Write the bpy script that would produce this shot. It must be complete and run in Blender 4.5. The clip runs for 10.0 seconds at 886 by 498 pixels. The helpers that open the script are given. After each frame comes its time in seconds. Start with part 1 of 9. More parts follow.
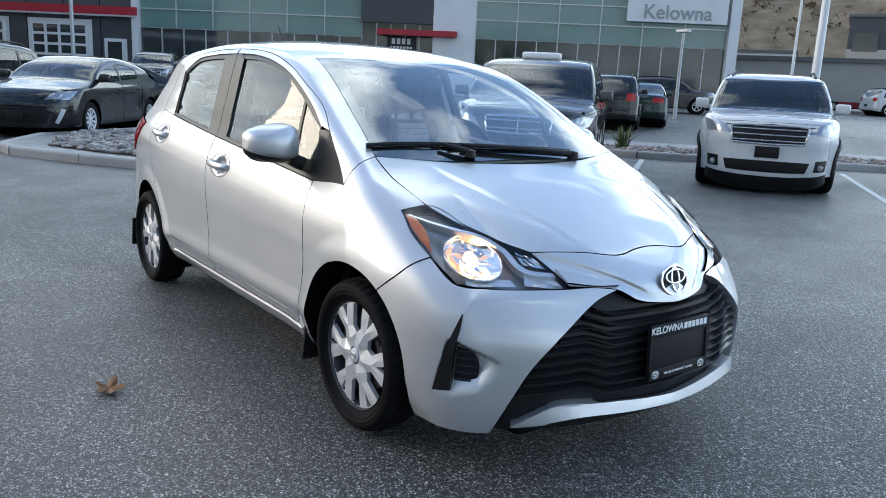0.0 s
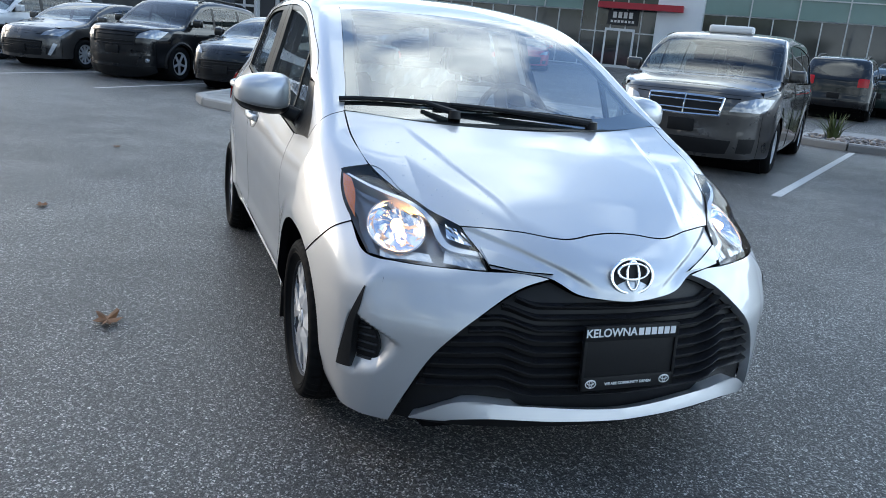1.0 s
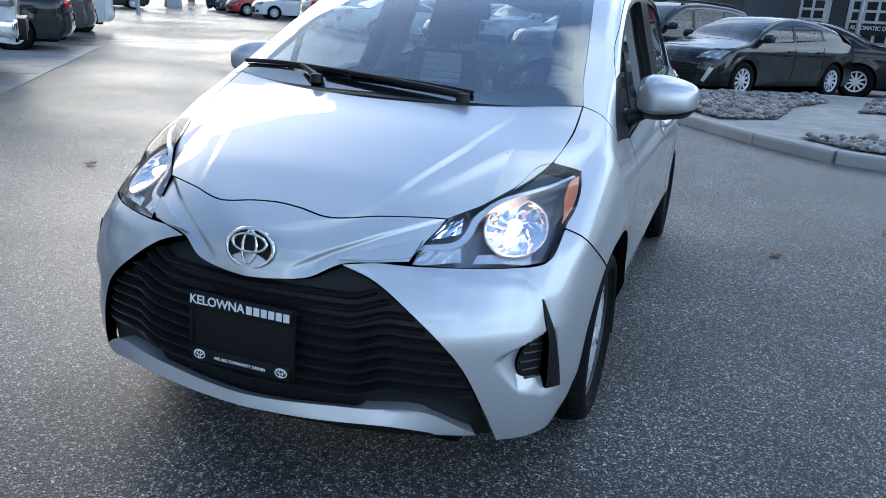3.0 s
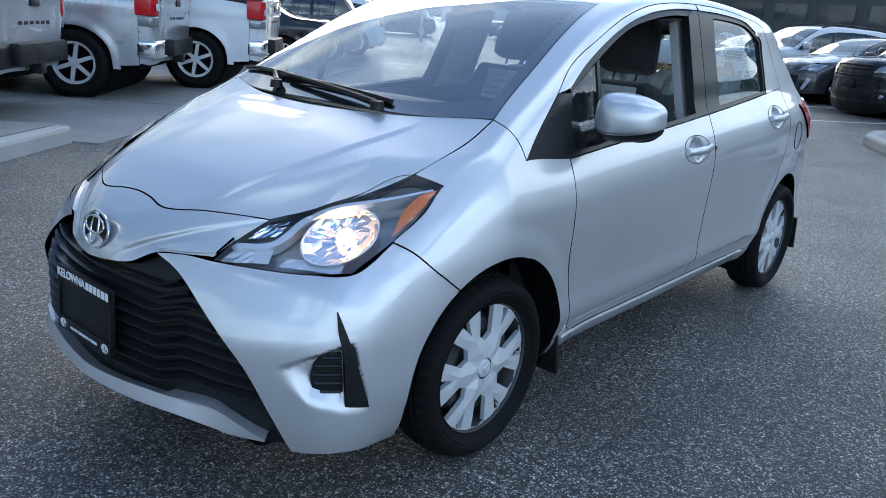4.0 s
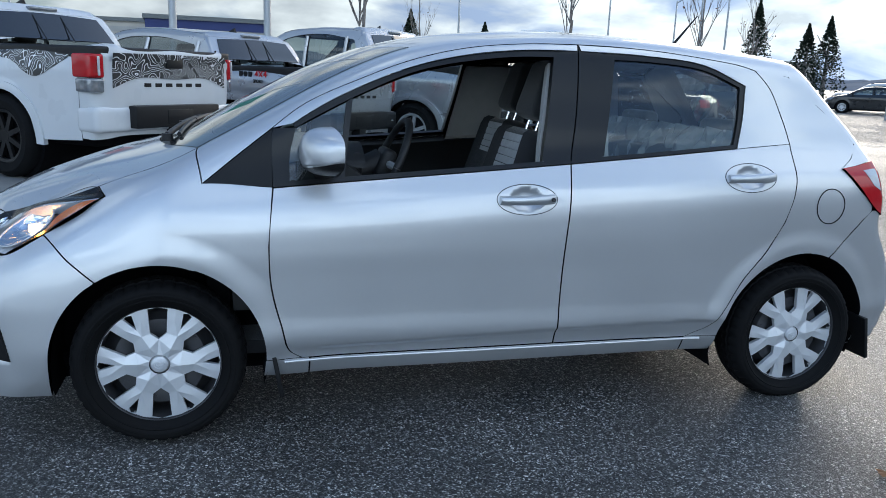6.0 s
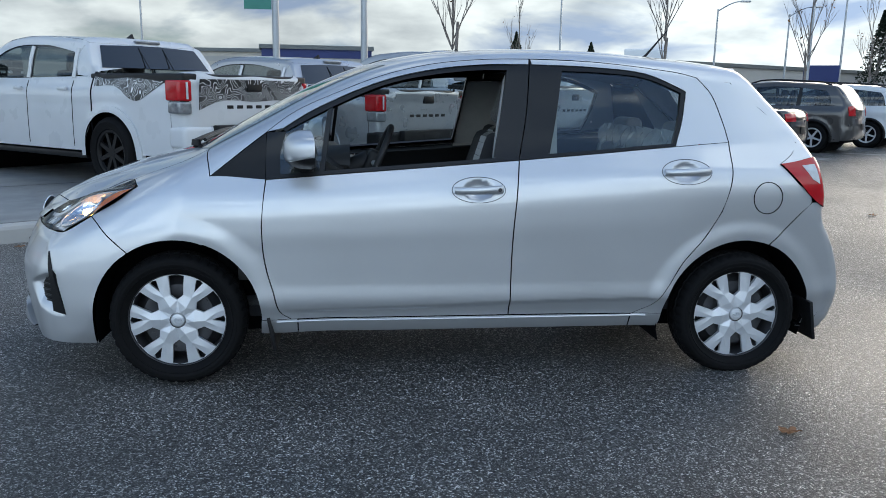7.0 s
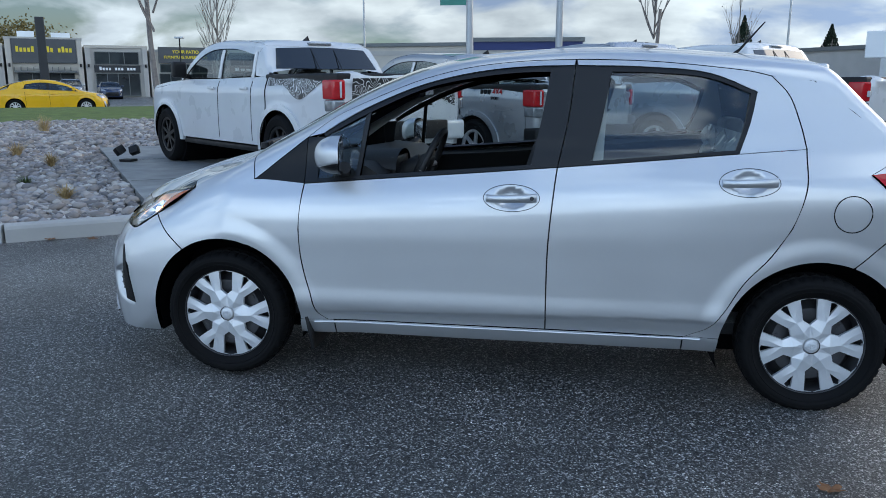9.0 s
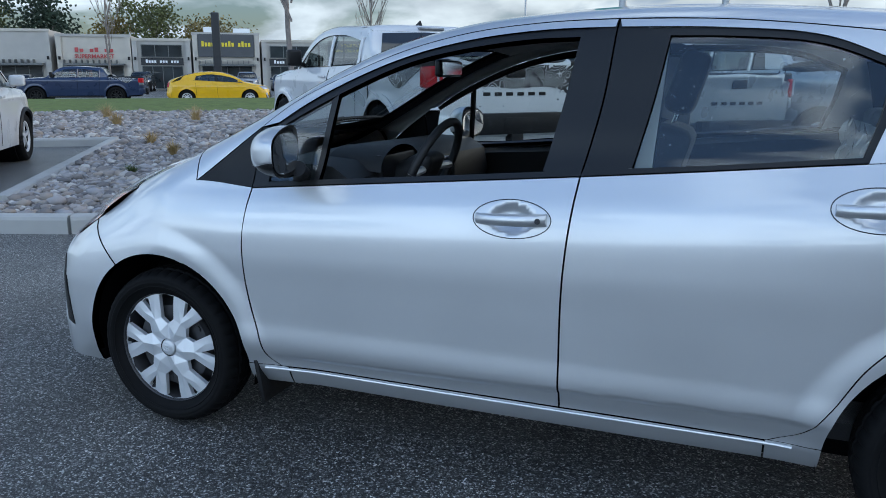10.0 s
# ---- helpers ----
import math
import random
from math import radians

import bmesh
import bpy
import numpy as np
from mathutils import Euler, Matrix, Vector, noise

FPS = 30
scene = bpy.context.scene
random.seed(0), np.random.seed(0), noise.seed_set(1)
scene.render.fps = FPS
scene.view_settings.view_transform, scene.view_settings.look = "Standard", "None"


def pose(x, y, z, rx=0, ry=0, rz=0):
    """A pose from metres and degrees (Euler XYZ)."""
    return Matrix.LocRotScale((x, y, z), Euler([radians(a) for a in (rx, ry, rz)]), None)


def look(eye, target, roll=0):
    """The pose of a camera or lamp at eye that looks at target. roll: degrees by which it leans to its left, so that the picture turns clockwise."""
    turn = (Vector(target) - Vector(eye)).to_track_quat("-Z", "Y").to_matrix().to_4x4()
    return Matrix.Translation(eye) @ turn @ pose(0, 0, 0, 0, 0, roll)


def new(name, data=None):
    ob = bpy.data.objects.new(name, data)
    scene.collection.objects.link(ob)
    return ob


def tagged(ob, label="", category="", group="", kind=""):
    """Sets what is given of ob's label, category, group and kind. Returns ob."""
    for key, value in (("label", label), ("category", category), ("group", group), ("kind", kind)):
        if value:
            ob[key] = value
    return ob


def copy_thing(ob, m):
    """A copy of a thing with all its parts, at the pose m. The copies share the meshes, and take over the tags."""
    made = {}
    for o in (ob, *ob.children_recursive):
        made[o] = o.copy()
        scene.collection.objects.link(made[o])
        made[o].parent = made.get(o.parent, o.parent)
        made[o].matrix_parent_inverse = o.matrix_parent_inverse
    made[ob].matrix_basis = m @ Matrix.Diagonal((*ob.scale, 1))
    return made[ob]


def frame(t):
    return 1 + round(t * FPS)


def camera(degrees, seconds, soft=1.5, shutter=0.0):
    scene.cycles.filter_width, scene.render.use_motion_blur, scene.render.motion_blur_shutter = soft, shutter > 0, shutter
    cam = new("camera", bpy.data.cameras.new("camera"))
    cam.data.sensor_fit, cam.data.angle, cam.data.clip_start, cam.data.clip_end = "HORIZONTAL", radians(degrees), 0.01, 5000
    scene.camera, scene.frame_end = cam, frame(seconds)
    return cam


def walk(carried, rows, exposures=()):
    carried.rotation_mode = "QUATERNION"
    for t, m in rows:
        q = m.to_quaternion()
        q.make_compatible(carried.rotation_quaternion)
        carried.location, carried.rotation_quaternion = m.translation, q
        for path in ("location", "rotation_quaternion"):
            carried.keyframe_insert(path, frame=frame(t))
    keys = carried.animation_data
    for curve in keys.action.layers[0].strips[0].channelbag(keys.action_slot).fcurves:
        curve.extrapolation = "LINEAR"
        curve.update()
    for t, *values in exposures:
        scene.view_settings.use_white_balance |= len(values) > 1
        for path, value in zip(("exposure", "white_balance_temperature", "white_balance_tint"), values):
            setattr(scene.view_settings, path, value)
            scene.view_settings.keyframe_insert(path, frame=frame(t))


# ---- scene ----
cam = camera(59.4, 10.0, soft=0.9)
PATH = [
    (0, (3.623, -2.205, 1.297), (2.064, -1.025, 0.878), 2.8),
    (0.5, (3.704, -1.793, 1.344), (2.024, -0.812, 0.881), 4.1),
    (1, (3.84, -1.296, 1.278), (2.04, -0.592, 0.762), 5.0),
    (1.5, (3.909, -0.701, 1.282), (2.031, -0.31, 0.718), 5.1),
    (2, (3.956, -0.096, 1.285), (2.047, -0.043, 0.688), 4.5),
    (2.5, (3.867, 0.501, 1.27), (1.983, 0.212, 0.664), 3.8),
    (2.7, (3.799, 0.741, 1.284), (1.94, 0.316, 0.68), 3.7),
    (3.8, (3.142, 1.912, 1.305), (1.601, 0.777, 0.725), 3.9),
    (4, (2.993, 2.066, 1.3), (1.527, 0.833, 0.726), 3.9),
    (4.5, (2.51, 2.481, 1.297), (1.286, 0.998, 0.747), 3.7),
    (5, (1.954, 2.826, 1.293), (0.988, 1.154, 0.771), 3.3),
    (5.5, (1.449, 3.167, 1.304), (0.732, 1.364, 0.819), 2.7),
    (6.8, (0.524, 3.929, 1.256), (0.259, 1.987, 0.862), 1.2),
    (7, (0.507, 4.099, 1.259), (0.278, 2.151, 0.866), 0.9),
    (7.5, (0.449, 4.402, 1.318), (0.301, 2.448, 0.918), 0.5),
    (8, (0.272, 4.534, 1.341), (0.237, 2.576, 0.932), 0.0),
    (8.5, (0.042, 4.386, 1.308), (0.162, 2.433, 0.895), -0.0),
    (9, (-0.26, 3.997, 1.32), (0.053, 2.067, 0.901), -0.0),
    (9.5, (-0.532, 3.491, 1.301), (-0.014, 1.608, 0.87), -0.1),
    (10, (-0.64, 2.932, 1.253), (0.066, 1.112, 0.819), 0.1),
]
# the camera opens up while no sky is in view
# seconds, stops, kelvin, tint: the clip's camera opens less and its white balance drifts as it walks
STOPS = [(0, 1.90, 6900, 10), (1, 1.82, 6850, 10), (2, 1.66, 6500, 10), (2.7, 1.62, 6250, 10), (4, 1.66, 6300, 10), (5, 1.58, 6400, 10),
         (6, 1.52, 6600, 10), (7, 1.46, 6900, 10), (8.5, 1.44, 6550, 10), (9.5, 1.46, 6400, 10), (10, 1.48, 6380, 10)]
walk(cam, [(t, look(eye, target, roll)) for t, eye, target, roll in PATH], STOPS)

# ---- world, sun, exposure ----
SUN_AZ, SUN_EL = radians(-138), radians(14)      # low sun behind thin cloud, beyond the car's tail
SUN_DIR = Vector((math.cos(SUN_AZ) * math.cos(SUN_EL), math.sin(SUN_AZ) * math.cos(SUN_EL), math.sin(SUN_EL)))
SKY_LOW, SKY_HIGH, SKY_LEAN, SUN_VEIL = 0.36, 0.62, 0.72, 0.06


def build_world():
    w = bpy.data.worlds.new("cloudy_sky")
    scene.world = w
    w.use_nodes = True
    nt = w.node_tree
    nt.nodes.clear()
    n = nt.nodes.new
    L = nt.links.new
    out, bg = n("ShaderNodeOutputWorld"), n("ShaderNodeBackground")
    sky = n("ShaderNodeTexSky")
    sky.sky_type, sky.sun_disc = "NISHITA", False
    sky.sun_elevation, sky.sun_rotation = SUN_EL, math.pi / 2 - SUN_AZ
    sky.air_density, sky.dust_density = 1.0, 1.5
    dim = n("ShaderNodeMix")
    dim.data_type, dim.blend_type = "RGBA", "MULTIPLY"
    dim.inputs[0].default_value = 1
    dim.inputs[7].default_value = (0.11, 0.135, 0.17, 1)
    L(sky.outputs[0], dim.inputs[6])
    tc = n("ShaderNodeTexCoord")
    # flatten the sky dome so that the clouds bunch up towards the horizon
    sep = n("ShaderNodeSeparateXYZ")
    L(tc.outputs["Generated"], sep.inputs[0])
    lift = n("ShaderNodeMath")
    lift.operation = "ADD"
    lift.inputs[1].default_value = 0.32
    L(sep.outputs[2], lift.inputs[0])
    divx, divy = n("ShaderNodeMath"), n("ShaderNodeMath")
    for d, k in ((divx, 0), (divy, 1)):
        d.operation = "DIVIDE"
        L(sep.outputs[k], d.inputs[0])
        L(lift.outputs[0], d.inputs[1])
    com = n("ShaderNodeCombineXYZ")
    L(divx.outputs[0], com.inputs[0])
    L(divy.outputs[0], com.inputs[1])
    cover, shade = n("ShaderNodeTexNoise"), n("ShaderNodeTexNoise")
    cover.inputs["Scale"].default_value, cover.inputs["Detail"].default_value = 2.3, 9
    cover.inputs["Distortion"].default_value = 0.35
    shade.inputs["Scale"].default_value, shade.inputs["Detail"].default_value = 3.6, 7
    L(com.outputs[0], cover.inputs["Vector"])
    L(com.outputs[0], shade.inputs["Vector"])
    r1, r2 = n("ShaderNodeValToRGB"), n("ShaderNodeValToRGB")
    r1.color_ramp.elements[0].position, r1.color_ramp.elements[1].position = 0.43, 0.57
    r2.color_ramp.elements[0].position, r2.color_ramp.elements[1].position = 0.32, 0.70
    r2.color_ramp.elements[0].color, r2.color_ramp.elements[1].color = (0.50, 0.59, 0.685, 1), (1.04, 1.18, 1.29, 1)
    # the cloud thins out overhead
    thin = n("ShaderNodeMapRange")
    thin.inputs[1].default_value, thin.inputs[2].default_value = 0.06, 0.50
    thin.inputs[3].default_value, thin.inputs[4].default_value = 0.10, -0.09
    L(sep.outputs[2], thin.inputs[0])
    veil = n("ShaderNodeMath")
    veil.operation = "ADD"
    gather = n("ShaderNodeMath")                   # more cloud over the side that the sun lights
    gather.operation = "MULTIPLY_ADD"
    gather.inputs[1].default_value = 0.06
    L(cover.outputs[0], gather.inputs[2])
    L(gather.outputs[0], veil.inputs[0])
    L(thin.outputs[0], veil.inputs[1])
    L(veil.outputs[0], r1.inputs[0])
    L(shade.outputs[0], r2.inputs[0])
    # clouds are brighter and warmer towards the sun
    dot = n("ShaderNodeVectorMath")
    dot.operation = "DOT_PRODUCT"
    dot.inputs[1].default_value = SUN_DIR
    L(tc.outputs["Generated"], dot.inputs[0])
    glow = n("ShaderNodeMapRange")
    glow.inputs[1].default_value, glow.inputs[2].default_value = -0.8, 0.5
    glow.inputs[3].default_value, glow.inputs[4].default_value = 0.0, 1.0
    L(dot.outputs["Value"], glow.inputs[0])
    pw = n("ShaderNodeMath")
    pw.operation = "POWER"
    pw.inputs[1].default_value = 1.0
    L(glow.outputs[0], pw.inputs[0])
    warm = n("ShaderNodeMix")
    warm.data_type, warm.blend_type = "RGBA", "MIX"
    warm.inputs[6].default_value, warm.inputs[7].default_value = (1.19, 1.31, 1.42, 1), (1.07, 1.07, 1.03, 1)
    L(pw.outputs[0], warm.inputs[0])
    lit = n("ShaderNodeMix")
    lit.data_type, lit.blend_type = "RGBA", "MULTIPLY"
    lit.inputs[0].default_value = 1
    L(r2.outputs[0], lit.inputs[6])
    L(warm.outputs[2], lit.inputs[7])
    mix = n("ShaderNodeMix")
    mix.data_type = "RGBA"
    L(r1.outputs[0], mix.inputs[0])
    cap = n("ShaderNodeVectorMath")                # thin veil dulls the glare round the sun
    cap.operation = "MINIMUM"
    cap.inputs[1].default_value = (0.36, 0.50, 0.74)
    L(dim.outputs[2], cap.inputs[0])
    L(cap.outputs[0], mix.inputs[6])
    L(lit.outputs[2], mix.inputs[7])
    L(mix.outputs[2], bg.inputs[0])
    # brighter with height, and towards the side of the sky that the low sun lights full on
    rise, lean, sheen, veil_glow, total = n("ShaderNodeMapRange"), n("ShaderNodeVectorMath"), n("ShaderNodeMath"), n("ShaderNodeMapRange"), n("ShaderNodeMath")
    rise.inputs[1].default_value, rise.inputs[2].default_value = 0.30, 1.0
    rise.inputs[3].default_value, rise.inputs[4].default_value = SKY_LOW, SKY_HIGH
    L(sep.outputs[2], rise.inputs[0])
    lean.operation = "DOT_PRODUCT"
    lean.inputs[1].default_value = (-0.45 * SKY_LEAN, 0.89 * SKY_LEAN, 0)
    L(tc.outputs["Generated"], lean.inputs[0])
    sheen.operation = "MULTIPLY_ADD"
    sheen.inputs[2].default_value = 0
    even = n("ShaderNodeMath")
    even.operation = "ADD"
    even.inputs[1].default_value = 1.44
    L(lean.outputs["Value"], even.inputs[0])
    L(lean.outputs["Value"], gather.inputs[0])
    L(rise.outputs[0], sheen.inputs[0])
    L(even.outputs[0], sheen.inputs[1])
    veil_glow.interpolation_type = "SMOOTHSTEP"
    veil_glow.inputs[1].default_value, veil_glow.inputs[2].default_value = 0.70, 1.0
    veil_glow.inputs[3].default_value, veil_glow.inputs[4].default_value = 0.0, SUN_VEIL
    L(dot.outputs["Value"], veil_glow.inputs[0])
    total.operation = "ADD"
    L(sheen.outputs[0], total.inputs[0])
    L(veil_glow.outputs[0], total.inputs[1])
    L(total.outputs[0], bg.inputs[1])
    L(bg.outputs[0], out.inputs[0])
    sun = new("sun", bpy.data.lights.new("sun", "SUN"))
    sun.data.energy, sun.data.angle, sun.data.color = 0.45, radians(38), (1.0, 0.88, 0.72)
    sun.matrix_world = look((0, 0, 30), Vector((0, 0, 30)) - SUN_DIR)


build_world()


# ---- materials ----
def mat(name, color, rough=0.5, metal=0.0, coat=0.0, spec=0.5, noise_scale=0.0, noise_amt=0.0, bump=0.0, bump_scale=200.0, emit=0.0, rough_var=0.0, random_amt=0.0, sheen=0.0):
    """A principled material with broad tint variation, fine bump and uneven gloss, in metres."""
    m = bpy.data.materials.new(name)
    m.use_nodes = True
    nt = m.node_tree
    b = nt.nodes["Principled BSDF"]
    n, L = nt.nodes.new, nt.links.new
    b.inputs["Base Color"].default_value = (*color, 1)
    b.inputs["Roughness"].default_value, b.inputs["Metallic"].default_value = rough, metal
    b.inputs["Coat Weight"].default_value, b.inputs["Coat Roughness"].default_value = coat, 0.03
    b.inputs["Specular IOR Level"].default_value = spec
    b.inputs["Sheen Weight"].default_value = sheen
    if emit:
        b.inputs["Emission Color"].default_value, b.inputs["Emission Strength"].default_value = (*color, 1), emit
    tc = n("ShaderNodeTexCoord")
    if noise_amt or random_amt:
        hsv = n("ShaderNodeHueSaturation")
        hsv.inputs["Color"].default_value = (*color, 1)
        val = n("ShaderNodeMath")
        val.operation = "ADD"
        val.inputs[0].default_value, val.inputs[1].default_value = 0.5, 0.5
        if noise_amt:
            t = n("ShaderNodeTexNoise")
            t.inputs["Scale"].default_value, t.inputs["Detail"].default_value = noise_scale, 6
            L(tc.outputs["Object"], t.inputs["Vector"])
            mr = n("ShaderNodeMapRange")
            mr.inputs[1].default_value, mr.inputs[2].default_value = 0.25, 0.75
            mr.inputs[3].default_value, mr.inputs[4].default_value = 0.5 - noise_amt, 0.5 + noise_amt
            L(t.outputs[0], mr.inputs[0])
            L(mr.outputs[0], val.inputs[0])
        if random_amt:
            oi = n("ShaderNodeObjectInfo")
            mr2 = n("ShaderNodeMapRange")
            mr2.inputs[3].default_value, mr2.inputs[4].default_value = 0.5 - random_amt, 0.5 + random_amt
            L(oi.outputs["Random"], mr2.inputs[0])
            L(mr2.outputs[0], val.inputs[1])
        L(val.outputs[0], hsv.inputs["Value"])
        L(hsv.outputs[0], b.inputs["Base Color"])
    if rough_var:
        t = n("ShaderNodeTexNoise")
        t.inputs["Scale"].default_value, t.inputs["Detail"].default_value = max(noise_scale, 2) * 1.7, 5
        L(tc.outputs["Object"], t.inputs["Vector"])
        mr = n("ShaderNodeMapRange")
        mr.inputs[1].default_value, mr.inputs[2].default_value = 0.3, 0.7
        mr.inputs[3].default_value, mr.inputs[4].default_value = max(rough - rough_var, 0.02), rough + rough_var
        L(t.outputs[0], mr.inputs[0])
        L(mr.outputs[0], b.inputs["Roughness"])
    if bump:
        t = n("ShaderNodeTexNoise")
        t.inputs["Scale"].default_value, t.inputs["Detail"].default_value = bump_scale, 4
        L(tc.outputs["Object"], t.inputs["Vector"])
        bp = n("ShaderNodeBump")
        bp.inputs["Strength"].default_value, bp.inputs["Distance"].default_value = 0.6, bump
        L(t.outputs[0], bp.inputs["Height"])
        L(bp.outputs[0], b.inputs["Normal"])
    return m


def glass_mat(name, tint, gloss_ior=1.5, rough=0.0, power=4.5):
    """Thin sheet glass: clear through, tinted, with a mirror sheen that grows at a slant."""
    m = bpy.data.materials.new(name)
    m.use_nodes = True
    nt = m.node_tree
    nt.nodes.clear()
    n, L = nt.nodes.new, nt.links.new
    out, mix, tr, gl, lw = n("ShaderNodeOutputMaterial"), n("ShaderNodeMixShader"), n("ShaderNodeBsdfTransparent"), n("ShaderNodeBsdfGlossy"), n("ShaderNodeLayerWeight")
    tr.inputs[0].default_value = (*tint, 1)
    gl.inputs["Roughness"].default_value = rough
    gl.inputs["Color"].default_value = (1, 1, 1, 1)
    lw.inputs[0].default_value = 0.5
    f0 = ((gloss_ior - 1) / (gloss_ior + 1))**2
    pw, fr = n("ShaderNodeMath"), n("ShaderNodeMath")
    pw.operation, fr.operation = "POWER", "MULTIPLY_ADD"
    pw.inputs[1].default_value = power
    fr.inputs[1].default_value, fr.inputs[2].default_value = 1 - f0, f0
    L(lw.outputs["Facing"], pw.inputs[0])
    L(pw.outputs[0], fr.inputs[0])
    L(fr.outputs[0], mix.inputs[0])
    L(tr.outputs[0], mix.inputs[1])
    L(gl.outputs[0], mix.inputs[2])
    L(mix.outputs[0], out.inputs[0])
    return m


def asphalt_mat():
    m = bpy.data.materials.new("wet_asphalt")
    m.use_nodes = True
    nt = m.node_tree
    b = nt.nodes["Principled BSDF"]
    n, L = nt.nodes.new, nt.links.new
    tc = n("ShaderNodeTexCoord")
    stones, grit, big, mid = n("ShaderNodeTexVoronoi"), n("ShaderNodeTexNoise"), n("ShaderNodeTexNoise"), n("ShaderNodeTexNoise")
    stones.inputs["Scale"].default_value = 190
    grit.inputs["Scale"].default_value, grit.inputs["Detail"].default_value = 230, 3
    big.inputs["Scale"].default_value, big.inputs["Detail"].default_value = 0.22, 5
    mid.inputs["Scale"].default_value, mid.inputs["Detail"].default_value = 1.6, 6
    for t in (stones, grit, big, mid):
        L(tc.outputs["Object"], t.inputs["Vector"])
    clump = n("ShaderNodeTexNoise")
    clump.inputs["Scale"].default_value, clump.inputs["Detail"].default_value, clump.inputs["Roughness"].default_value = 42, 5, 0.7
    L(tc.outputs["Object"], clump.inputs["Vector"])
    # a few pale stones among the dark ones
    pick = n("ShaderNodeValToRGB")
    e = pick.color_ramp.elements
    e[0].position, e[0].color = 0.0, (0.014, 0.014, 0.0135, 1)
    e[1].position, e[1].color = 0.62, (0.062, 0.062, 0.061, 1)
    for pos, c in ((0.74, (0.12, 0.12, 0.118, 1)), (0.88, (0.30, 0.295, 0.285, 1)), (1.0, (0.66, 0.65, 0.63, 1))):
        k = e.new(pos)
        k.color = c
    sepc = n("ShaderNodeSeparateColor")
    L(stones.outputs["Color"], sepc.inputs[0])
    L(sepc.outputs[0], pick.inputs[0])
    tint = n("ShaderNodeMix")
    tint.data_type, tint.blend_type = "RGBA", "MULTIPLY"
    tint.inputs[0].default_value = 1
    mr = n("ShaderNodeMapRange")
    mr.inputs[1].default_value, mr.inputs[2].default_value = 0.35, 0.7
    mr.inputs[3].default_value, mr.inputs[4].default_value = 0.75, 1.3
    L(mid.outputs[0], mr.inputs[0])
    L(pick.outputs[0], tint.inputs[6])
    patchy, blend = n("ShaderNodeMapRange"), n("ShaderNodeMath")
    patchy.inputs[1].default_value, patchy.inputs[2].default_value = 0.38, 0.64
    patchy.inputs[3].default_value, patchy.inputs[4].default_value = 0.40, 1.65
    L(clump.outputs[0], patchy.inputs[0])
    blend.operation = "MULTIPLY"
    L(mr.outputs[0], blend.inputs[0])
    L(patchy.outputs[0], blend.inputs[1])
    L(blend.outputs[0], tint.inputs[7])
    L(tint.outputs[2], b.inputs["Base Color"])
    # damp film: glossier in broad patches
    wet = n("ShaderNodeMapRange")
    wet.inputs[1].default_value, wet.inputs[2].default_value = 0.40, 0.62
    wet.inputs[3].default_value, wet.inputs[4].default_value = 0.48, 0.32
    L(big.outputs[0], wet.inputs[0])
    L(wet.outputs[0], b.inputs["Roughness"])
    # standing film of rain in streaks
    film = n("ShaderNodeMapRange")
    film.inputs[1].default_value, film.inputs[2].default_value = 0.42, 0.58
    film.inputs[3].default_value, film.inputs[4].default_value = 0.05, 0.28
    L(big.outputs[0], film.inputs[0])
    L(film.outputs[0], b.inputs["Coat Weight"])
    b.inputs["Coat Roughness"].default_value = 0.17
    hsum = n("ShaderNodeMath")
    hsum.operation = "MULTIPLY_ADD"
    hsum.inputs[1].default_value = -0.8
    L(stones.outputs["Distance"], hsum.inputs[0])
    L(grit.outputs[0], hsum.inputs[2])
    bp = n("ShaderNodeBump")
    bp.inputs["Strength"].default_value, bp.inputs["Distance"].default_value = 1.0, 0.006
    hall = n("ShaderNodeMath")
    hall.operation = "MULTIPLY_ADD"
    hall.inputs[1].default_value = 2.0
    L(clump.outputs[0], hall.inputs[0])
    L(hsum.outputs[0], hall.inputs[2])
    L(hall.outputs[0], bp.inputs["Height"])
    L(bp.outputs[0], b.inputs["Normal"])
    soft = n("ShaderNodeBump")
    soft.inputs["Strength"].default_value, soft.inputs["Distance"].default_value = 0.4, 0.003
    L(hsum.outputs[0], soft.inputs["Height"])
    L(soft.outputs[0], b.inputs["Coat Normal"])
    return m


PAINT = mat("silver_paint", (0.59, 0.60, 0.615), 0.43, 0.70, 1.0, noise_scale=2.5, noise_amt=0.03, rough_var=0.03)
PAINT.node_tree.nodes["Principled BSDF"].inputs["Coat IOR"].default_value = 1.68
BLACK = mat("black_plastic", (0.010, 0.010, 0.011), 0.42, spec=0.25, bump=0.0006, bump_scale=900, noise_scale=6, noise_amt=0.12, rough_var=0.08)
TRIM = mat("satin_black_trim", (0.011, 0.011, 0.012), 0.32, coat=0.05, spec=0.3, noise_scale=5, noise_amt=0.1)
SLAT = mat("glossy_black_slat", (0.014, 0.014, 0.016), 0.24, spec=0.5, noise_scale=8, noise_amt=0.1)
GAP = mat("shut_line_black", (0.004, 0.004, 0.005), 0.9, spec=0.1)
RUBBER = mat("tyre_rubber", (0.006, 0.006, 0.0065), 0.75, spec=0.15, bump=0.001, bump_scale=300, noise_scale=9, noise_amt=0.2)
CAP = mat("silver_wheel_cover", (0.66, 0.67, 0.69), 0.40, 0.40, 0.3, noise_scale=9, noise_amt=0.04, rough_var=0.05)
STEEL = mat("dark_steel", (0.07, 0.07, 0.075), 0.5, 0.6, noise_scale=14, noise_amt=0.2)
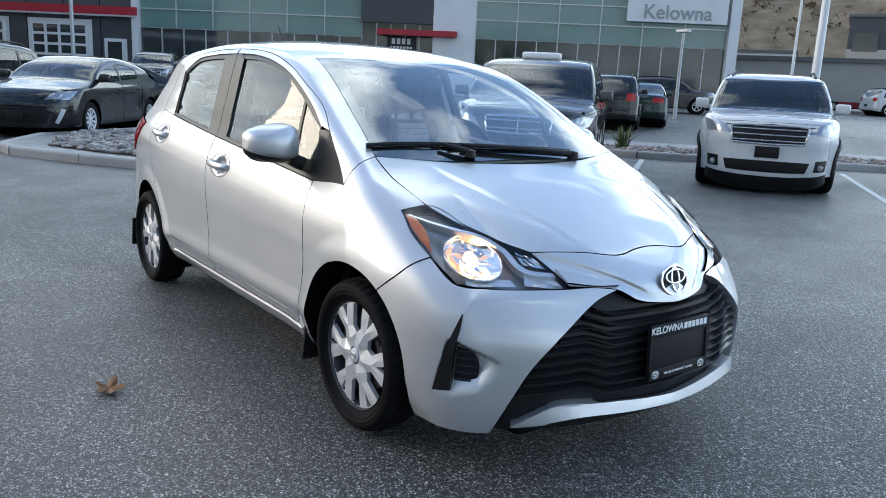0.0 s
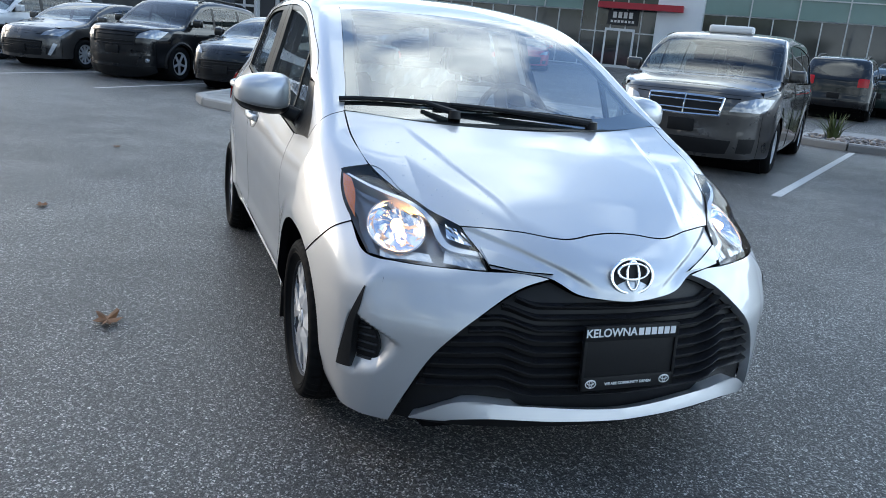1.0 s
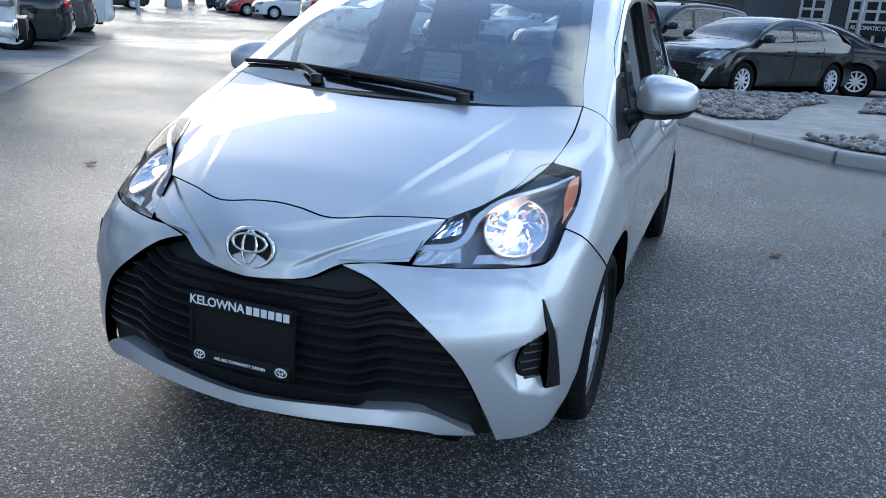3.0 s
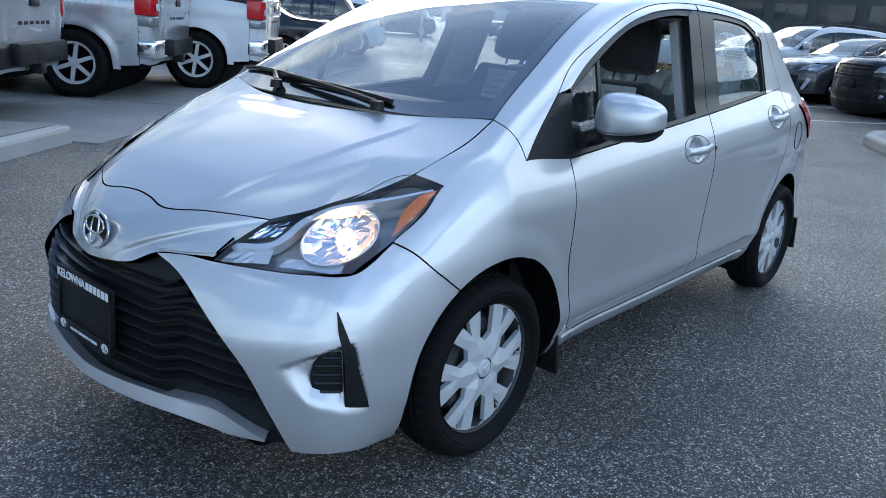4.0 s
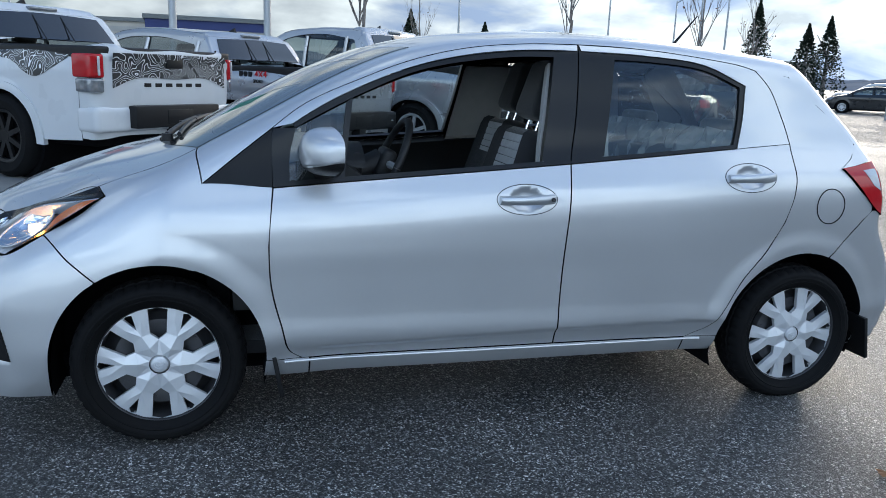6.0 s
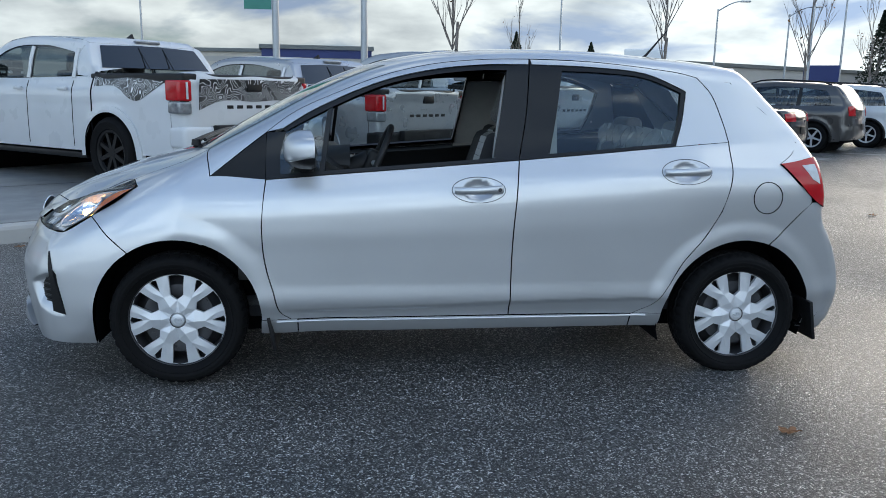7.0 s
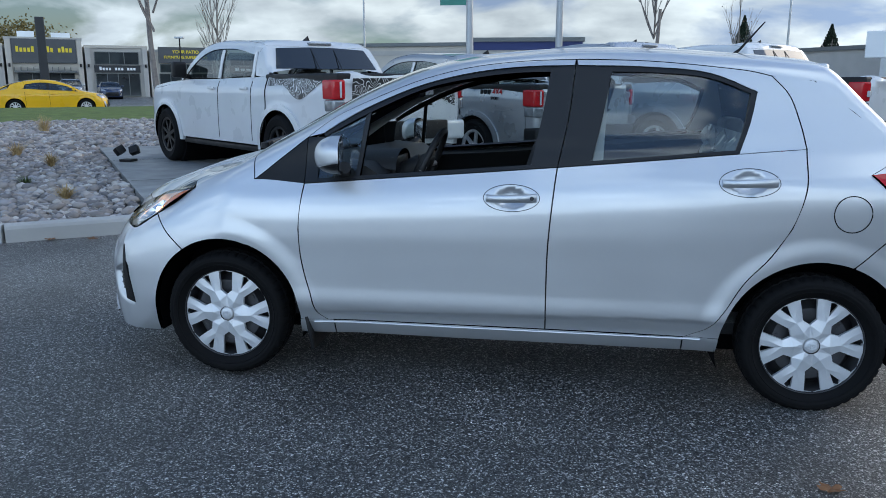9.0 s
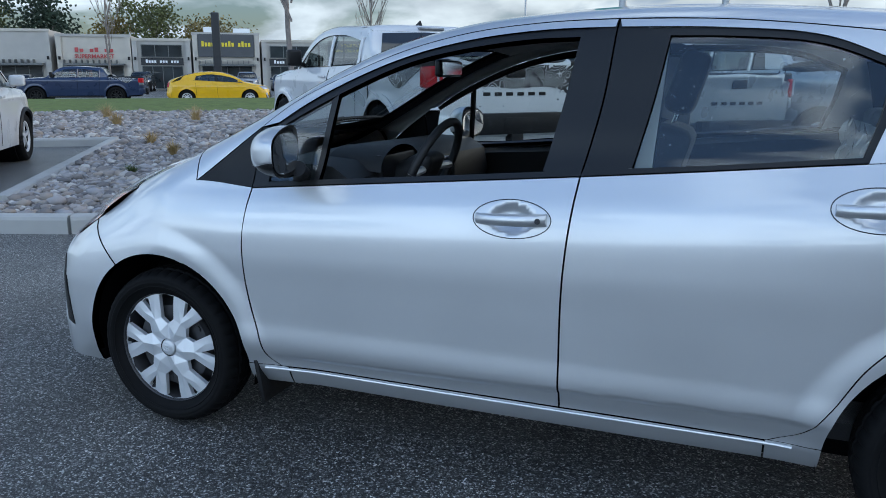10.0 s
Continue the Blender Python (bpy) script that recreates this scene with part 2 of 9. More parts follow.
CHROME = mat("chrome", (0.82, 0.83, 0.84), 0.07, 1.0)
AMBER = mat("amber_lens", (0.62, 0.14, 0.012), 0.15, coat=1.0, noise_scale=40, noise_amt=0.08)
RED = mat("red_lens", (0.46, 0.009, 0.014), 0.16, spec=0.3, coat=0.35, noise_scale=40, noise_amt=0.08)
WHITE_LENS = mat("clear_lens", (0.52, 0.53, 0.55), 0.18, coat=0.6, noise_scale=40, noise_amt=0.15)
GLASS = glass_mat("window_glass", (0.74, 0.80, 0.79), 1.75)
WS_GLASS = glass_mat("windscreen_glass", (0.72, 0.80, 0.82), 2.7)
DARKGLASS = glass_mat("tinted_glass", (0.10, 0.11, 0.12), 1.6)
LENS = glass_mat("lamp_cover", (0.96, 0.97, 0.98), 1.5, power=7.0)
FABRIC = mat("black_fabric", (0.018, 0.018, 0.02), 0.9, bump=0.002, bump_scale=500, noise_scale=8, noise_amt=0.15, sheen=0.3)
GREYFAB = mat("grey_fabric", (0.20, 0.205, 0.21), 0.9, bump=0.002, bump_scale=400, noise_scale=30, noise_amt=0.12, sheen=0.3)
DASH = mat("dashboard_plastic", (0.012, 0.012, 0.013), 0.55, bump=0.001, bump_scale=700, noise_scale=10, noise_amt=0.1)
HEADLINER = mat("grey_headliner", (0.42, 0.41, 0.39), 0.9, noise_scale=20, noise_amt=0.06)
WHITE = mat("white_print", (0.82, 0.82, 0.82), 0.4)
ASPHALT = asphalt_mat()
CONCRETE = mat("concrete", (0.38, 0.375, 0.36), 0.75, noise_scale=1.6, noise_amt=0.14, bump=0.002, bump_scale=120, rough_var=0.1)
SLAB = mat("damp_concrete", (0.24, 0.24, 0.235), 0.5, noise_scale=0.9, noise_amt=0.2, bump=0.0015, bump_scale=90, rough_var=0.15)
LINEPAINT = mat("worn_road_paint", (0.62, 0.62, 0.60), 0.6, noise_scale=30, noise_amt=0.2, bump=0.002, bump_scale=160)


# ---- mesh tools ----
def obj(name, verts, faces, material, parent=None, label="", normals=None, smooth=True, mats=None, midx=None):
    me = bpy.data.meshes.new(name)
    me.from_pydata([tuple(map(float, v)) for v in verts], [], [tuple(map(int, f)) for f in faces])
    for m in (mats or [material]):
        me.materials.append(m)
    if midx is not None:
        me.polygons.foreach_set("material_index", np.asarray(midx, dtype=np.int32))
    me.polygons.foreach_set("use_smooth", np.full(len(me.polygons), smooth))
    me.update()
    if normals is not None:
        me.normals_split_custom_set_from_vertices([tuple(map(float, n)) for n in normals])
    ob = new(name, me)
    if parent is not None:
        ob.parent = parent
    if label:
        ob["label"] = label
    return ob


def part(name, bm, material, parent, label="", smooth=False, mats=None):
    """Links a bmesh as one mesh object under a thing or a part."""
    me = bpy.data.meshes.new(name)
    bmesh.ops.recalc_face_normals(bm, faces=bm.faces)
    bm.to_mesh(me)
    bm.free()
    for m in (mats or [material]):
        me.materials.append(m)
    if smooth:
        me.polygons.foreach_set("use_smooth", np.full(len(me.polygons), True))
        me.set_sharp_from_angle(angle=radians(38))
    ob = new(name, me)
    ob.parent = parent
    if label:
        ob["label"] = label
    return ob


def thing(name, label, category, m=None, group="", kind=""):
    e = new(name)
    e.empty_display_size = 0.1
    if m is not None:
        e.matrix_world = m
    return tagged(e, label, category, group, kind)


def box(bm, x0, x1, y0, y1, z0, z1, bevel=0.0, seg=2):
    g = bmesh.ops.create_cube(bm, size=1, matrix=Matrix.Translation(((x0 + x1) / 2, (y0 + y1) / 2, (z0 + z1) / 2)) @ Matrix.Diagonal((abs(x1 - x0), abs(y1 - y0), abs(z1 - z0), 1)))
    if bevel:
        es = list({e for v in g["verts"] for e in v.link_edges})
        bmesh.ops.bevel(bm, geom=es, offset=bevel, segments=seg, affect="EDGES", profile=0.6)
    return bm


def tube(bm, pts, r, sides=8, r_end=None, cap=True):
    """A round bar along pts, tapering from r to r_end."""
    pts = [Vector(p) for p in pts]
    rings = []
    up = Vector((0, 0, 1))
    for i, p in enumerate(pts):
        d = (pts[min(i + 1, len(pts) - 1)] - pts[max(i - 1, 0)]).normalized()
        a = d.cross(up)
        if a.length < 0.05:
            a = d.cross(Vector((1, 0, 0)))
        a.normalize()
        b = d.cross(a)
        rr = r if r_end is None else r + (r_end - r) * i / (len(pts) - 1)
        rings.append([bm.verts.new(p + (a * math.cos(2 * math.pi * k / sides) + b * math.sin(2 * math.pi * k / sides)) * rr) for k in range(sides)])
    for q, s in zip(rings, rings[1:]):
        for k in range(sides):
            bm.faces.new((q[k], q[(k + 1) % sides], s[(k + 1) % sides], s[k]))
    if cap:
        bm.faces.new(rings[0][::-1])
        bm.faces.new(rings[-1])
    return bm


def revolve(bm, prof, n=48, axis="y", centre=(0, 0, 0)):
    """A turned solid: prof is a list of (radius, along)."""
    rings = []
    for r, a in prof:
        ring = []
        for k in range(n):
            c, s = math.cos(2 * math.pi * k / n), math.sin(2 * math.pi * k / n)
            p = {"y": (r * c, a, r * s), "x": (a, r * c, r * s), "z": (r * c, r * s, a)}[axis]
            ring.append(bm.verts.new(Vector(p) + Vector(centre)))
        rings.append(ring)
    for q, s in zip(rings, rings[1:]):
        for k in range(n):
            bm.faces.new((q[k], q[(k + 1) % n], s[(k + 1) % n], s[k]))
    return rings


# ---- the hatchback's body surface ----
def spl(pts):
    """Monotone-ish cubic through (a, b) pairs (Catmull-Rom tangents), clamped linear outside."""
    a = np.array([p[0] for p in pts], float)
    b = np.array([p[1] for p in pts], float)
    if a[0] > a[-1]:
        a, b = a[::-1], b[::-1]
    m = np.empty_like(b)
    d = np.diff(b) / np.diff(a)
    m[0], m[-1] = d[0], d[-1]
    m[1:-1] = (d[:-1] * np.diff(a)[1:] + d[1:] * np.diff(a)[:-1]) / (a[2:] - a[:-2])
    def ev(t):
        t = np.asarray(t, float)
        i = np.clip(np.searchsorted(a, t) - 1, 0, len(a) - 2)
        h = a[i + 1] - a[i]
        u = (t - a[i]) / h
        uc = np.clip(u, 0, 1)
        h00 = 2 * uc**3 - 3 * uc**2 + 1
        h10 = uc**3 - 2 * uc**2 + uc
        h01 = -2 * uc**3 + 3 * uc**2
        h11 = uc**3 - uc**2
        r = h00 * b[i] + h10 * h * m[i] + h01 * b[i + 1] + h11 * h * m[i + 1]
        return r + np.where(u < 0, u * h * m[0], 0) + np.where(u > 1, (u - 1) * h * m[-1], 0)
    return ev

CENTRE = spl([(2.3, .36), (2.16, .52), (2.10, .595), (2.045, .665), (1.95, .738), (1.80, .815), (1.64, .878), (1.48, .931), (1.33, .972), (1.22, 1.012),
              (1.05, 1.105), (.888, 1.195), (.7, 1.29), (.52, 1.365), (.38, 1.410), (.2, 1.447), (0, 1.468), (-.241, 1.482), (-.56, 1.482), (-.88, 1.464), (-1.21, 1.434), (-1.45, 1.400), (-1.7, 1.36)])
CROWN = spl([(2.3, .09), (1.85, .078), (1.5, .058), (1.2, .052), (.9, .072), (.4, .062), (-.3, .058), (-1.0, .06), (-1.6, .06)])
SIDE = spl([(.10, .72), (.17, .765), (.23, .790), (.30, .803), (.36, .822), (.45, .823), (.58, .829), (.70, .835), (.79, .830), (.86, .811), (.93, .778), (1.0, .747),
            (1.1, .718), (1.2, .687), (1.3, .657), (1.4, .624), (1.5, .585), (1.6, .54)])
PLAN = spl([(0, 2.078), (.2, 2.060), (.4, 2.018), (.55, 1.955), (.65, 1.885), (.73, 1.805), (.79, 1.68), (.83, 1.50), (.88, 1.1)])
FACE = spl([(.05, .06), (.15, .03), (.22, .012), (.30, .003), (.42, 0), (.52, .004), (.6, .018), (.66, .035), (.75, .075), (.9, .15), (1.1, .25)])
BACK = spl([(.1, -1.76), (.18, -1.84), (.3, -1.885), (.45, -1.88), (.6, -1.83), (.7, -1.775), (.85, -1.755), (1.0, -1.70), (1.06, -1.655), (1.32, -1.40), (1.45, -1.28)])
HUB = 1.255

def smax(a, b, k):
    h = np.clip(.5 + .5 * (a - b) / k, 0, 1)
    return b + (a - b) * h + k * h * (1 - h)

def ease(t):
    t = np.clip(t, 0, 1)
    return t * t * (3 - 2 * t)

def half_width(x, z):
    zs = z - .055 * np.clip(.35 - x, -.6, 1.4) * ease((z - .45) / .45) * ease((1.25 - z) / .35)
    w = SIDE(zs)
    w = w - .016 * np.clip((x - .9) / .9, 0, 2)**2 - .062 * np.clip((-x - .75) / .9, 0, 2)**1.7 * (1 + .9 * np.clip((z - .95) / .4, 0, 1))
    # the doors tuck in sharply under a crease that climbs towards the tail
    zc = .338 + .030 * ease((.75 - x) / 1.5)
    w = w - .013 * ease((zc - z) / .022) * ease((.86 - x) / .25) * ease((x + .98) / .25)
    # flat raised bands round the wheel openings
    for hx, R, hz in ((HUB, .347, .300), (-1.257, .365, .26)):
        r = np.hypot(x - hx, z - hz)
        w = w + .011 * ease((R + .105 - r) / .085) * ease((z - .15) / .2)
    return w

def body(x, y, z):
    y = np.abs(y)
    side = y - half_width(x, z)
    top = (z - (CENTRE(x) - CROWN(x) * (y / .65)**2.3)) * .85
    front = x - (PLAN(y) - FACE(z) * (1 + 1.6 * np.clip(y / .4, 0, 1.3)**1.3 * np.clip((z - .42) / .1, 0, 1)))
    rear = (BACK(z) + .085 * (y / .7)**3.2) - x
    f = smax(top, side, .06)
    f = smax(f, front * .9, .035)
    f = smax(f, rear * .9, .04)
    return f

AX = 1.2
def cast(o, d, lo, hi, n=240):
    """First crossing from outside (body > 0) to inside along rays o + t d."""
    o, d = np.atleast_2d(o), np.atleast_2d(d)
    t = np.linspace(lo, hi, n)
    P = o[:, None, :] + d[:, None, :] * t[None, :, None]
    v = body(P[..., 0], P[..., 1], P[..., 2]) < 0
    i = np.argmax(v, 1)
    miss = ~v.any(1)
    a, b = t[np.maximum(i - 1, 0)], t[i]
    for _ in range(30):
        m = (a + b) / 2
        Q = o + d * m[:, None]
        ins = body(Q[:, 0], Q[:, 1], Q[:, 2]) < 0
        b = np.where(ins, m, b); a = np.where(ins, a, m)
    Q = o + d * ((a + b) / 2)[:, None]
    Q[miss] = np.nan
    return Q


def grad(p, f, h=5e-4):
    g = np.empty_like(p)
    for k in range(3):
        e = np.zeros(3)
        e[k] = h
        a, b = p + e, p - e
        g[:, k] = (f(a[:, 0], a[:, 1], a[:, 2]) - f(b[:, 0], b[:, 1], b[:, 2])) / (2 * h)
    return g


def settle(p, f, off=0.0, steps=10):
    """Moves points along the slope of f onto the surface, off metres proud of it."""
    p = p.copy()
    for _ in range(steps):
        g = grad(p, f)
        g2 = np.maximum((g * g).sum(1), 1e-4)
        d = (f(p[:, 0], p[:, 1], p[:, 2]) / g2)[:, None] * g
        s = np.linalg.norm(d, axis=1, keepdims=True)
        p -= d * np.minimum(1, 0.06 / np.maximum(s, 1e-9))
    g = grad(p, f)
    n = g / np.maximum(np.linalg.norm(g, axis=1, keepdims=True), 1e-9)
    return p + n * off, n


def S(*pts):
    """Points on the left flank from (x, z)."""
    o = np.array([(x, 1.3, z) for x, z in pts])
    return cast(o, np.tile((0., -1., 0.), (len(o), 1)), 0, 1.3)


def T(*pts):
    """Points on top from (x, y)."""
    o = np.array([(x, y, 1.7) for x, y in pts])
    return cast(o, np.tile((0., 0., -1.), (len(o), 1)), 0, 1.6)


def F(*pts):
    """Points on the nose from (y, z)."""
    o = np.array([(2.4, y, z) for y, z in pts])
    return cast(o, np.tile((-1., 0., 0.), (len(o), 1)), 0, 2.0)


def B(*pts):
    """Points on the tail from (y, z)."""
    o = np.array([(-2.2, y, z) for y, z in pts])
    return cast(o, np.tile((1., 0., 0.), (len(o), 1)), 0, 2.0)


def join(*cs):
    out = [np.asarray(cs[0], float)]
    for c in cs[1:]:
        c = np.asarray(c, float)
        out.append(c[1:] if np.linalg.norm(c[0] - out[-1][-1]) < 1e-3 else c)
    return np.vstack(out)


def sample(pts, n):
    """A smooth curve through pts, cut into n equal steps."""
    p = np.asarray(pts, float)
    if len(p) > 2:
        q = np.vstack([2 * p[0] - p[1], p, 2 * p[-1] - p[-2]])
        fine = []
        for i in range(1, len(q) - 2):
            t = np.linspace(0, 1, 24, endpoint=False)[:, None]
            a, b, c, d = q[i - 1], q[i], q[i + 1], q[i + 2]
            # centripetal tangents keep uneven spacing from looping
            l0, l1, l2 = (max(np.linalg.norm(v), 1e-6) for v in (b - a, c - b, d - c))
            m1 = ((b - a) / l0 * l1 + (c - b) / l1 * l0) / (l0 + l1) * l1
            m2 = ((c - b) / l1 * l2 + (d - c) / l2 * l1) / (l1 + l2) * l1
            fine.append((2 * t**3 - 3 * t**2 + 1) * b + (t**3 - 2 * t**2 + t) * m1 + (-2 * t**3 + 3 * t**2) * c + (t**3 - t**2) * m2)
        p = np.vstack(fine + [p[-1:]])
    s = np.concatenate([[0], np.cumsum(np.linalg.norm(np.diff(p, axis=0), axis=1))])
    u = np.linspace(0, max(s[-1], 1e-9), n + 1)
    return np.stack([np.interp(u, s, p[:, k]) for k in range(3)], 1)


def coons(c0, c1, d0, d1, nu, nv):
    c0, c1, d0, d1 = sample(c0, nu), sample(c1, nu), sample(d0, nv), sample(d1, nv)
    u, v = np.linspace(0, 1, nu + 1)[:, None, None], np.linspace(0, 1, nv + 1)[None, :, None]
    p00, p10, p01, p11 = (c0[0] + d0[0]) / 2, (c0[-1] + d1[0]) / 2, (c1[0] + d0[-1]) / 2, (c1[-1] + d1[-1]) / 2
    return (1 - v) * c0[:, None] + v * c1[:, None] + (1 - u) * d0[None] + u * d1[None] - ((1 - u) * (1 - v) * p00 + u * (1 - v) * p10 + (1 - u) * v * p01 + u * v * p11)


class Skin:
    """Collects patches of sheet into one panel with turned-in edges."""

    def __init__(self):
        self.v, self.n, self.f, self.m, self.k = [], [], [], [], 0

    def add(self, c0, c1, d0, d1, nu, nv, off=0.0, gaps=(1, 1, 1, 1), gap=0.0028, depth=0.022, f=None, fit=True, edge_mat=1):
        f = f or body
        g = coons(c0, c1, d0, d1, nu, nv)
        if fit:
            P, N = settle(g.reshape(-1, 3), f, off)
        else:
            P = g.reshape(-1, 3)
            a = np.gradient(g, axis=0)
            b = np.gradient(g, axis=1)
            N = np.cross(a, b).reshape(-1, 3)
            N /= np.maximum(np.linalg.norm(N, axis=1, keepdims=True), 1e-9)
        P, N = P.reshape(nu + 1, nv + 1, 3), N.reshape(nu + 1, nv + 1, 3)

        def pull(edge, nxt):
            d = nxt - edge
            return edge + d / np.maximum(np.linalg.norm(d, axis=1, keepdims=True), 1e-6) * gap

        if gaps[0]:
            P[:, 0] = pull(P[:, 0], P[:, 1])
        if gaps[1]:
            P[:, -1] = pull(P[:, -1], P[:, -2])
        if gaps[2]:
            P[0] = pull(P[0], P[1])
        if gaps[3]:
            P[-1] = pull(P[-1], P[-2])
        # facing: outward faces follow the normals
        i, j = nu // 2, nv // 2
        fn = np.cross(P[min(i + 1, nu), j] - P[i, j], P[i, min(j + 1, nv)] - P[i, j])
        flip = fn @ N[i, j] < 0
        base = self.k
        self.v.append(P.reshape(-1, 3))
        self.n.append(N.reshape(-1, 3))
        self.k += P.size // 3
        idx = lambda a, b: base + a * (nv + 1) + b
        for a in range(nu):
            for b in range(nv):
                q = (idx(a, b), idx(a + 1, b), idx(a + 1, b + 1), idx(a, b + 1))
                self.f.append(q[::-1] if flip else q)
                self.m.append(0)
        for on, ring in zip(gaps, ([(a, 0) for a in range(nu + 1)], [(a, nv) for a in range(nu + 1)], [(0, b) for b in range(nv + 1)], [(nu, b) for b in range(nv + 1)])):
            if not on:
                continue
            e = np.array([P[a, b] for a, b in ring])
            en = np.array([N[a, b] for a, b in ring])
            t = np.gradient(e, axis=0)
            w = np.cross(t, en)
            w /= np.maximum(np.linalg.norm(w, axis=1, keepdims=True), 1e-9)
            mid = P.reshape(-1, 3).mean(0)
            if ((e.mean(0) - mid) @ w.mean(0)) < 0:
                w = -w
            k = self.k
            m = len(ring)
            self.v += [e, e - en * depth]
            self.n += [w, w]
            self.k += 2 * m
            for a in range(m - 1):
                self.f.append((k + a, k + a + 1, k + m + a + 1, k + m + a))
                self.m.append(edge_mat)
        return P, N

    def done(self, name, material, parent, label="", mirror=False, edge=None):
        v, n = np.vstack(self.v), np.vstack(self.n)
        f = self.f
        if mirror:
            v, n = v * (1, -1, 1), n * (1, -1, 1)
            f = [q[::-1] for q in f]
        return obj(name, v, f, material, parent, label, n, mats=[material, edge or GAP], midx=self.m)


class Strips:
    """Like Skin, but every patch becomes a part of its own."""

    def __init__(self, name, material, parent, mirror=False):
        self.args = (name, material, parent, mirror)

    def add(self, *a, **kw):
        s = Skin()
        s.add(*a, **kw)
        name, material, parent, mirror = self.args
        s.done(name, material, parent, mirror=mirror, edge=material)


def both(make):
    """Runs make for the left side and for its mirror image."""
    for mir in (False, True):
        make(mir)


car = thing("hatchback_car", "silver five-door hatchback parked on wet asphalt, driver's window down", "car")
Y = lambda c: np.asarray(c) * (1, -1, 1)          # the mirror image of a curve

# curves that panels share
HOOD_SIDE_A = T((1.115, .650), (1.27, .655), (1.44, .637))
HOOD_SIDE_B = T((1.44, .637), (1.62, .555), (1.78, .445))
HOOD_REAR = T((1.29, 0), (1.255, .28), (1.115, .65))
HOOD_FRONT = T((1.905, 0), (1.910, .07), (1.922, .155), (1.868, .293), (1.78, .445))
H_RT, H_OL, H_SEAM = np.array([1.41, .724, .860]), np.array([1.722, .704, .661]), np.array([1.60, .725, .73])
H_IT, H_IL = HOOD_SIDE_B[-1], F((.400, .660))[0]
HL_TOP = join([H_RT, HOOD_SIDE_B[0]], HOOD_SIDE_B)
HL_INNER = np.array([H_IT, [1.865, .418, .712], H_IL])
HL_BOTTOM = join([H_IL], F((.50, .655)), [[1.80, .625, .656], H_OL])
HL_OUTER = np.array([H_OL, H_SEAM, [1.49, .735, .80], H_RT])
ARCH = lambda cx, cz, R, a0, a1, n=9: S(*[(cx + R * math.cos(radians(a0 + (a1 - a0) * i / n)), cz + R * math.sin(radians(a0 + (a1 - a0) * i / n))) for i in range(n + 1)])
FA, RA = (1.25, .30, .347), (-1.257, .26, .365)
A1 = 57
SEAM = join(ARCH(*FA, A1, A1, 1)[:1], [H_SEAM])
TRI_TIP, TRI_LOW, TRI_TOP = S((1.10, .905), (.871, .893), (.868, 1.088))
DOOR_F = S((.777, .287), (.812, .310), (.853, .43), (.883, .566), (.889, .699), (.871, .893))
BGAP = S((-.181, .287), (-.186, .695), (-.213, .979))
BGAP_UP = S((-.213, .979), (-.252, 1.17), (-.277, 1.415))
BELT_F = S((.871, .893), (.61, .914), (.135, .951), (-.213, .979))
BELT_R = S((-.213, .979), (-.55, 1.008), (-.93, 1.042), (-1.188, 1.062))
DOOR_R = S((-.756, .285), (-.838, .328), (-.903, .413), (-.965, .525), (-1.068, .65), (-1.135, .76), (-1.178, .90), (-1.188, 1.062))
DOOR_R_UP = S((-1.188, 1.062), (-1.165, 1.16), (-1.119, 1.278), (-1.055, 1.346))
GUT_A = S((1.10, .905), (1.0, .985), (.868, 1.088))
GUT_F = S((.868, 1.088), (.773, 1.160), (.558, 1.262), (.343, 1.342), (.127, 1.390), (-.063, 1.409), (-.277, 1.415))
GUT_R = S((-.277, 1.415), (-.558, 1.408), (-.839, 1.382), (-1.0, 1.360), (-1.055, 1.346))
WS_SIDE = T((1.115, .650), (1.04, .630), (.8, .588), (.6, .553), (.36, .515))
RAIL = T((.36, .515), (0, .512), (-.5, .510), (-1.0, .492), (-1.30, .47))


def hood_f(x, y, z):
    """The bonnet, with a pressed ridge on each side that closes in towards the badge."""
    yc = np.interp(x, [1.2, 1.29, 1.41, 1.53, 1.62, 1.74, 1.82, 1.9], [.47, .452, .422, .395, .363, .318, .292, .265])
    return body(x, y, z) - .0055 * ease((yc + .014 - np.abs(y)) / .028) * ease((x - 1.18) / .2) * ease((1.90 - x) / .16)


def hood():
    s = Skin()
    s.add(join(Y(HOOD_REAR)[::-1], HOOD_REAR), join(Y(HOOD_FRONT)[::-1], HOOD_FRONT), Y(join(HOOD_SIDE_A, HOOD_SIDE_B)), join(HOOD_SIDE_A, HOOD_SIDE_B), 220, 64, f=hood_f)
    s.done("hood", PAINT, car, "silver painted bonnet beaded with rain")


sill_f = lambda x, y, z: body(x, y, z) + .32 * np.clip(.272 - z, 0, .1)   # the sill tucks under below its edge


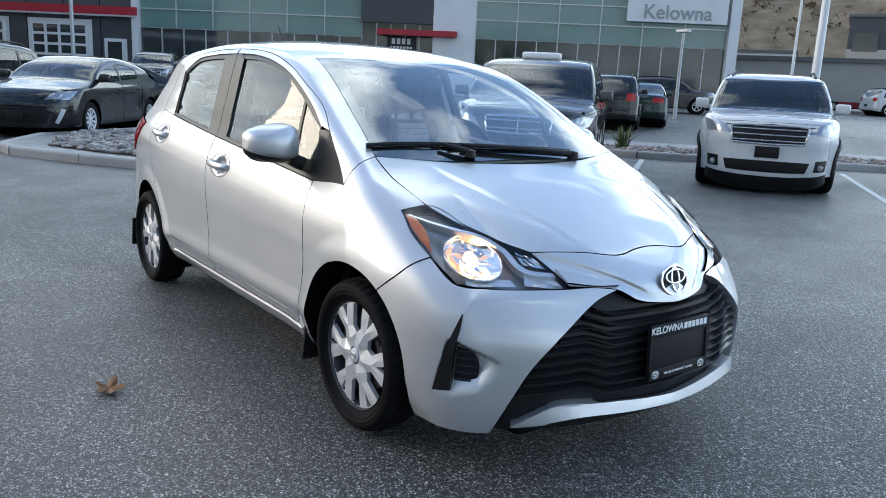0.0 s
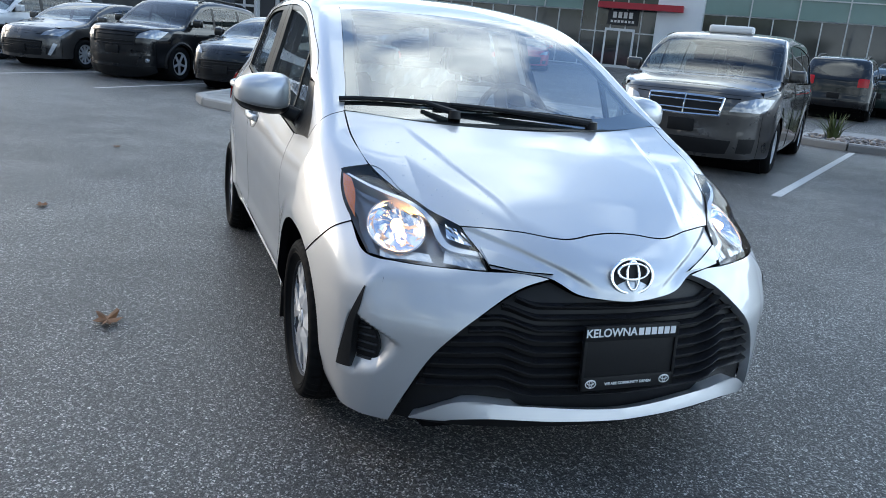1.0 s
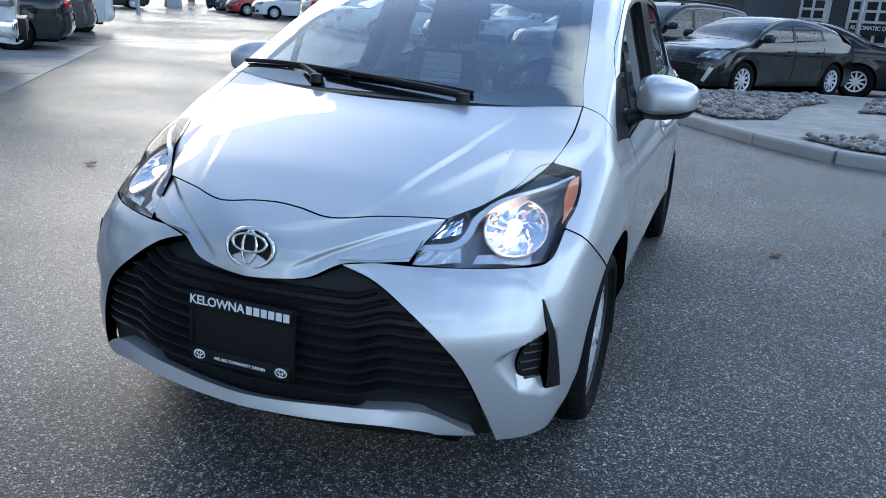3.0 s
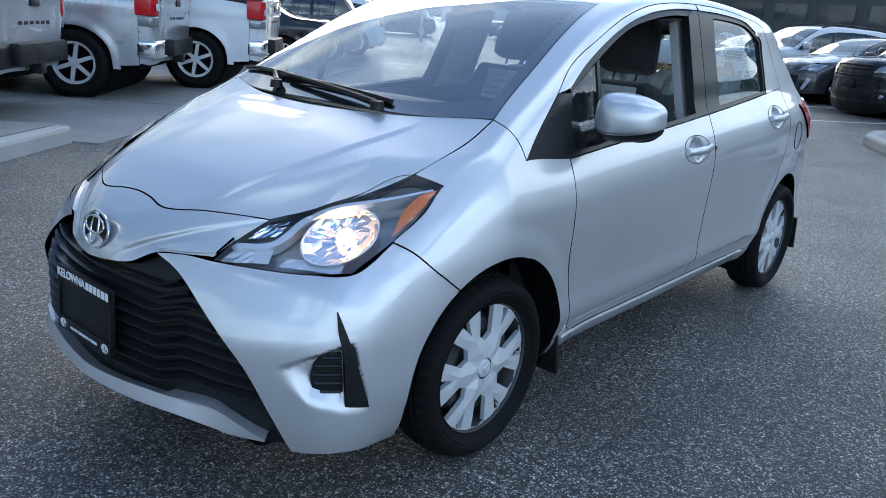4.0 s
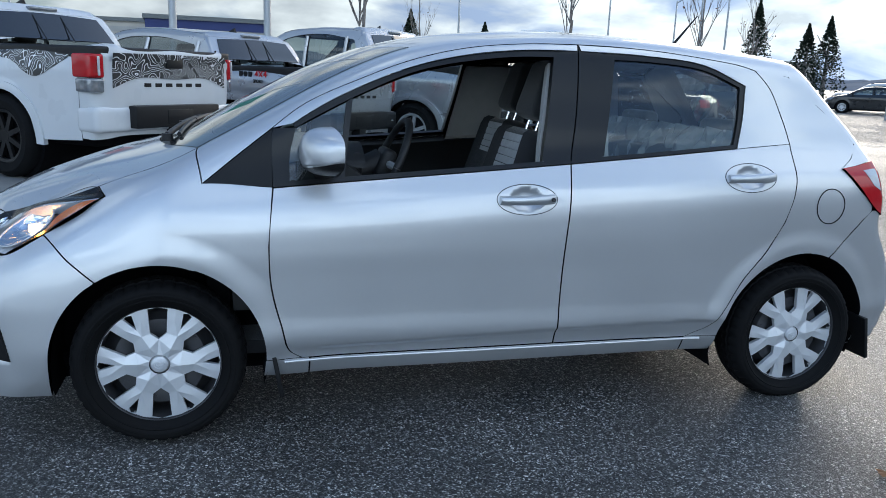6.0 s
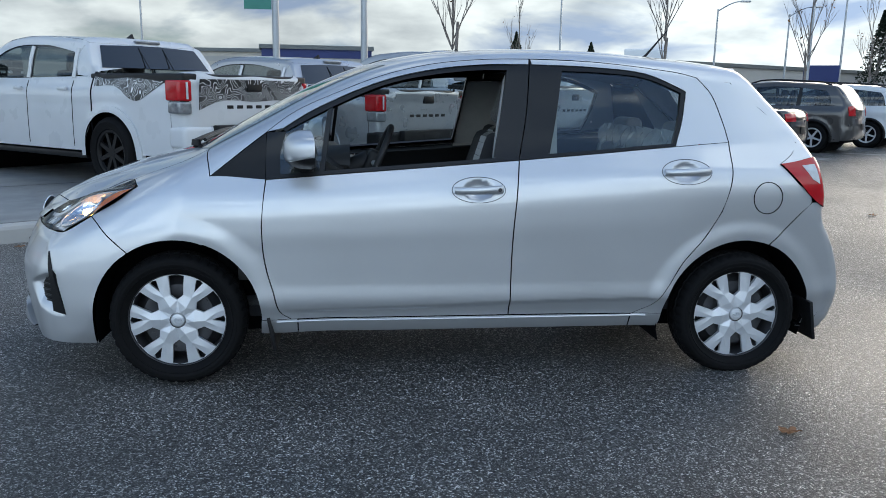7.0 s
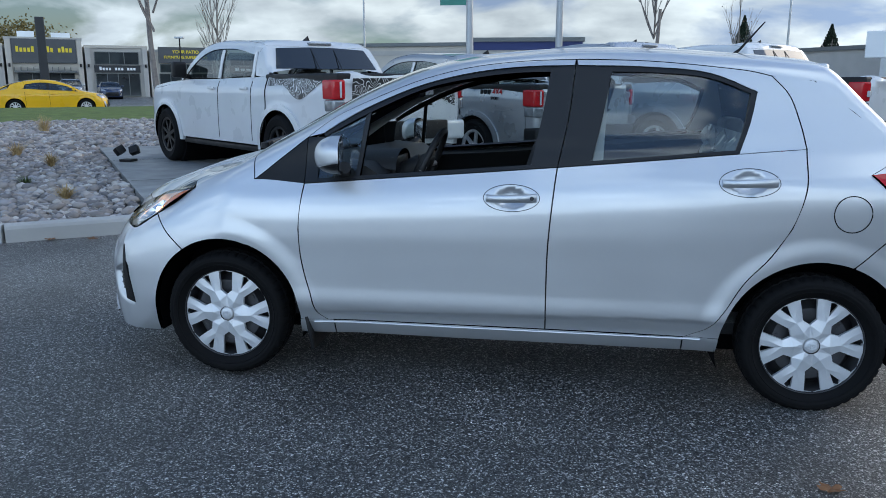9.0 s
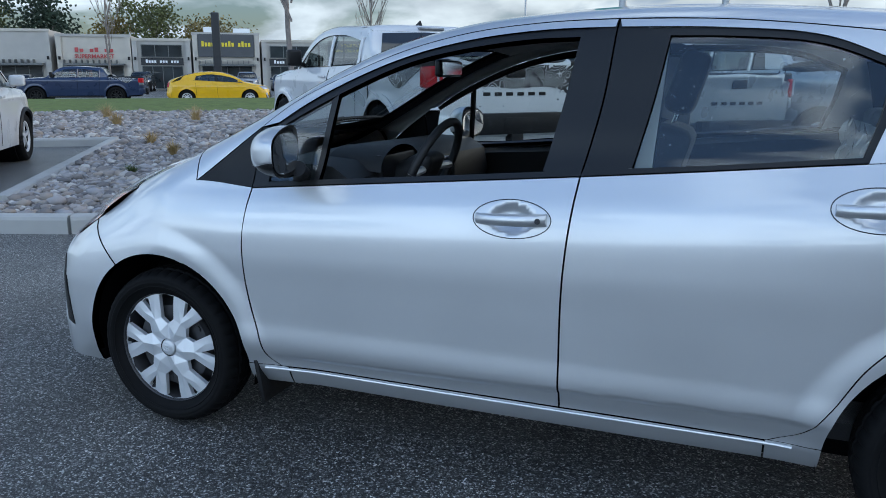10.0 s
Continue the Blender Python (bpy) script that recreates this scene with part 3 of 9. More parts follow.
def fender(mir):
    s = Skin()
    mid = join([H_RT], S((1.25, .885)), [TRI_TIP], [TRI_LOW])
    cut = S((1.131, .626), (1.0, .67), (.889, .699))
    s.add(join(ARCH(*FA, A1, 110, 8), cut), join([H_SEAM, [1.49, .735, .80]], mid), SEAM, DOOR_F[4:], 110, 30, gaps=(0, 0, 1, 1), depth=.03)
    s.add(ARCH(*FA, 182.5, 110, 12), DOOR_F[:5], S((.903, .286), (.84, .286), (.777, .287)), cut, 40, 16, gaps=(1, 1, 1, 0), depth=.03)
    wing = s.done("front_fender", PAINT, car, mirror=mir)
    s = Skin()
    lo, hi = S((.912, .205), (.75, .205)), S((.905, .285), (.75, .286))
    s.add(lo, hi, [lo[0], hi[0]], [lo[1], hi[1]], 10, 5, gaps=(1, 0, 1, 1), depth=.05, f=sill_f)
    s.done("sill_end", PAINT, wing, mirror=mir)
    s = Skin()
    s.add(mid[:3], HOOD_SIDE_A[::-1], [H_RT, HOOD_SIDE_A[-1]], [TRI_TIP, HOOD_SIDE_A[0]], 40, 14, gaps=(0, 1, 1, 1))
    s.done("fender_top", PAINT, wing, mirror=mir)


def side_frame(mir):
    s = Skin()
    s.add(join(GUT_A, GUT_F, GUT_R, S((-1.225, 1.325))), join(WS_SIDE, RAIL), [TRI_TIP, WS_SIDE[0]], join(S((-1.225, 1.325)), RAIL[-1:]), 84, 7, gaps=(1, 1, 1, 0), gap=.002, depth=.03)
    s.done("roof_rail", PAINT, car, mirror=mir)


def roof():
    s = Skin()
    fr = T((.36, -.515), (.44, -.3), (.475, 0), (.44, .3), (.36, .515))
    bk = T((-1.30, -.47), (-1.40, -.25), (-1.42, 0), (-1.40, .25), (-1.30, .47))
    s.add(fr, bk, Y(RAIL), RAIL, 30, 44, gaps=(1, 1, 1, 1), gap=.001, depth=.03)
    s.done("roof", PAINT, car)
    g = Skin()
    low = T((1.115, -.650), (1.20, -.45), (1.25, 0), (1.20, .45), (1.115, .650))
    g.add(low, fr, Y(WS_SIDE), WS_SIDE, 30, 26, off=.003, gaps=(0, 0, 0, 0))
    g.done("windscreen", WS_GLASS, car, "raked windscreen reflecting clouds")
    # black ceramic band round the screen, just inside the glass
    inner = Skin()
    lo_i = T((1.05, -.585), (1.13, -.42), (1.175, 0), (1.13, .42), (1.05, .585))
    fr_i = T((.405, -.47), (.475, -.28), (.505, 0), (.475, .28), (.405, .47))
    ws_i = T((1.05, .585), (.98, .575), (.8, .545), (.6, .512), (.405, .47))
    inner.add(low, lo_i, [low[0], lo_i[0]], [low[-1], lo_i[-1]], 30, 4, off=-.002, gaps=(0, 0, 0, 0))
    inner.add(fr_i, fr, [fr_i[0], fr[0]], [fr_i[-1], fr[-1]], 24, 3, off=-.002, gaps=(0, 0, 0, 0))
    for k in (1, -1):
        q = (1, k, 1)
        inner.add(WS_SIDE * q, ws_i * q, np.array([WS_SIDE[0], ws_i[0]]) * q, np.array([WS_SIDE[-1], ws_i[-1]]) * q, 24, 3, off=-.002, gaps=(0, 0, 0, 0))
    inner.done("windscreen_border", TRIM, car, edge=TRIM)
    # cowl between bonnet and glass
    c = Skin()
    hr = join(Y(HOOD_REAR)[::-1], HOOD_REAR)
    c.add(hr, low, [hr[0], low[0]], [hr[-1], low[-1]], 30, 5, off=-.012, gaps=(0, 0, 0, 0))
    c.done("cowl_panel", BLACK, car, edge=BLACK)


def cup(cx, cz):
    """The door skin with the finger cup behind a handle pressed in."""
    def f(x, y, z):
        d = np.clip(1 - ((x - cx) / .075)**2 - ((z - cz) / .046)**2, 0, 1)
        return body(x, y, z) + .022 * d * d * (3 - 2 * d)
    return f


def front_door(mir):
    s = Skin()
    s.add(S((.777, .287), (.3, .287), (-.181, .287)), BELT_F, DOOR_F, BGAP, 120, 76, gaps=(1, 1, 1, 1), f=cup(-.030, .853))
    band = S((.80, 1.105), (.70, 1.168), (.555, 1.240), (.343, 1.320), (.127, 1.367), (-.063, 1.387), (-.272, 1.392))
    s.add(band, GUT_F, [band[0], GUT_F[0]], [band[-1], GUT_F[-1]], 40, 3, gaps=(0, 1, 0, 1), depth=.03)
    door = s.done("front_door", PAINT, car, mirror=mir, label="silver front door with its window down" if not mir else "silver front door with closed window")
    # black surround of the opening
    k = Strips("window_surround", TRIM, door, mir)
    seal = S((.79, 1.09), (.69, 1.145), (.565, 1.208), (.344, 1.300), (.13, 1.344), (-.058, 1.364), (-.170, 1.366))
    k.add(seal, band, [seal[0], band[0]], [seal[-1], band[-1]], 36, 2, off=-.006, gaps=(1, 0, 0, 0), depth=.03, edge_mat=0)
    up = S((.871, .912), (.61, .934), (.135, .971), (-.10, .990))
    k.add(BELT_F, join(up, S((-.214, .999))), [BELT_F[0], up[0]], [BELT_F[-1], S((-.214, .999))[0]], 36, 2, off=-.002, gaps=(1, 1, 0, 0), depth=.02, edge_mat=0)
    rear_edge = S((-.10, .990), (-.14, 1.18), (-.170, 1.366))
    k.add(rear_edge, BGAP_UP, [rear_edge[0], BGAP_UP[0]], [rear_edge[-1], BGAP_UP[-1]], 16, 4, off=-.003, gaps=(1, 1, 0, 0), depth=.03, edge_mat=0)
    sail_in = S((.815, .918), (.812, 1.0), (.79, 1.09))
    k.add(S((.871, .905), (.871, 1.0), (.868, 1.088)), sail_in, S((.871, .905), (.815, .912)), S((.868, 1.088), (.79, 1.09)), 10, 3, off=-.004, gaps=(0, 0, 0, 0))
    bar_a, bar_b = S((.650, .930), (.615, 1.18)), S((.625, .930), (.588, 1.20))
    k.add(bar_a, bar_b, [bar_a[0], bar_b[0]], [bar_a[-1], bar_b[-1]], 10, 2, off=-.006, gaps=(1, 1, 0, 0), depth=.02, edge_mat=0)
    q = Skin()
    q.add(sail_in, bar_a, [sail_in[0], bar_a[0]], [sail_in[-1], bar_a[-1]], 8, 6, off=-.010, gaps=(0, 0, 0, 0))
    q.done("quarter_glass", GLASS, door, mirror=mir)
    if mir:
        w = Skin()
        w.add(bar_b, rear_edge, join(bar_b[:1], up[1:]), join(bar_b[-1:], seal[2:]), 20, 14, off=-.012, gaps=(0, 0, 0, 0))
        w.done("door_glass", GLASS, door, mirror=True)


def rear_door(mir):
    s = Skin()
    s.add(S((-.181, .287), (-.5, .287), (-.756, .285)), BELT_R, BGAP, DOOR_R, 100, 76, f=cup(-.965, .932))
    ge = S((-.93, 1.042), (-.975, 1.17), (-1.0, 1.285))
    s.add(BELT_R[2:], [ge[-1], GUT_R[-1]], ge, DOOR_R_UP, 8, 12, gaps=(0, 0, 0, 1))
    band = S((-.283, 1.392), (-.558, 1.385), (-.82, 1.357), (-1.0, 1.285))
    s.add(band, GUT_R, [band[0], GUT_R[0]], [band[-1], GUT_R[-1]], 26, 3, gaps=(0, 1, 1, 0), depth=.03)
    door = s.done("rear_door", PAINT, car, mirror=mir)
    k = Strips("window_surround", TRIM, door, mir)
    top_i = S((-.425, 1.366), (-.60, 1.361), (-.82, 1.335), (-.972, 1.278))
    low_i = S((-.355, 1.010), (-.60, 1.030), (-.915, 1.058))
    rear_i = S((-.915, 1.058), (-.952, 1.17), (-.972, 1.278))
    front_i = S((-.355, 1.010), (-.395, 1.19), (-.425, 1.366))
    k.add(S((-.35, 1.385), (-.558, 1.385), (-.82, 1.357), (-1.0, 1.285)), top_i, [S((-.35, 1.388))[0], top_i[0]], [ge[-1], top_i[-1]], 24, 2, off=-.005, gaps=(0, 1, 0, 0), edge_mat=0)
    k.add(BELT_R[:3], join(S((-.22, 1.0)), low_i), [BELT_R[0], S((-.22, 1.0))[0]], [BELT_R[2], low_i[-1]], 24, 2, off=-.002, gaps=(1, 1, 0, 0), edge_mat=0)
    k.add(ge, rear_i, [ge[0], rear_i[0]], [ge[-1], rear_i[-1]], 12, 2, off=-.005, gaps=(0, 1, 0, 0), edge_mat=0)
    bu = BGAP_UP + (0, 0, 0)
    k.add(bu, front_i, [bu[0], front_i[0]], [bu[-1], front_i[-1]], 16, 4, off=-.003, gaps=(1, 1, 0, 0), depth=.03, edge_mat=0)
    w = Skin()
    w.add(front_i, rear_i, low_i, top_i, 18, 14, off=-.012, gaps=(0, 0, 0, 0))
    w.done("door_glass", GLASS, door, mirror=mir)


TAIL_TIP = S((-1.425, .965))[0]
TAIL_UP, TAIL_LOW = B((.655, .985), (.60, .985)), S((-1.585, .795))
C_EDGE = join([TAIL_TIP], S((-1.50, 1.01), (-1.535, 1.06), (-1.38, 1.20), (-1.225, 1.325)))


def quarter(mir):
    s = Skin()
    seam = join(ARCH(*RA, 110, 110, 1)[:1], S((-1.455, .668), (-1.535, .748), (-1.585, .795)))
    lampside = join(TAIL_LOW, S((-1.50, .89)), [TAIL_TIP])
    cut = S((-1.2888, .6236), (-1.21, .69), (-1.135, .76))
    s.add(ARCH(*RA, 3.93, 95, 12), DOOR_R[:6], S((-.893, .285), (-.82, .285), (-.756, .285)), cut, 40, 12, depth=.03, gaps=(1, 1, 1, 0))
    s.add(join(cut[::-1], ARCH(*RA, 95, 110, 4)), join(DOOR_R[-1:], S((-1.30, 1.02)), [TAIL_TIP]), DOOR_R[5:], join(seam, lampside), 44, 26, depth=.03, gaps=(0, 0, 1, 1))
    lo, hi = S((-.75, .205), (-.89, .205)), S((-.75, .285), (-.893, .285))
    s.add(lo, hi, [lo[0], hi[0]], [lo[1], hi[1]], 10, 5, gaps=(1, 0, 1, 1), depth=.05, f=sill_f)
    s.add(join(DOOR_R[-1:], S((-1.30, 1.02)), [TAIL_TIP]), S((-1.055, 1.346), (-1.14, 1.337), (-1.225, 1.325)), DOOR_R_UP, C_EDGE, 16, 18, gaps=(0, 0, 1, 1))
    q = s.done("rear_quarter_panel", PAINT, car, mirror=mir)
    if not mir:
        bm = bmesh.new()
        c = S((-1.358, .818))[0]
        pts, _ = settle(np.array([c + (.072 * math.cos(a), 0, .072 * math.sin(a)) for a in np.linspace(0, 2 * math.pi, 41)]), body, .0005)
        tube(bm, pts, .0022, 6, cap=False)
        part("fuel_flap_seam", bm, GAP, q, smooth=True)


def rocker(mir):
    s = Skin()
    top = S((.75, .286), (.3, .287), (-.3, .287), (-.75, .285))
    bot = S((.75, .205), (.3, .205), (-.3, .205), (-.75, .205))
    s.add(bot, top, [bot[0], top[0]], [bot[-1], top[-1]], 60, 6, depth=.08, f=sill_f)
    sill = s.done("sill_panel", PAINT, car, mirror=mir)
    pts, _ = settle(sample(S((.84, .276), (.3, .276), (-.3, .276), (-.82, .276)), 40), body, .002)
    bm = bmesh.new()
    tube(bm, pts * (1, -1 if mir else 1, 1), .0055, 8)
    part("sill_edge", bm, PAINT, sill, smooth=True)


def fog_dent(x, y, z):
    """Depth of the scoop beside the lower lamp pocket; it ends at the pocket's outer blade."""
    th = np.degrees(np.arctan2(np.abs(y), x - AX))
    out = np.interp(z, [.31, .48, .59], [56.8, 54.3, 52.5])
    sm = lambda t: np.clip(t, 0, 1)**2 * (3 - 2 * np.clip(t, 0, 1))
    low = np.interp(th, [41, 47, 52, 58], [.425, .33, .30, .30])
    top = np.interp(th, [41, 52.5], [.435, .500])
    return .044 * sm((out - th) / 1.0) * sm((top - z) / .020) * sm((z - low) / .08) * sm((th - 41) / 8)


def crease(x, y, z):
    """The cheek's raised edge that runs from under the lamp down past the pocket."""
    th = np.degrees(np.arctan2(np.abs(y), x - AX))
    zc = np.interp(th, [30, 41, 48.8, 51], [.640, .637, .625, .585])
    sm = lambda t: np.clip(t, 0, 1)**2 * (3 - 2 * np.clip(t, 0, 1))
    return .008 * np.exp(-((z - zc) / .035)**2) * sm((th - 28) / 10) * sm((58 - th) / 9)


cheek_f = lambda x, y, z: body(x, y, z) + fog_dent(x, y, z) - crease(x, y, z)
GR_EDGE = F((.650, .190), (.615, .30), (.555, .43), (.44, .548), (.31, .632), (.238, .656))
GR_TOP = F((-.238, .656), (-.165, .618), (-.08, .604), (0, .600), (.08, .604), (.165, .618), (.238, .656))


def nose_f(x, y, z):
    """The nose, hollowed under the crease that runs from each lamp to the badge."""
    a = np.abs(y)
    zc = np.interp(a, [.08, .10, .21, .31, .40, .44], [.634, .643, .694, .731, .757, .768])
    sm = lambda t: np.clip(t, 0, 1)**2 * (3 - 2 * np.clip(t, 0, 1))
    return body(x, y, z) + .012 * sm((zc - z) / .022) * sm((a - .09) / .09) * (1 - .75 * sm((zc - .012 - z) / .05))


def wing_seam(k):
    P, _ = settle(sample(SEAM, 12), body, .0006)
    bm = bmesh.new()
    tube(bm, P * (1, k, 1), .0024, 6)
    part("panel_seam", bm, GAP, car)


def front_bumper():
    # nose between bonnet and grille
    s = Skin()
    topc = join(Y(HOOD_FRONT)[::-1], HOOD_FRONT)
    botc = join(F((-.395, .668), (-.32, .664)), GR_TOP, F((.32, .664), (.395, .668)))
    inner = join(HL_INNER[:2], F((.397, .668)))
    s.add(botc, topc, Y(inner)[::-1], inner[::-1], 130, 40, f=nose_f, depth=.02)
    nose = s.done("front_bumper", PAINT, car, "silver front bumper with dark lower grille")
    for k in (1, -1):
        q = (1, k, 1)
        c = Skin()
        top = join(GR_EDGE[-1:], F((.32, .664)), HL_BOTTOM, [H_SEAM])
        outer = join(S((1.60, .185)), ARCH(*FA, 2, A1, 8), [H_SEAM])
        bot = join(GR_EDGE[:1], [[1.79, .745, .185]], S((1.60, .185)))
        c.add(bot * q, top * q, GR_EDGE * q, outer * q, 110, 80, f=cheek_f, depth=.03, edge_mat=0)
        c.done("bumper_cheek", PAINT, nose)
    return nose


hood()
both(fender)
both(side_frame)
roof()
both(front_door)
both(rear_door)
both(quarter)
both(rocker)
bumper = front_bumper()
wing_seam(1)
wing_seam(-1)


def black_triangle(mir):
    s = Skin()
    s.add([TRI_TIP, TRI_LOW], join([TRI_TIP], GUT_A[1:]), [TRI_TIP, TRI_TIP], [TRI_LOW, TRI_TOP], 12, 10, off=-.001, gaps=(1, 1, 0, 1), depth=.01)
    s.done("mirror_corner_trim", BLACK, car, mirror=mir)


both(black_triangle)


def rear_end():
    s = Skin()
    up = B((-.70, .80), (-.5, .76), (0, .74), (.5, .76), (.70, .80))
    lo = B((-.72, .19), (-.5, .19), (0, .19), (.5, .19), (.72, .19))
    edge = B((.72, .19), (.725, .26), (.728, .34), (.728, .43), (.724, .52), (.716, .61), (.708, .70), (.70, .80))
    s.add(lo, up, Y(edge), edge, 40, 24, gaps=(1, 1, 0, 0))
    for k in (1, -1):
        q = (1, k, 1)
        seam = join(ARCH(*RA, 110, 110, 1)[:1], S((-1.455, .668), (-1.535, .748), (-1.585, .795)))
        arc = join(S((-1.618, .19)), ARCH(*RA, 184, 110, 12), ARCH(*RA, 110.6, 110, 1), [seam[0] * .96 + seam[1] * .04])
        s.add(join(S((-1.618, .19), (-1.68, .19)), lo[-1:]) * q, join(seam[-1:], S((-1.64, .797)), up[-1:]) * q, join(arc, seam[1:]) * q, edge * q, 20, 52, gaps=(1, 1, 1, 0))
    s.done("rear_bumper", PAINT, car)
    h = Skin()
    mid = B((-.62, 1.03), (-.3, 1.02), (0, 1.02), (.3, 1.02), (.62, 1.03))
    h.add(up, mid, [up[0], mid[0]], [up[-1], mid[-1]], 40, 10)
    h.done("tailgate", PAINT, car)
    g = Skin()
    te = B((-.50, 1.315), (-.25, 1.33), (0, 1.335), (.25, 1.33), (.50, 1.315))
    g.add(mid, te, [mid[0], te[0]], [mid[-1], te[-1]], 30, 10, off=-.004, gaps=(0, 0, 0, 0))
    g.done("rear_window", WS_GLASS, car)
    for k in (1, -1):
        q = (1, k, 1)
        s = Skin()
        out_ = join(S((-1.535, 1.06), (-1.38, 1.20), (-1.225, 1.325)), RAIL[-1:])
        in_ = np.array([mid[-1], (mid[-1] * .45 + te[-1] * .55), te[-1], te[-1] * .98 + RAIL[-1] * .02])
        s.add(out_ * q, in_ * q, np.array([out_[0], in_[0]]) * q, np.array([out_[-1], in_[-1]]) * q, 24, 6, gaps=(1, 0, 0, 0))
        lamp_top = join([TAIL_TIP], S((-1.52, .978)), [[-1.615, .68, .985], [-1.66, .60, .985]])
        shelf = join([TAIL_TIP], S((-1.50, 1.01), (-1.535, 1.06)), mid[-1:])
        s.add(lamp_top * q, shelf * q, np.array([TAIL_TIP, TAIL_TIP]) * q, np.array([lamp_top[-1], shelf[-1]]) * q, 20, 6, gaps=(1, 0, 0, 0))
        s.done("tailgate_frame", PAINT, car)
    bm = bmesh.new()
    box(bm, -1.43, -1.26, -.47, .47, 1.352, 1.398, .018, 3)
    for v in bm.verts:
        if v.co.x < -1.3:
            v.co.x += .12 * (v.co.y / .47)**2
    part("roof_spoiler", bm, PAINT, car, smooth=True)
    for k in (1, -1):
        q = (1, k, 1)
        t = Skin()
        up = join([TAIL_TIP], S((-1.52, .978)), [[-1.615, .68, .985], [-1.66, .60, .985]])
        low = join([TAIL_TIP], S((-1.50, .895), (-1.575, .820)), [[-1.645, .725, .765], [-1.70, .66, .765]])
        t.add(low * q, up * q, np.array([TAIL_TIP, TAIL_TIP]) * q, np.array([low[-1], up[-1]]) * q, 24, 10, off=.008, depth=.03, gap=.001)
        lamp = t.done("tail_lamp", RED, car, "red tail lamp with a clear centre wedge", edge=RED)
        w = Skin()
        a, b, c, d = S((-1.525, .958), (-1.595, .964), (-1.617, .872), (-1.578, .896))
        w.add(np.array([d, c]) * q, np.array([a, b]) * q, np.array([d, a]) * q, np.array([c, b]) * q, 6, 6, off=.010, depth=.004)
        w.done("reversing_lens", WHITE_LENS, lamp, edge=WHITE_LENS)


rear_end()


# ---- grille, lamps and trim of the nose ----
def half_open(z):
    """Half width of the grille mouth at height z."""
    return np.interp(z, [.19, .30, .43, .548, .632, .656], [.650, .615, .555, .44, .31, .238])


def grille():
    s = Skin()
    bot = F((-.650, .19), (-.4, .19), (0, .19), (.4, .19), (.650, .19))
    s.add(bot, GR_TOP, Y(GR_EDGE), GR_EDGE, 40, 20, off=-.034, gaps=(0, 0, 0, 0))
    back = s.done("grille", BLACK, car, "black lower grille of stacked wavy slats")
    for i in range(9):
        z0 = .318 + .0335 * i
        ys = np.linspace(-1, 1, 81)
        zz = lambda y: z0 + .030 * np.clip((np.abs(y) - .27) / .12, 0, 1)**2 * (3 - 2 * np.clip((np.abs(y) - .27) / .12, 0, 1)) - .02 * np.clip((np.abs(y) - .39) / .2, 0, 1)
        hw = half_open(z0 + .012) - .004
        y = ys * hw
        z = zz(y)
        ok = np.abs(y) < half_open(np.minimum(z, .656)) + .002
        y, z = y[ok], z[ok]
        if len(y) < 8:
            continue
        P, Nn = settle(F(*zip(y, z)), body, 0)
        bulge = .010 * np.exp(-((np.abs(y) - .34) / .045)**2)[:, None]
        up = np.array([0, 0, 1.])
        rows = [P - Nn * (.010 - bulge) + up * .0015, P - Nn * (.011 - bulge) - up * .003, P - Nn * .032 - up * .010, P - Nn * .032 + up * .012]
        n = len(y)
        v = np.vstack(rows)
        f = []
        for a in range(n - 1):
            for r in range(4):
                q = (r + 1) % 4
                f.append((r * n + a, r * n + a + 1, q * n + a + 1, q * n + a))
        obj("grille_slat", v, f, SLAT, back, smooth=False)
    # silver lip
    l = Skin()
    top = F((-.602, .228), (-.49, .295), (-.3, .292), (0, .277), (.3, .292), (.49, .295), (.602, .228))
    low = F((-.602, .218), (-.40, .246), (-.2, .240), (0, .237), (.2, .240), (.40, .246), (.602, .218))
    ledge = lambda x, y, z: body(x, y, z) - .004 - .36 * np.clip(.295 - z, 0, .06) * np.clip((.62 - np.abs(y)) / .22, .05, 1)
    l.add(low, top, [low[0], top[0]], [low[-1], top[-1]], 80, 8, f=ledge, depth=.04, gaps=(1, 1, 0, 0), edge_mat=0)
    l.done("bumper_lip", PAINT, bumper, "silver lower lip of the bumper")
    # whisker blades that point from the lamps to the badge
    for k in (1, -1):
        w = Skin()
        a, b, c = F((.408, .712)), F((.322, .693)), F((.232, .667))
        a2, b2 = F((.398, .676)), F((.32, .668))
        w.add(np.vstack([a2, b2, c]) * (1, k, 1), np.vstack([a, b, c]) * (1, k, 1), np.vstack([a2, a]) * (1, k, 1), np.vstack([c, c]) * (1, k, 1), 16, 4, off=.007, gaps=(1, 1, 1, 0), gap=0, depth=.014, edge_mat=0)
        w.done("whisker_blade", PAINT, bumper)


grille()


def lamp_surface(p, off, k):
    q, n = settle(np.asarray(p, float), body, off)
    return q * (1, k, 1), n * (1, k, 1)


BULB = mat("lit_halogen_bulb", (1.0, 0.42, 0.09), 0.3, emit=10.0)
BUCKET = mat("lamp_housing", (0.30, 0.30, 0.31), 0.22, 0.4, noise_scale=20, noise_amt=0.1)
FACET = mat("faceted_reflector", (0.90, 0.91, 0.93), 0.10, 1.0)
BEZEL = mat("satin_silver_bezel", (0.66, 0.68, 0.71), 0.26, 0.55, coat=0.6, noise_scale=12, noise_amt=0.05)


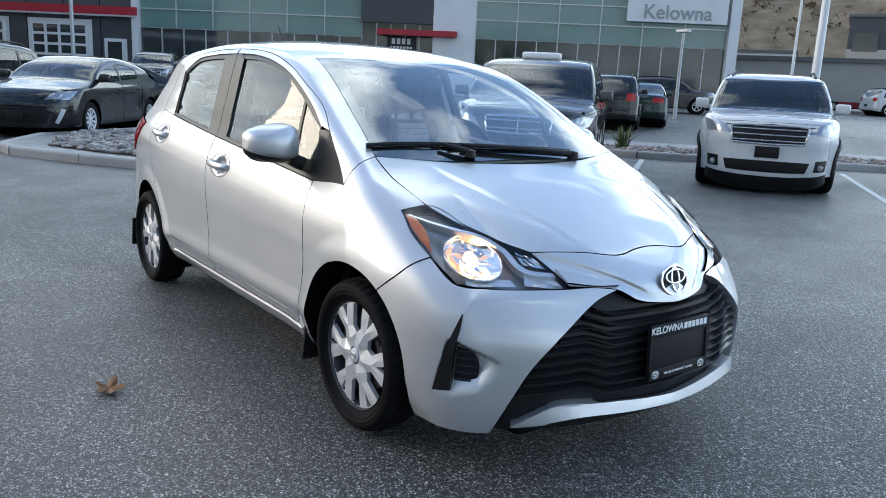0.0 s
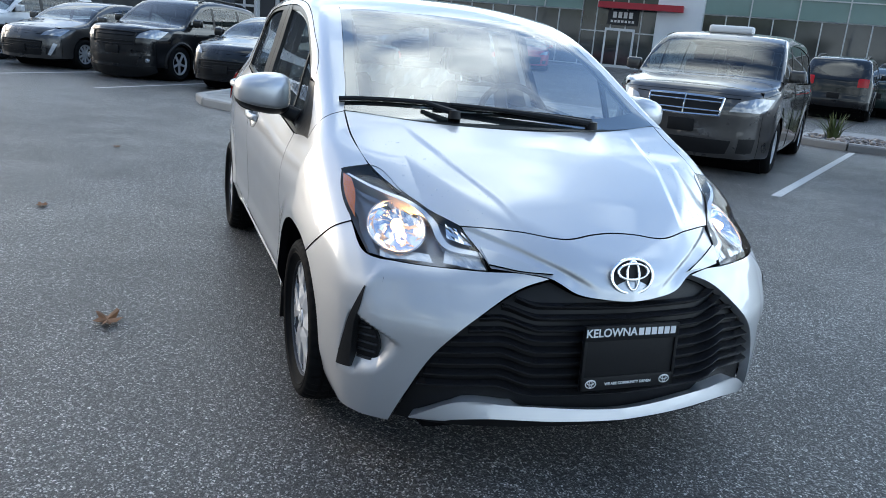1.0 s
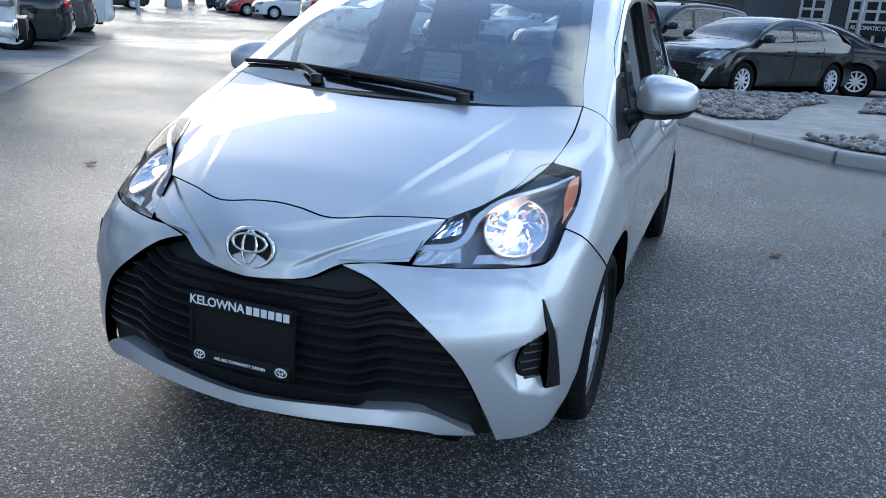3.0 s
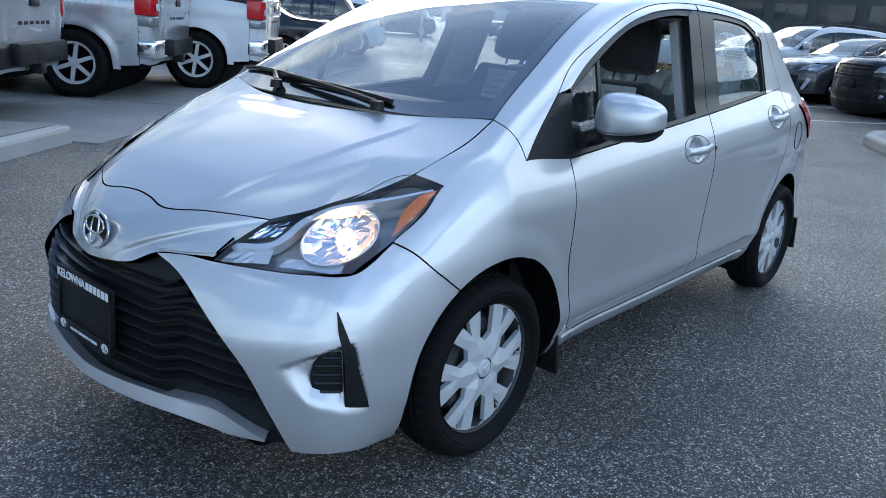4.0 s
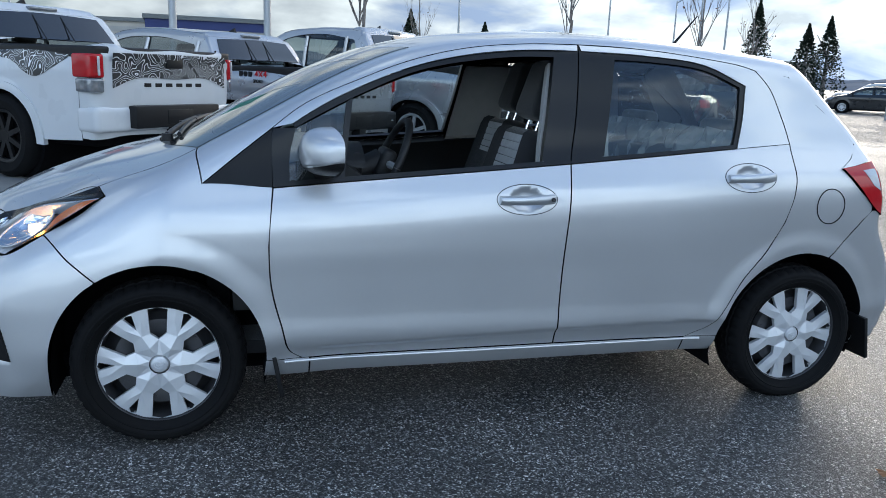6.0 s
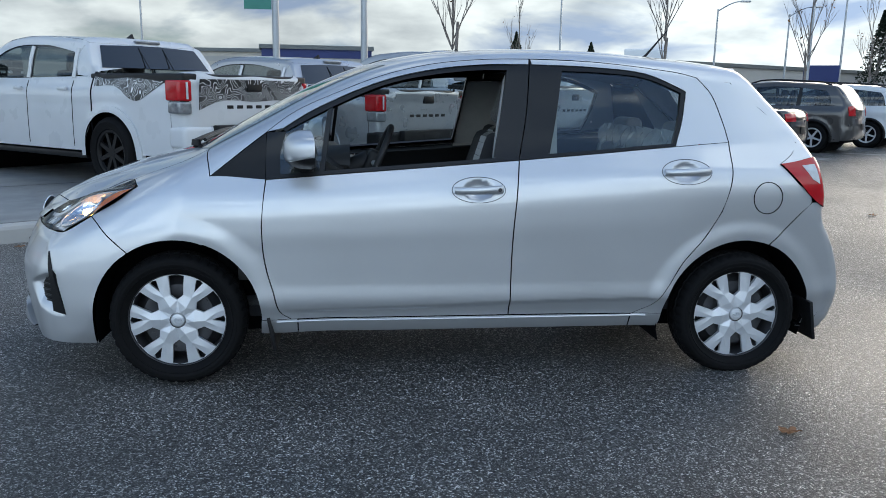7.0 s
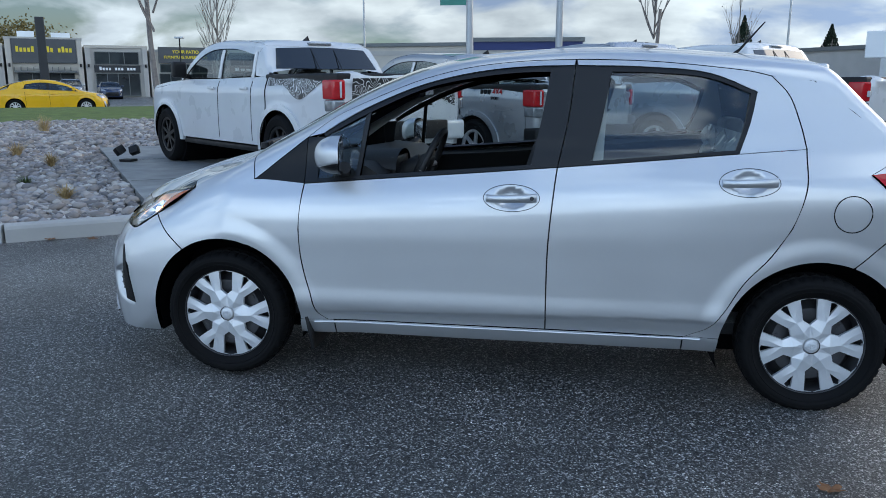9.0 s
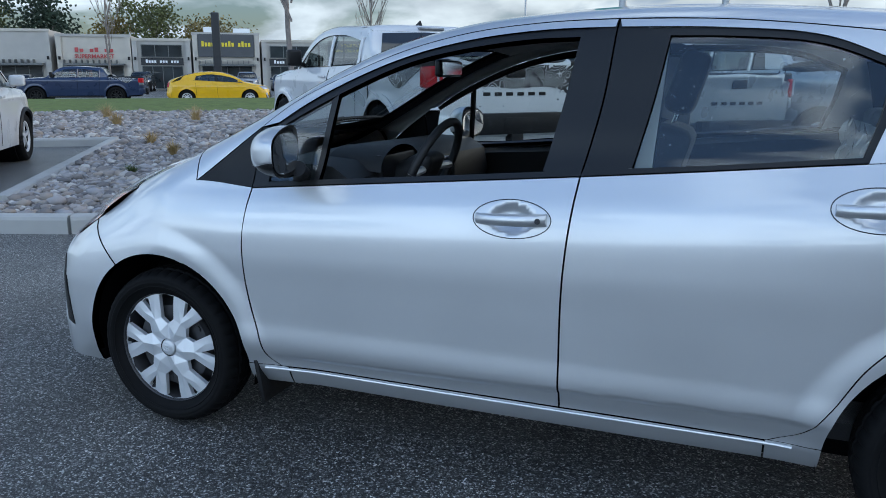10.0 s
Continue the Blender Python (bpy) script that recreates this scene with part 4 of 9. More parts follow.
def facets(name, corners, nu, nv, off, k, material, parent, jit, label=""):
    """A four-cornered reflector pressed into small flat mirrors."""
    rng = np.random.default_rng(nu * 10 + nv)
    a, b, c, d = (np.asarray(p, float) for p in corners)
    g = coons([a, b], [d, c], [a, d], [b, c], nu, nv).reshape(-1, 3)
    P, N = settle(g, body, off)
    P = (P + N * rng.uniform(-jit, jit, (len(P), 1))) * (1, k, 1)
    f = [(i * (nv + 1) + j, (i + 1) * (nv + 1) + j, (i + 1) * (nv + 1) + j + 1, i * (nv + 1) + j + 1) for i in range(nu) for j in range(nv)]
    return obj(name, P, f, material, parent, label, smooth=False)


def lamp_f(x, y, z):
    """The lens swells out of the corner of the body."""
    x, y, z = x - 1.56, np.abs(y) - .66, z - .775
    u = -.80 * x + .51 * y + .30 * z
    v = -.48 * x - .67 * y + .56 * z
    return body(x + 1.56, y + .66, z + .775) - .030 * ease(1 - (u / .25)**2) * ease(1 - (v / .085)**2)


def head_lamp(k):
    q = (1, k, 1)
    s = Skin()
    s.add(HL_BOTTOM * q, HL_TOP[::-1] * q, HL_INNER[::-1] * q, HL_OUTER * q, 34, 20, off=.002, gap=.0035, depth=.046, f=lamp_f)
    lamp = s.done("headlamp", LENS, car, "clear headlamp with faceted bowl and amber corner", edge=TRIM)
    b = Skin()
    b.add(HL_BOTTOM * q, HL_TOP[::-1] * q, HL_INNER[::-1] * q, HL_OUTER * q, 24, 14, off=-.050, gaps=(0, 0, 0, 0))
    b.done("lamp_housing", BUCKET, lamp)
    # black shroud with the mouth of the bowl in it
    c = np.array([1.684, .612, .741])
    la, sa = np.array([-.084, .054, .032]), np.array([-.040, -.056, .047])
    n = 26
    ang = [2 * math.pi * a / n for a in range(n)]
    mouth = lambda r, twist=0.0: np.array([c + r * (la * math.cos(t + twist) + sa * math.sin(t + twist)) for t in ang])
    # faceted bowl sunk behind its mouth
    rng = np.random.default_rng(4)
    rings = []
    for i, (r, d) in enumerate(((1.0, 0), (.84, .018), (.64, .036), (.42, .047), (.20, .052))):
        P, N = settle(mouth(r, math.pi / n * (i % 2)), body, -.011)
        P = P + np.array([-.80, -.30, -.12]) * d + (rng.uniform(-.0022, .0022, (n, 3)) if i else 0)
        rings.append(P * q)
    v = np.vstack(rings)
    f = [(i * n + a, i * n + (a + 1) % n, (i + 1) * n + (a + 1) % n, (i + 1) * n + a) for i in range(4) for a in range(n)] + [tuple(4 * n + a for a in range(n))]
    obj("reflector_bowl", v, f, FACET, lamp, "faceted chrome reflector bowl", smooth=False)
    P, _ = settle(np.vstack([mouth(1.02), mouth(1.02)[:1]]), body, -.010)
    bm = bmesh.new()
    tube(bm, P * q, .0032, 6, cap=False)
    part("bowl_rim", bm, BEZEL, lamp, smooth=True)
    P, _ = settle(c[None], body, -.011)
    p0 = P[0] + np.array([-.80, -.30, -.12]) * .052
    bm = bmesh.new()
    tube(bm, [p0 * q, (p0 + (.020, .004, 0)) * q, (p0 + (.036, .006, .001)) * q], .019, 12, .012)
    part("bulb", bm, BULB, lamp, "lit warm halogen bulb", smooth=True)
    # bright brow strip that kinks across the lamp
    pts = sample(np.array([[1.886, .402, .701], [1.802, .498, .714], [1.770, .505, .728], [1.735, .508, .752], [1.650, .550, .788], [1.576, .615, .807], [1.508, .665, .824], [1.432, .706, .848]]), 40)
    P, Nn = settle(pts, lamp_f, -.007)
    t = np.gradient(P, axis=0)
    w = np.cross(Nn, t)
    w /= np.linalg.norm(w, axis=1, keepdims=True)
    wd = np.interp(np.linspace(0, 1, 41), [0, .3, .45, 1], [.007, .010, .0085, .0045])[:, None]
    v = np.vstack([P + w * wd, P - w * wd, P - w * wd - Nn * .035, P + w * wd - Nn * .035]) * q
    f = [(r * 41 + a, r * 41 + a + 1, ((r + 1) % 4) * 41 + a + 1, ((r + 1) % 4) * 41 + a) for a in range(40) for r in range(4)]
    obj("brow_strip", v, f, BEZEL, lamp, "bright silver strip across the lamp", smooth=False)
    # amber corner reflector
    a = Skin()
    A = np.array([[1.598, .712, .738], [1.512, .722, .786], [1.428, .718, .848], [1.465, .700, .828], [1.520, .696, .803]])
    a.add(A[:3] * q, np.array([A[0], A[4], A[3], A[2]]) * q, np.array([A[0], A[0]]) * q, np.array([A[2], A[2]]) * q, 18, 6, off=-.003, gaps=(0, 0, 0, 0), f=lamp_f)
    a.done("amber_reflector", AMBER, lamp, "amber side reflector")
    facets("signal_reflector", ([1.852, .416, .719], [1.784, .488, .734], [1.742, .480, .766], [1.818, .420, .745]), 7, 4, -.018, k, FACET, lamp, .003, "small chrome signal reflector")
    facets("lower_reflector", ([1.918, .408, .668], [1.842, .514, .675], [1.812, .500, .707], [1.882, .408, .697]), 9, 3, -.022, k, BEZEL, lamp, .002, "pale lower reflector block")
    facets("lower_ledge", ([1.832, .540, .672], [1.742, .676, .664], [1.720, .672, .692], [1.806, .545, .692]), 10, 2, -.020, k, BEZEL, lamp, .001)


def fog_pocket(k):
    q = (1, k, 1)
    s = Skin()
    f = lambda x, y, z: body(x, y, z) - crease(x, y, z)
    tip, tip2 = np.array([1.784, .716, .584]), np.array([1.779, .721, .584])
    inner = np.array([tip, [1.789, .732, .525], [1.782, .743, .474], [1.778, .748, .40], [1.776, .750, .326]])
    outer = np.array([tip2, [1.767, .743, .530], [1.742, .767, .428], [1.712, .779, .316]])
    s.add(inner * q, outer * q, np.array([tip, tip2]) * q, np.array([inner[-1], outer[-1]]) * q, 26, 4, off=.003, f=f, gaps=(1, 1, 1, 1), depth=.045, edge_mat=0)
    pocket = s.done("fog_lamp_pocket", BLACK, car, "black bumper pocket with ribbed blank", edge=BLACK)
    b = Skin()
    top, low = np.array([1.782, .743, .474]), np.array([1.776, .750, .322])
    rim = np.array([top, [1.815, .722, .467], [1.840, .702, .443], [1.848, .696, .412], [1.840, .703, .366], [1.815, .723, .332], low])
    b.add(np.array([top, [1.778, .748, .40], low]) * q, rim * q, np.array([top, top]) * q, np.array([low, low]) * q, 28, 10, off=-.022, gaps=(0, 1, 0, 0), gap=0, depth=.02, edge_mat=0)
    b.done("ribbed_blank", BLACK, pocket, edge=BLACK)
    for z, x1, y1 in ((.362, 1.826, .713), (.386, 1.838, .704), (.410, 1.843, .700), (.434, 1.838, .704), (.456, 1.822, .716)):
        pts = np.array([[1.781, .746, z], [(1.781 + x1) / 2, (.746 + y1) / 2, z + .002], [x1, y1, z + .004]])
        P, _ = settle(sample(pts, 8), body, -.0205)
        bm = bmesh.new()
        tube(bm, P * q, .0045, 6)
        part("rib", bm, TRIM, pocket, smooth=True)


for k in (1, -1):
    head_lamp(k)
    fog_pocket(k)


def oval_ring(bm, c, ax, bx, r, n=40, tilt=0.0, squash=0.6):
    """A flat oval hoop in the y-z plane."""
    rings = []
    for a in range(n):
        t = 2 * math.pi * a / n
        o = Vector((0, ax * math.cos(t), bx * math.sin(t)))
        d = o.normalized()
        ring = []
        for b in range(8):
            p = 2 * math.pi * b / 8
            ring.append(bm.verts.new(Vector(c) + Matrix.Rotation(tilt, 3, "Y") @ (o + d * r * math.cos(p) + Vector((r * squash * math.sin(p), 0, 0)))))
        rings.append(ring)
    for a in range(n):
        u, w = rings[a], rings[(a + 1) % n]
        for b in range(8):
            bm.faces.new((u[b], u[(b + 1) % 8], w[(b + 1) % 8], w[b]))


def badge():
    c = F((0, .672))[0] + (.004, 0, 0)
    t = radians(-14)
    bm = bmesh.new()
    g = bmesh.ops.create_circle(bm, cap_ends=True, radius=1, segments=40)
    bmesh.ops.transform(bm, matrix=Matrix.Translation(c) @ Matrix.Rotation(t, 4, "Y") @ Matrix.Rotation(radians(90), 4, "Y") @ Matrix.Diagonal((.049, .068, 1, 1)), verts=bm.verts)
    plate = part("badge", bm, BLACK, car, "chrome oval badge on black")
    for dx, dz, ax, bx, r in ((.004, 0, .069, .050, .0055), (.006, .014, .050, .023, .0045), (.007, .003, .020, .042, .0045)):
        bm = bmesh.new()
        oval_ring(bm, c + (dx, 0, dz), ax, bx, r, tilt=t)
        part("chrome_ring", bm, CHROME, plate, smooth=True)


badge()


def text_part(name, words, size, m, material, parent, extrude=0.0008):
    cu = bpy.data.curves.new(name, "FONT")
    cu.body, cu.size, cu.extrude, cu.align_x, cu.align_y = words, size, extrude, "CENTER", "CENTER"
    cu.offset = size * 0.018
    tmp = new(name + "_tmp", cu)
    bpy.context.view_layer.update()
    me = bpy.data.meshes.new_from_object(tmp.evaluated_get(bpy.context.evaluated_depsgraph_get()))
    bpy.data.objects.remove(tmp)
    me.transform(m)
    me.materials.clear()
    me.materials.append(material)
    ob = new(name, me)
    ob.parent = parent
    return ob


def dealer_plate():
    m = pose(2.078, 0, .445, 0, -3, 0)
    up = m @ Matrix(((0, 0, 1, 0), (1, 0, 0, 0), (0, 1, 0, 0), (0, 0, 0, 1)))   # text plane facing forward
    bm = bmesh.new()
    box(bm, -.006, .004, -.158, .158, -.098, .095, .004)
    bmesh.ops.transform(bm, matrix=m, verts=bm.verts)
    plate = part("dealer_plate", bm, BLACK, car, "black dealer plate with white lettering", smooth=True)
    for y0, y1, z0, z1 in ((-.158, .158, .050, .095), (-.158, .158, -.098, -.058), (-.158, -.148, -.098, .095), (.148, .158, -.098, .095)):
        bm = bmesh.new()
        box(bm, .002, .009, y0, y1, z0, z1, .002)
        bmesh.ops.transform(bm, matrix=m, verts=bm.verts)
        part("plate_frame", bm, BLACK, plate, smooth=True)
    text_part("lettering", "KELOWNA", .034, up @ pose(-.072, .074, .0095), WHITE, plate)
    for i in range(6):
        bm = bmesh.new()
        box(bm, .009, .0098, .018 + i * .022, .035 + i * .022, .063, .085)
        bmesh.ops.transform(bm, matrix=m, verts=bm.verts)
        part("letter_bar", bm, WHITE, plate)
    text_part("lettering", "WE ARE COMMUNITY DRIVEN", .0115, up @ pose(0, -.080, .0095), WHITE, plate)
    for y in (-.125, .125):
        bm = bmesh.new()
        for ax, bx, dz in ((.017, .012, 0), (.012, .006, .004), (.005, .010, 0)):
            oval_ring(bm, (.0098, y, -.077 + dz), ax, bx, .0014, 24)
        bmesh.ops.transform(bm, matrix=m, verts=bm.verts)
        part("printed_oval", bm, WHITE, plate)


dealer_plate()


# ---- wheels ----
def tyre_mesh(drop):
    """A treaded tyre that stands on the ground drop metres below its hub."""
    bm = bmesh.new()
    n = 168
    prof = [(.200, .060), (.222, .070), (.229, .078), (.232, .0835), (.235, .082), (.241, .0865), (.248, .0875), (.251, .0855), (.255, .0855), (.258, .086), (.266, .082), (.275, .074), (.2820, .059), (.2865, .042), (.2815, .038),
            (.2815, .030), (.2890, .027), (.2890, .004), (.2830, .001), (.2830, -.001), (.2890, -.004), (.2890, -.027), (.2815, -.030), (.2865, -.04), (.278, -.07), (.25, -.0875), (.20, -.07)]
    rings = []
    for j, (r, a) in enumerate(prof):
        ring = []
        for k in range(n):
            rr = r
            if j in (11, 12, 13) and k % 4 == 0:
                rr = r - .006
            if j in (16, 17, 20, 21) and (k + j) % 4 == 0:
                rr = r - .006
            t = 2 * math.pi * k / n
            z = rr * math.sin(t)
            low = -drop + .0015
            if z < low:
                a2, z = a + math.copysign(min(.008, (low - z) * .35), a), low
            else:
                a2 = a
            ring.append(bm.verts.new((rr * math.cos(t), a2, z)))
        rings.append(ring)
    for q, s in zip(rings, rings[1:]):
        for k in range(n):
            bm.faces.new((q[k], q[(k + 1) % n], s[(k + 1) % n], s[k]))
    return bm


def cover_mesh():
    """A six-spoke wheel cover: every spoke is folded along a ridge and forks at the rim."""
    bm = bmesh.new()
    dish = lambda r: .068 - .9 * max(0.0, r - .10)**2
    pool = {}

    def vert(r, a, h):
        """A point at radius r, angle a (degrees) and height h over the dish; shared where pieces meet."""
        key = (round(r, 4), round(a % 360, 2))
        if key not in pool:
            t = radians(a)
            pool[key] = bm.verts.new((r * math.cos(t), dish(r) + h, r * math.sin(t)))
        return pool[key]

    def polar(x, y):
        return math.hypot(x, y), math.degrees(math.atan2(y, x))

    for s in range(6):
        a0 = 60 * s                                     # the middle of the spoke
        P = lambda x, y, h: vert(polar(x, y)[0], a0 + polar(x, y)[1], h)
        R = lambda r, a, h: vert(r, a0 + a, h)
        hub = [R(.030, a, -.004) for a in (-30, -12, 4, 20, 30)]
        for g in (1, -1):
            win = lambda r, w, h: vert(math.hypot(r, w), a0 + g * (30 - math.degrees(math.atan2(w, r))), h)
            big0 = R(.078, 30 * g, -.010)                  # inner end of the window between two spokes
            big1, big2, big3 = win(.096, .0235, -.010), win(.145, .0265, -.009), win(.171, .0290, -.008)
            big4 = R(.1765, 30 * g, -.006)
            sm0, sm1 = P(.124, .002, -.008), P(.170, .0135 * g, -.008)
            sm2 = R(.1755, 0, -.006)
            ridge0, ridge1 = P(.058, .005, .003), P(.100, .004, -.003)
            arm1, arm2 = P(.140, .0260 * g, -.0065), P(.174, .0375 * g, -.006)
            rim = [R(.1985, a * g, -.006) for a in (0, 5.7, 13.4, 20, 30)]
            edge = [R(.2035, a * g, -.014) for a in (0, 5.7, 13.4, 20, 30)]
            hb = [hub[2], hub[3], hub[4]] if g > 0 else [hub[2], hub[1], hub[0]]
            faces = [(hb[0], hb[1], ridge0), (hb[1], hb[2], big0), (hb[1], big0, ridge0), (ridge0, big0, big1), (ridge0, big1, ridge1), (ridge1, big1, arm1), (ridge1, arm1, sm0),
                     (big1, big2, arm1), (sm0, arm1, sm1), (big2, big3, arm2, arm1), (sm1, arm1, arm2),
                     (sm2, sm1, rim[1], rim[0]), (sm1, arm2, rim[2], rim[1]), (arm2, big3, rim[3], rim[2]), (big3, big4, rim[4], rim[3])]
            faces += [(rim[i], rim[i + 1], edge[i + 1], edge[i]) for i in range(4)]
            for f in faces:
                bm.faces.new(f if g < 0 else f[::-1])
    bmesh.ops.recalc_face_normals(bm, faces=bm.faces)
    # turned-back edges give the sheet its depth
    out = [e for e in bm.edges if len(e.link_faces) == 1]
    ex = bmesh.ops.extrude_edge_only(bm, edges=out)
    for v in bm.verts:
        v.co.x, v.co.z = v.co.x * 1.130, v.co.z * 1.130
    for v in (g for g in ex["geom"] if isinstance(g, bmesh.types.BMVert)):
        r = math.hypot(v.co.x, v.co.z)
        if r > .04:
            v.co.y -= .016
    return bm


def build_wheel(drop):
    bm = bmesh.new()
    revolve(bm, [(.02, .010), (.06, .014), (.09, .022), (.12, .034), (.150, .030), (.168, -.01), (.190, -.03), (.196, .05), (.204, .066)], 56)
    for k in range(8):
        a = 2 * math.pi * k / 8 + .2
        tube(bm, [(.132 * math.cos(a), .030, .132 * math.sin(a)), (.132 * math.cos(a), .036, .132 * math.sin(a))], .013, 8)
    wheel = part("wheel", bm, STEEL, None, smooth=True)
    part("tyre", tyre_mesh(drop), RUBBER, wheel, "treaded black tyre", smooth=True)
    part("wheel_cover", cover_mesh(), CAP, wheel, "silver plastic wheel cover with forked spokes")
    bm = bmesh.new()
    revolve(bm, [(.0005, .070), (.020, .0695), (.027, .067), (.032, .058)], 32)
    hub_cap = part("hub_cap", bm, CAP, wheel, smooth=True)
    for ax, bx, dz in ((.0165, .0125, 0), (.011, .0055, .003), (.0045, .010, 0)):
        bm = bmesh.new()
        tube(bm, [(ax * math.cos(t), .0712, bx * math.sin(t) + dz) for t in np.linspace(0, 2 * math.pi, 25)], .0016, 6, cap=False)
        part("embossed_oval", bm, CAP, hub_cap, smooth=True)
    return wheel


for x, drop, spin in ((HUB, .291, 0), (-HUB, .274, 7)):
    made = build_wheel(drop)
    for side in (1, -1):
        w = made if side > 0 else copy_thing(made, Matrix())
        w.parent = car
        w.matrix_basis = pose(x, side * .735, drop, 0, 0, 0 if side > 0 else 180)
        for piece in w.children:
            if piece.name.split(".")[0] in ("wheel_cover", "hub_cap"):
                piece.matrix_basis = pose(0, 0, 0, 0, spin * side, 0)


# ---- underbody, arch liners, flaps ----
def under():
    bm = bmesh.new()
    box(bm, -1.72, 1.90, -.56, .56, .165, .27, .03)
    box(bm, -.84, .84, -.70, .70, .20, .30, .02)
    box(bm, 1.45, 1.82, -.42, .42, .18, .62, .03)
    box(bm, 1.02, 1.10, -.66, .66, .28, .93, .01)
    box(bm, -1.70, -1.60, -.6, .6, .2, .9, .01)
    tube(bm, [(-1.25, -.7, .29), (-1.25, .7, .29)], .035, 10)
    tube(bm, [(1.25, -.7, .29), (1.25, .7, .29)], .03, 10)
    tube(bm, [(-.9, .45, .2), (-1.8, .45, .22)], .028, 10)
    part("underbody", bm, GAP, car, smooth=True)
    for (cx, cz, R) in (FA, RA):
        for k in (1, -1):
            bm = bmesh.new()
            n = 26
            arc = [(cx + (R + .012) * math.cos(radians(-18 + 216 * i / n)), cz + (R + .012) * math.sin(radians(-18 + 216 * i / n))) for i in range(n + 1)]
            skin = S(*[(x, max(z, .22)) for x, z in arc])[:, 1] - .012
            rows = []
            for y in (.50, .62, None):
                rows.append([bm.verts.new((x, k * (y or w), z)) for (x, z), w in zip(arc, skin)])
            for a, b in zip(rows, rows[1:]):
                for i in range(n):
                    bm.faces.new((a[i], a[i + 1], b[i + 1], b[i]))
            bm.faces.new(rows[0])
            part("arch_liner", bm, GAP, car, smooth=True)
    for k in (1, -1):
        for x0, z1 in ((.875, .30), (-1.615, .33)):
            bm = bmesh.new()
            g = box(bm, x0 - .008, x0 + .008, k * .60, k * .812, .145, z1, .004)
            bmesh.ops.transform(bm, matrix=Matrix.Translation((x0, 0, z1)) @ Matrix.Rotation(radians(10), 4, "Y") @ Matrix.Translation((-x0, 0, -z1)), verts=bm.verts)
            part("mud_flap", bm, BLACK, car, smooth=True)


under()


# ---- mirrors, handles, wipers, aerial ----
def door_mirror(k):
    bm = bmesh.new()
    nu, nv = 26, 20
    c = Vector((.690, k * .880, 1.022))
    sg = lambda t, e: math.copysign(abs(t)**e, t)

    def shell(z_lo, z_hi, inset):
        rows = []
        for i in range(nu + 1):
            u = -math.pi / 2 + math.pi * i / nu           # across, inner to outer
            row = []
            for j in range(nv + 1):
                v = -math.pi / 2 + math.pi * j / nv       # bottom to top
                yy = sg(math.sin(u), 1.0) * (.107 - inset)
                zz = min(max(sg(math.sin(v), .80) * (.079 - inset), z_lo), z_hi) * (1 - .20 * math.sin(u)) * max(math.cos(u), 1e-4)**.42
                xx = (.112 - inset) * sg(math.cos(u), .8) * sg(math.cos(v), .7)
                row.append(bm.verts.new(c + Vector((xx - .015 - .02 * math.sin(u), k * yy, zz))))
            rows.append(row)
        for a, b in zip(rows, rows[1:]):
            for j in range(nv):
                bm.faces.new((a[j], a[j + 1], b[j + 1], b[j]))

    shell(-.048, .09, 0)
    bmesh.ops.remove_doubles(bm, verts=bm.verts, dist=1e-5)
    cap = part("door_mirror", bm, PAINT, car, "silver door mirror with black foot", smooth=True)
    bm = bmesh.new()
    shell(-.085, -.044, .003)
    bmesh.ops.remove_doubles(bm, verts=bm.verts, dist=1e-5)
    tube(bm, [c + Vector((-.01, -k * .075, -.055)), c + Vector((.015, -k * .14, -.085))], .026, 10, .032)
    part("mirror_foot", bm, BLACK, cap, smooth=True)
    bm = bmesh.new()
    ring = [bm.verts.new(c + Vector((-.012 - .02 * math.cos(t), k * .103 * sg(math.cos(t), .75), (.071 if math.sin(t) > 0 else .075) * sg(math.sin(t), .75)))) for t in np.linspace(0, 2 * math.pi, 40, endpoint=False)]
    bm.faces.new(ring)
    part("mirror_back", bm, BLACK, cap)
    bm = bmesh.new()
    ring = [bm.verts.new(c + Vector((-.017 - .02 * math.cos(t), k * .101 * sg(math.cos(t), .75), .062 * sg(math.sin(t), .75)))) for t in np.linspace(0, 2 * math.pi, 40, endpoint=False)]
    bm.faces.new(ring)
    part("mirror_glass", bm, CHROME, cap)


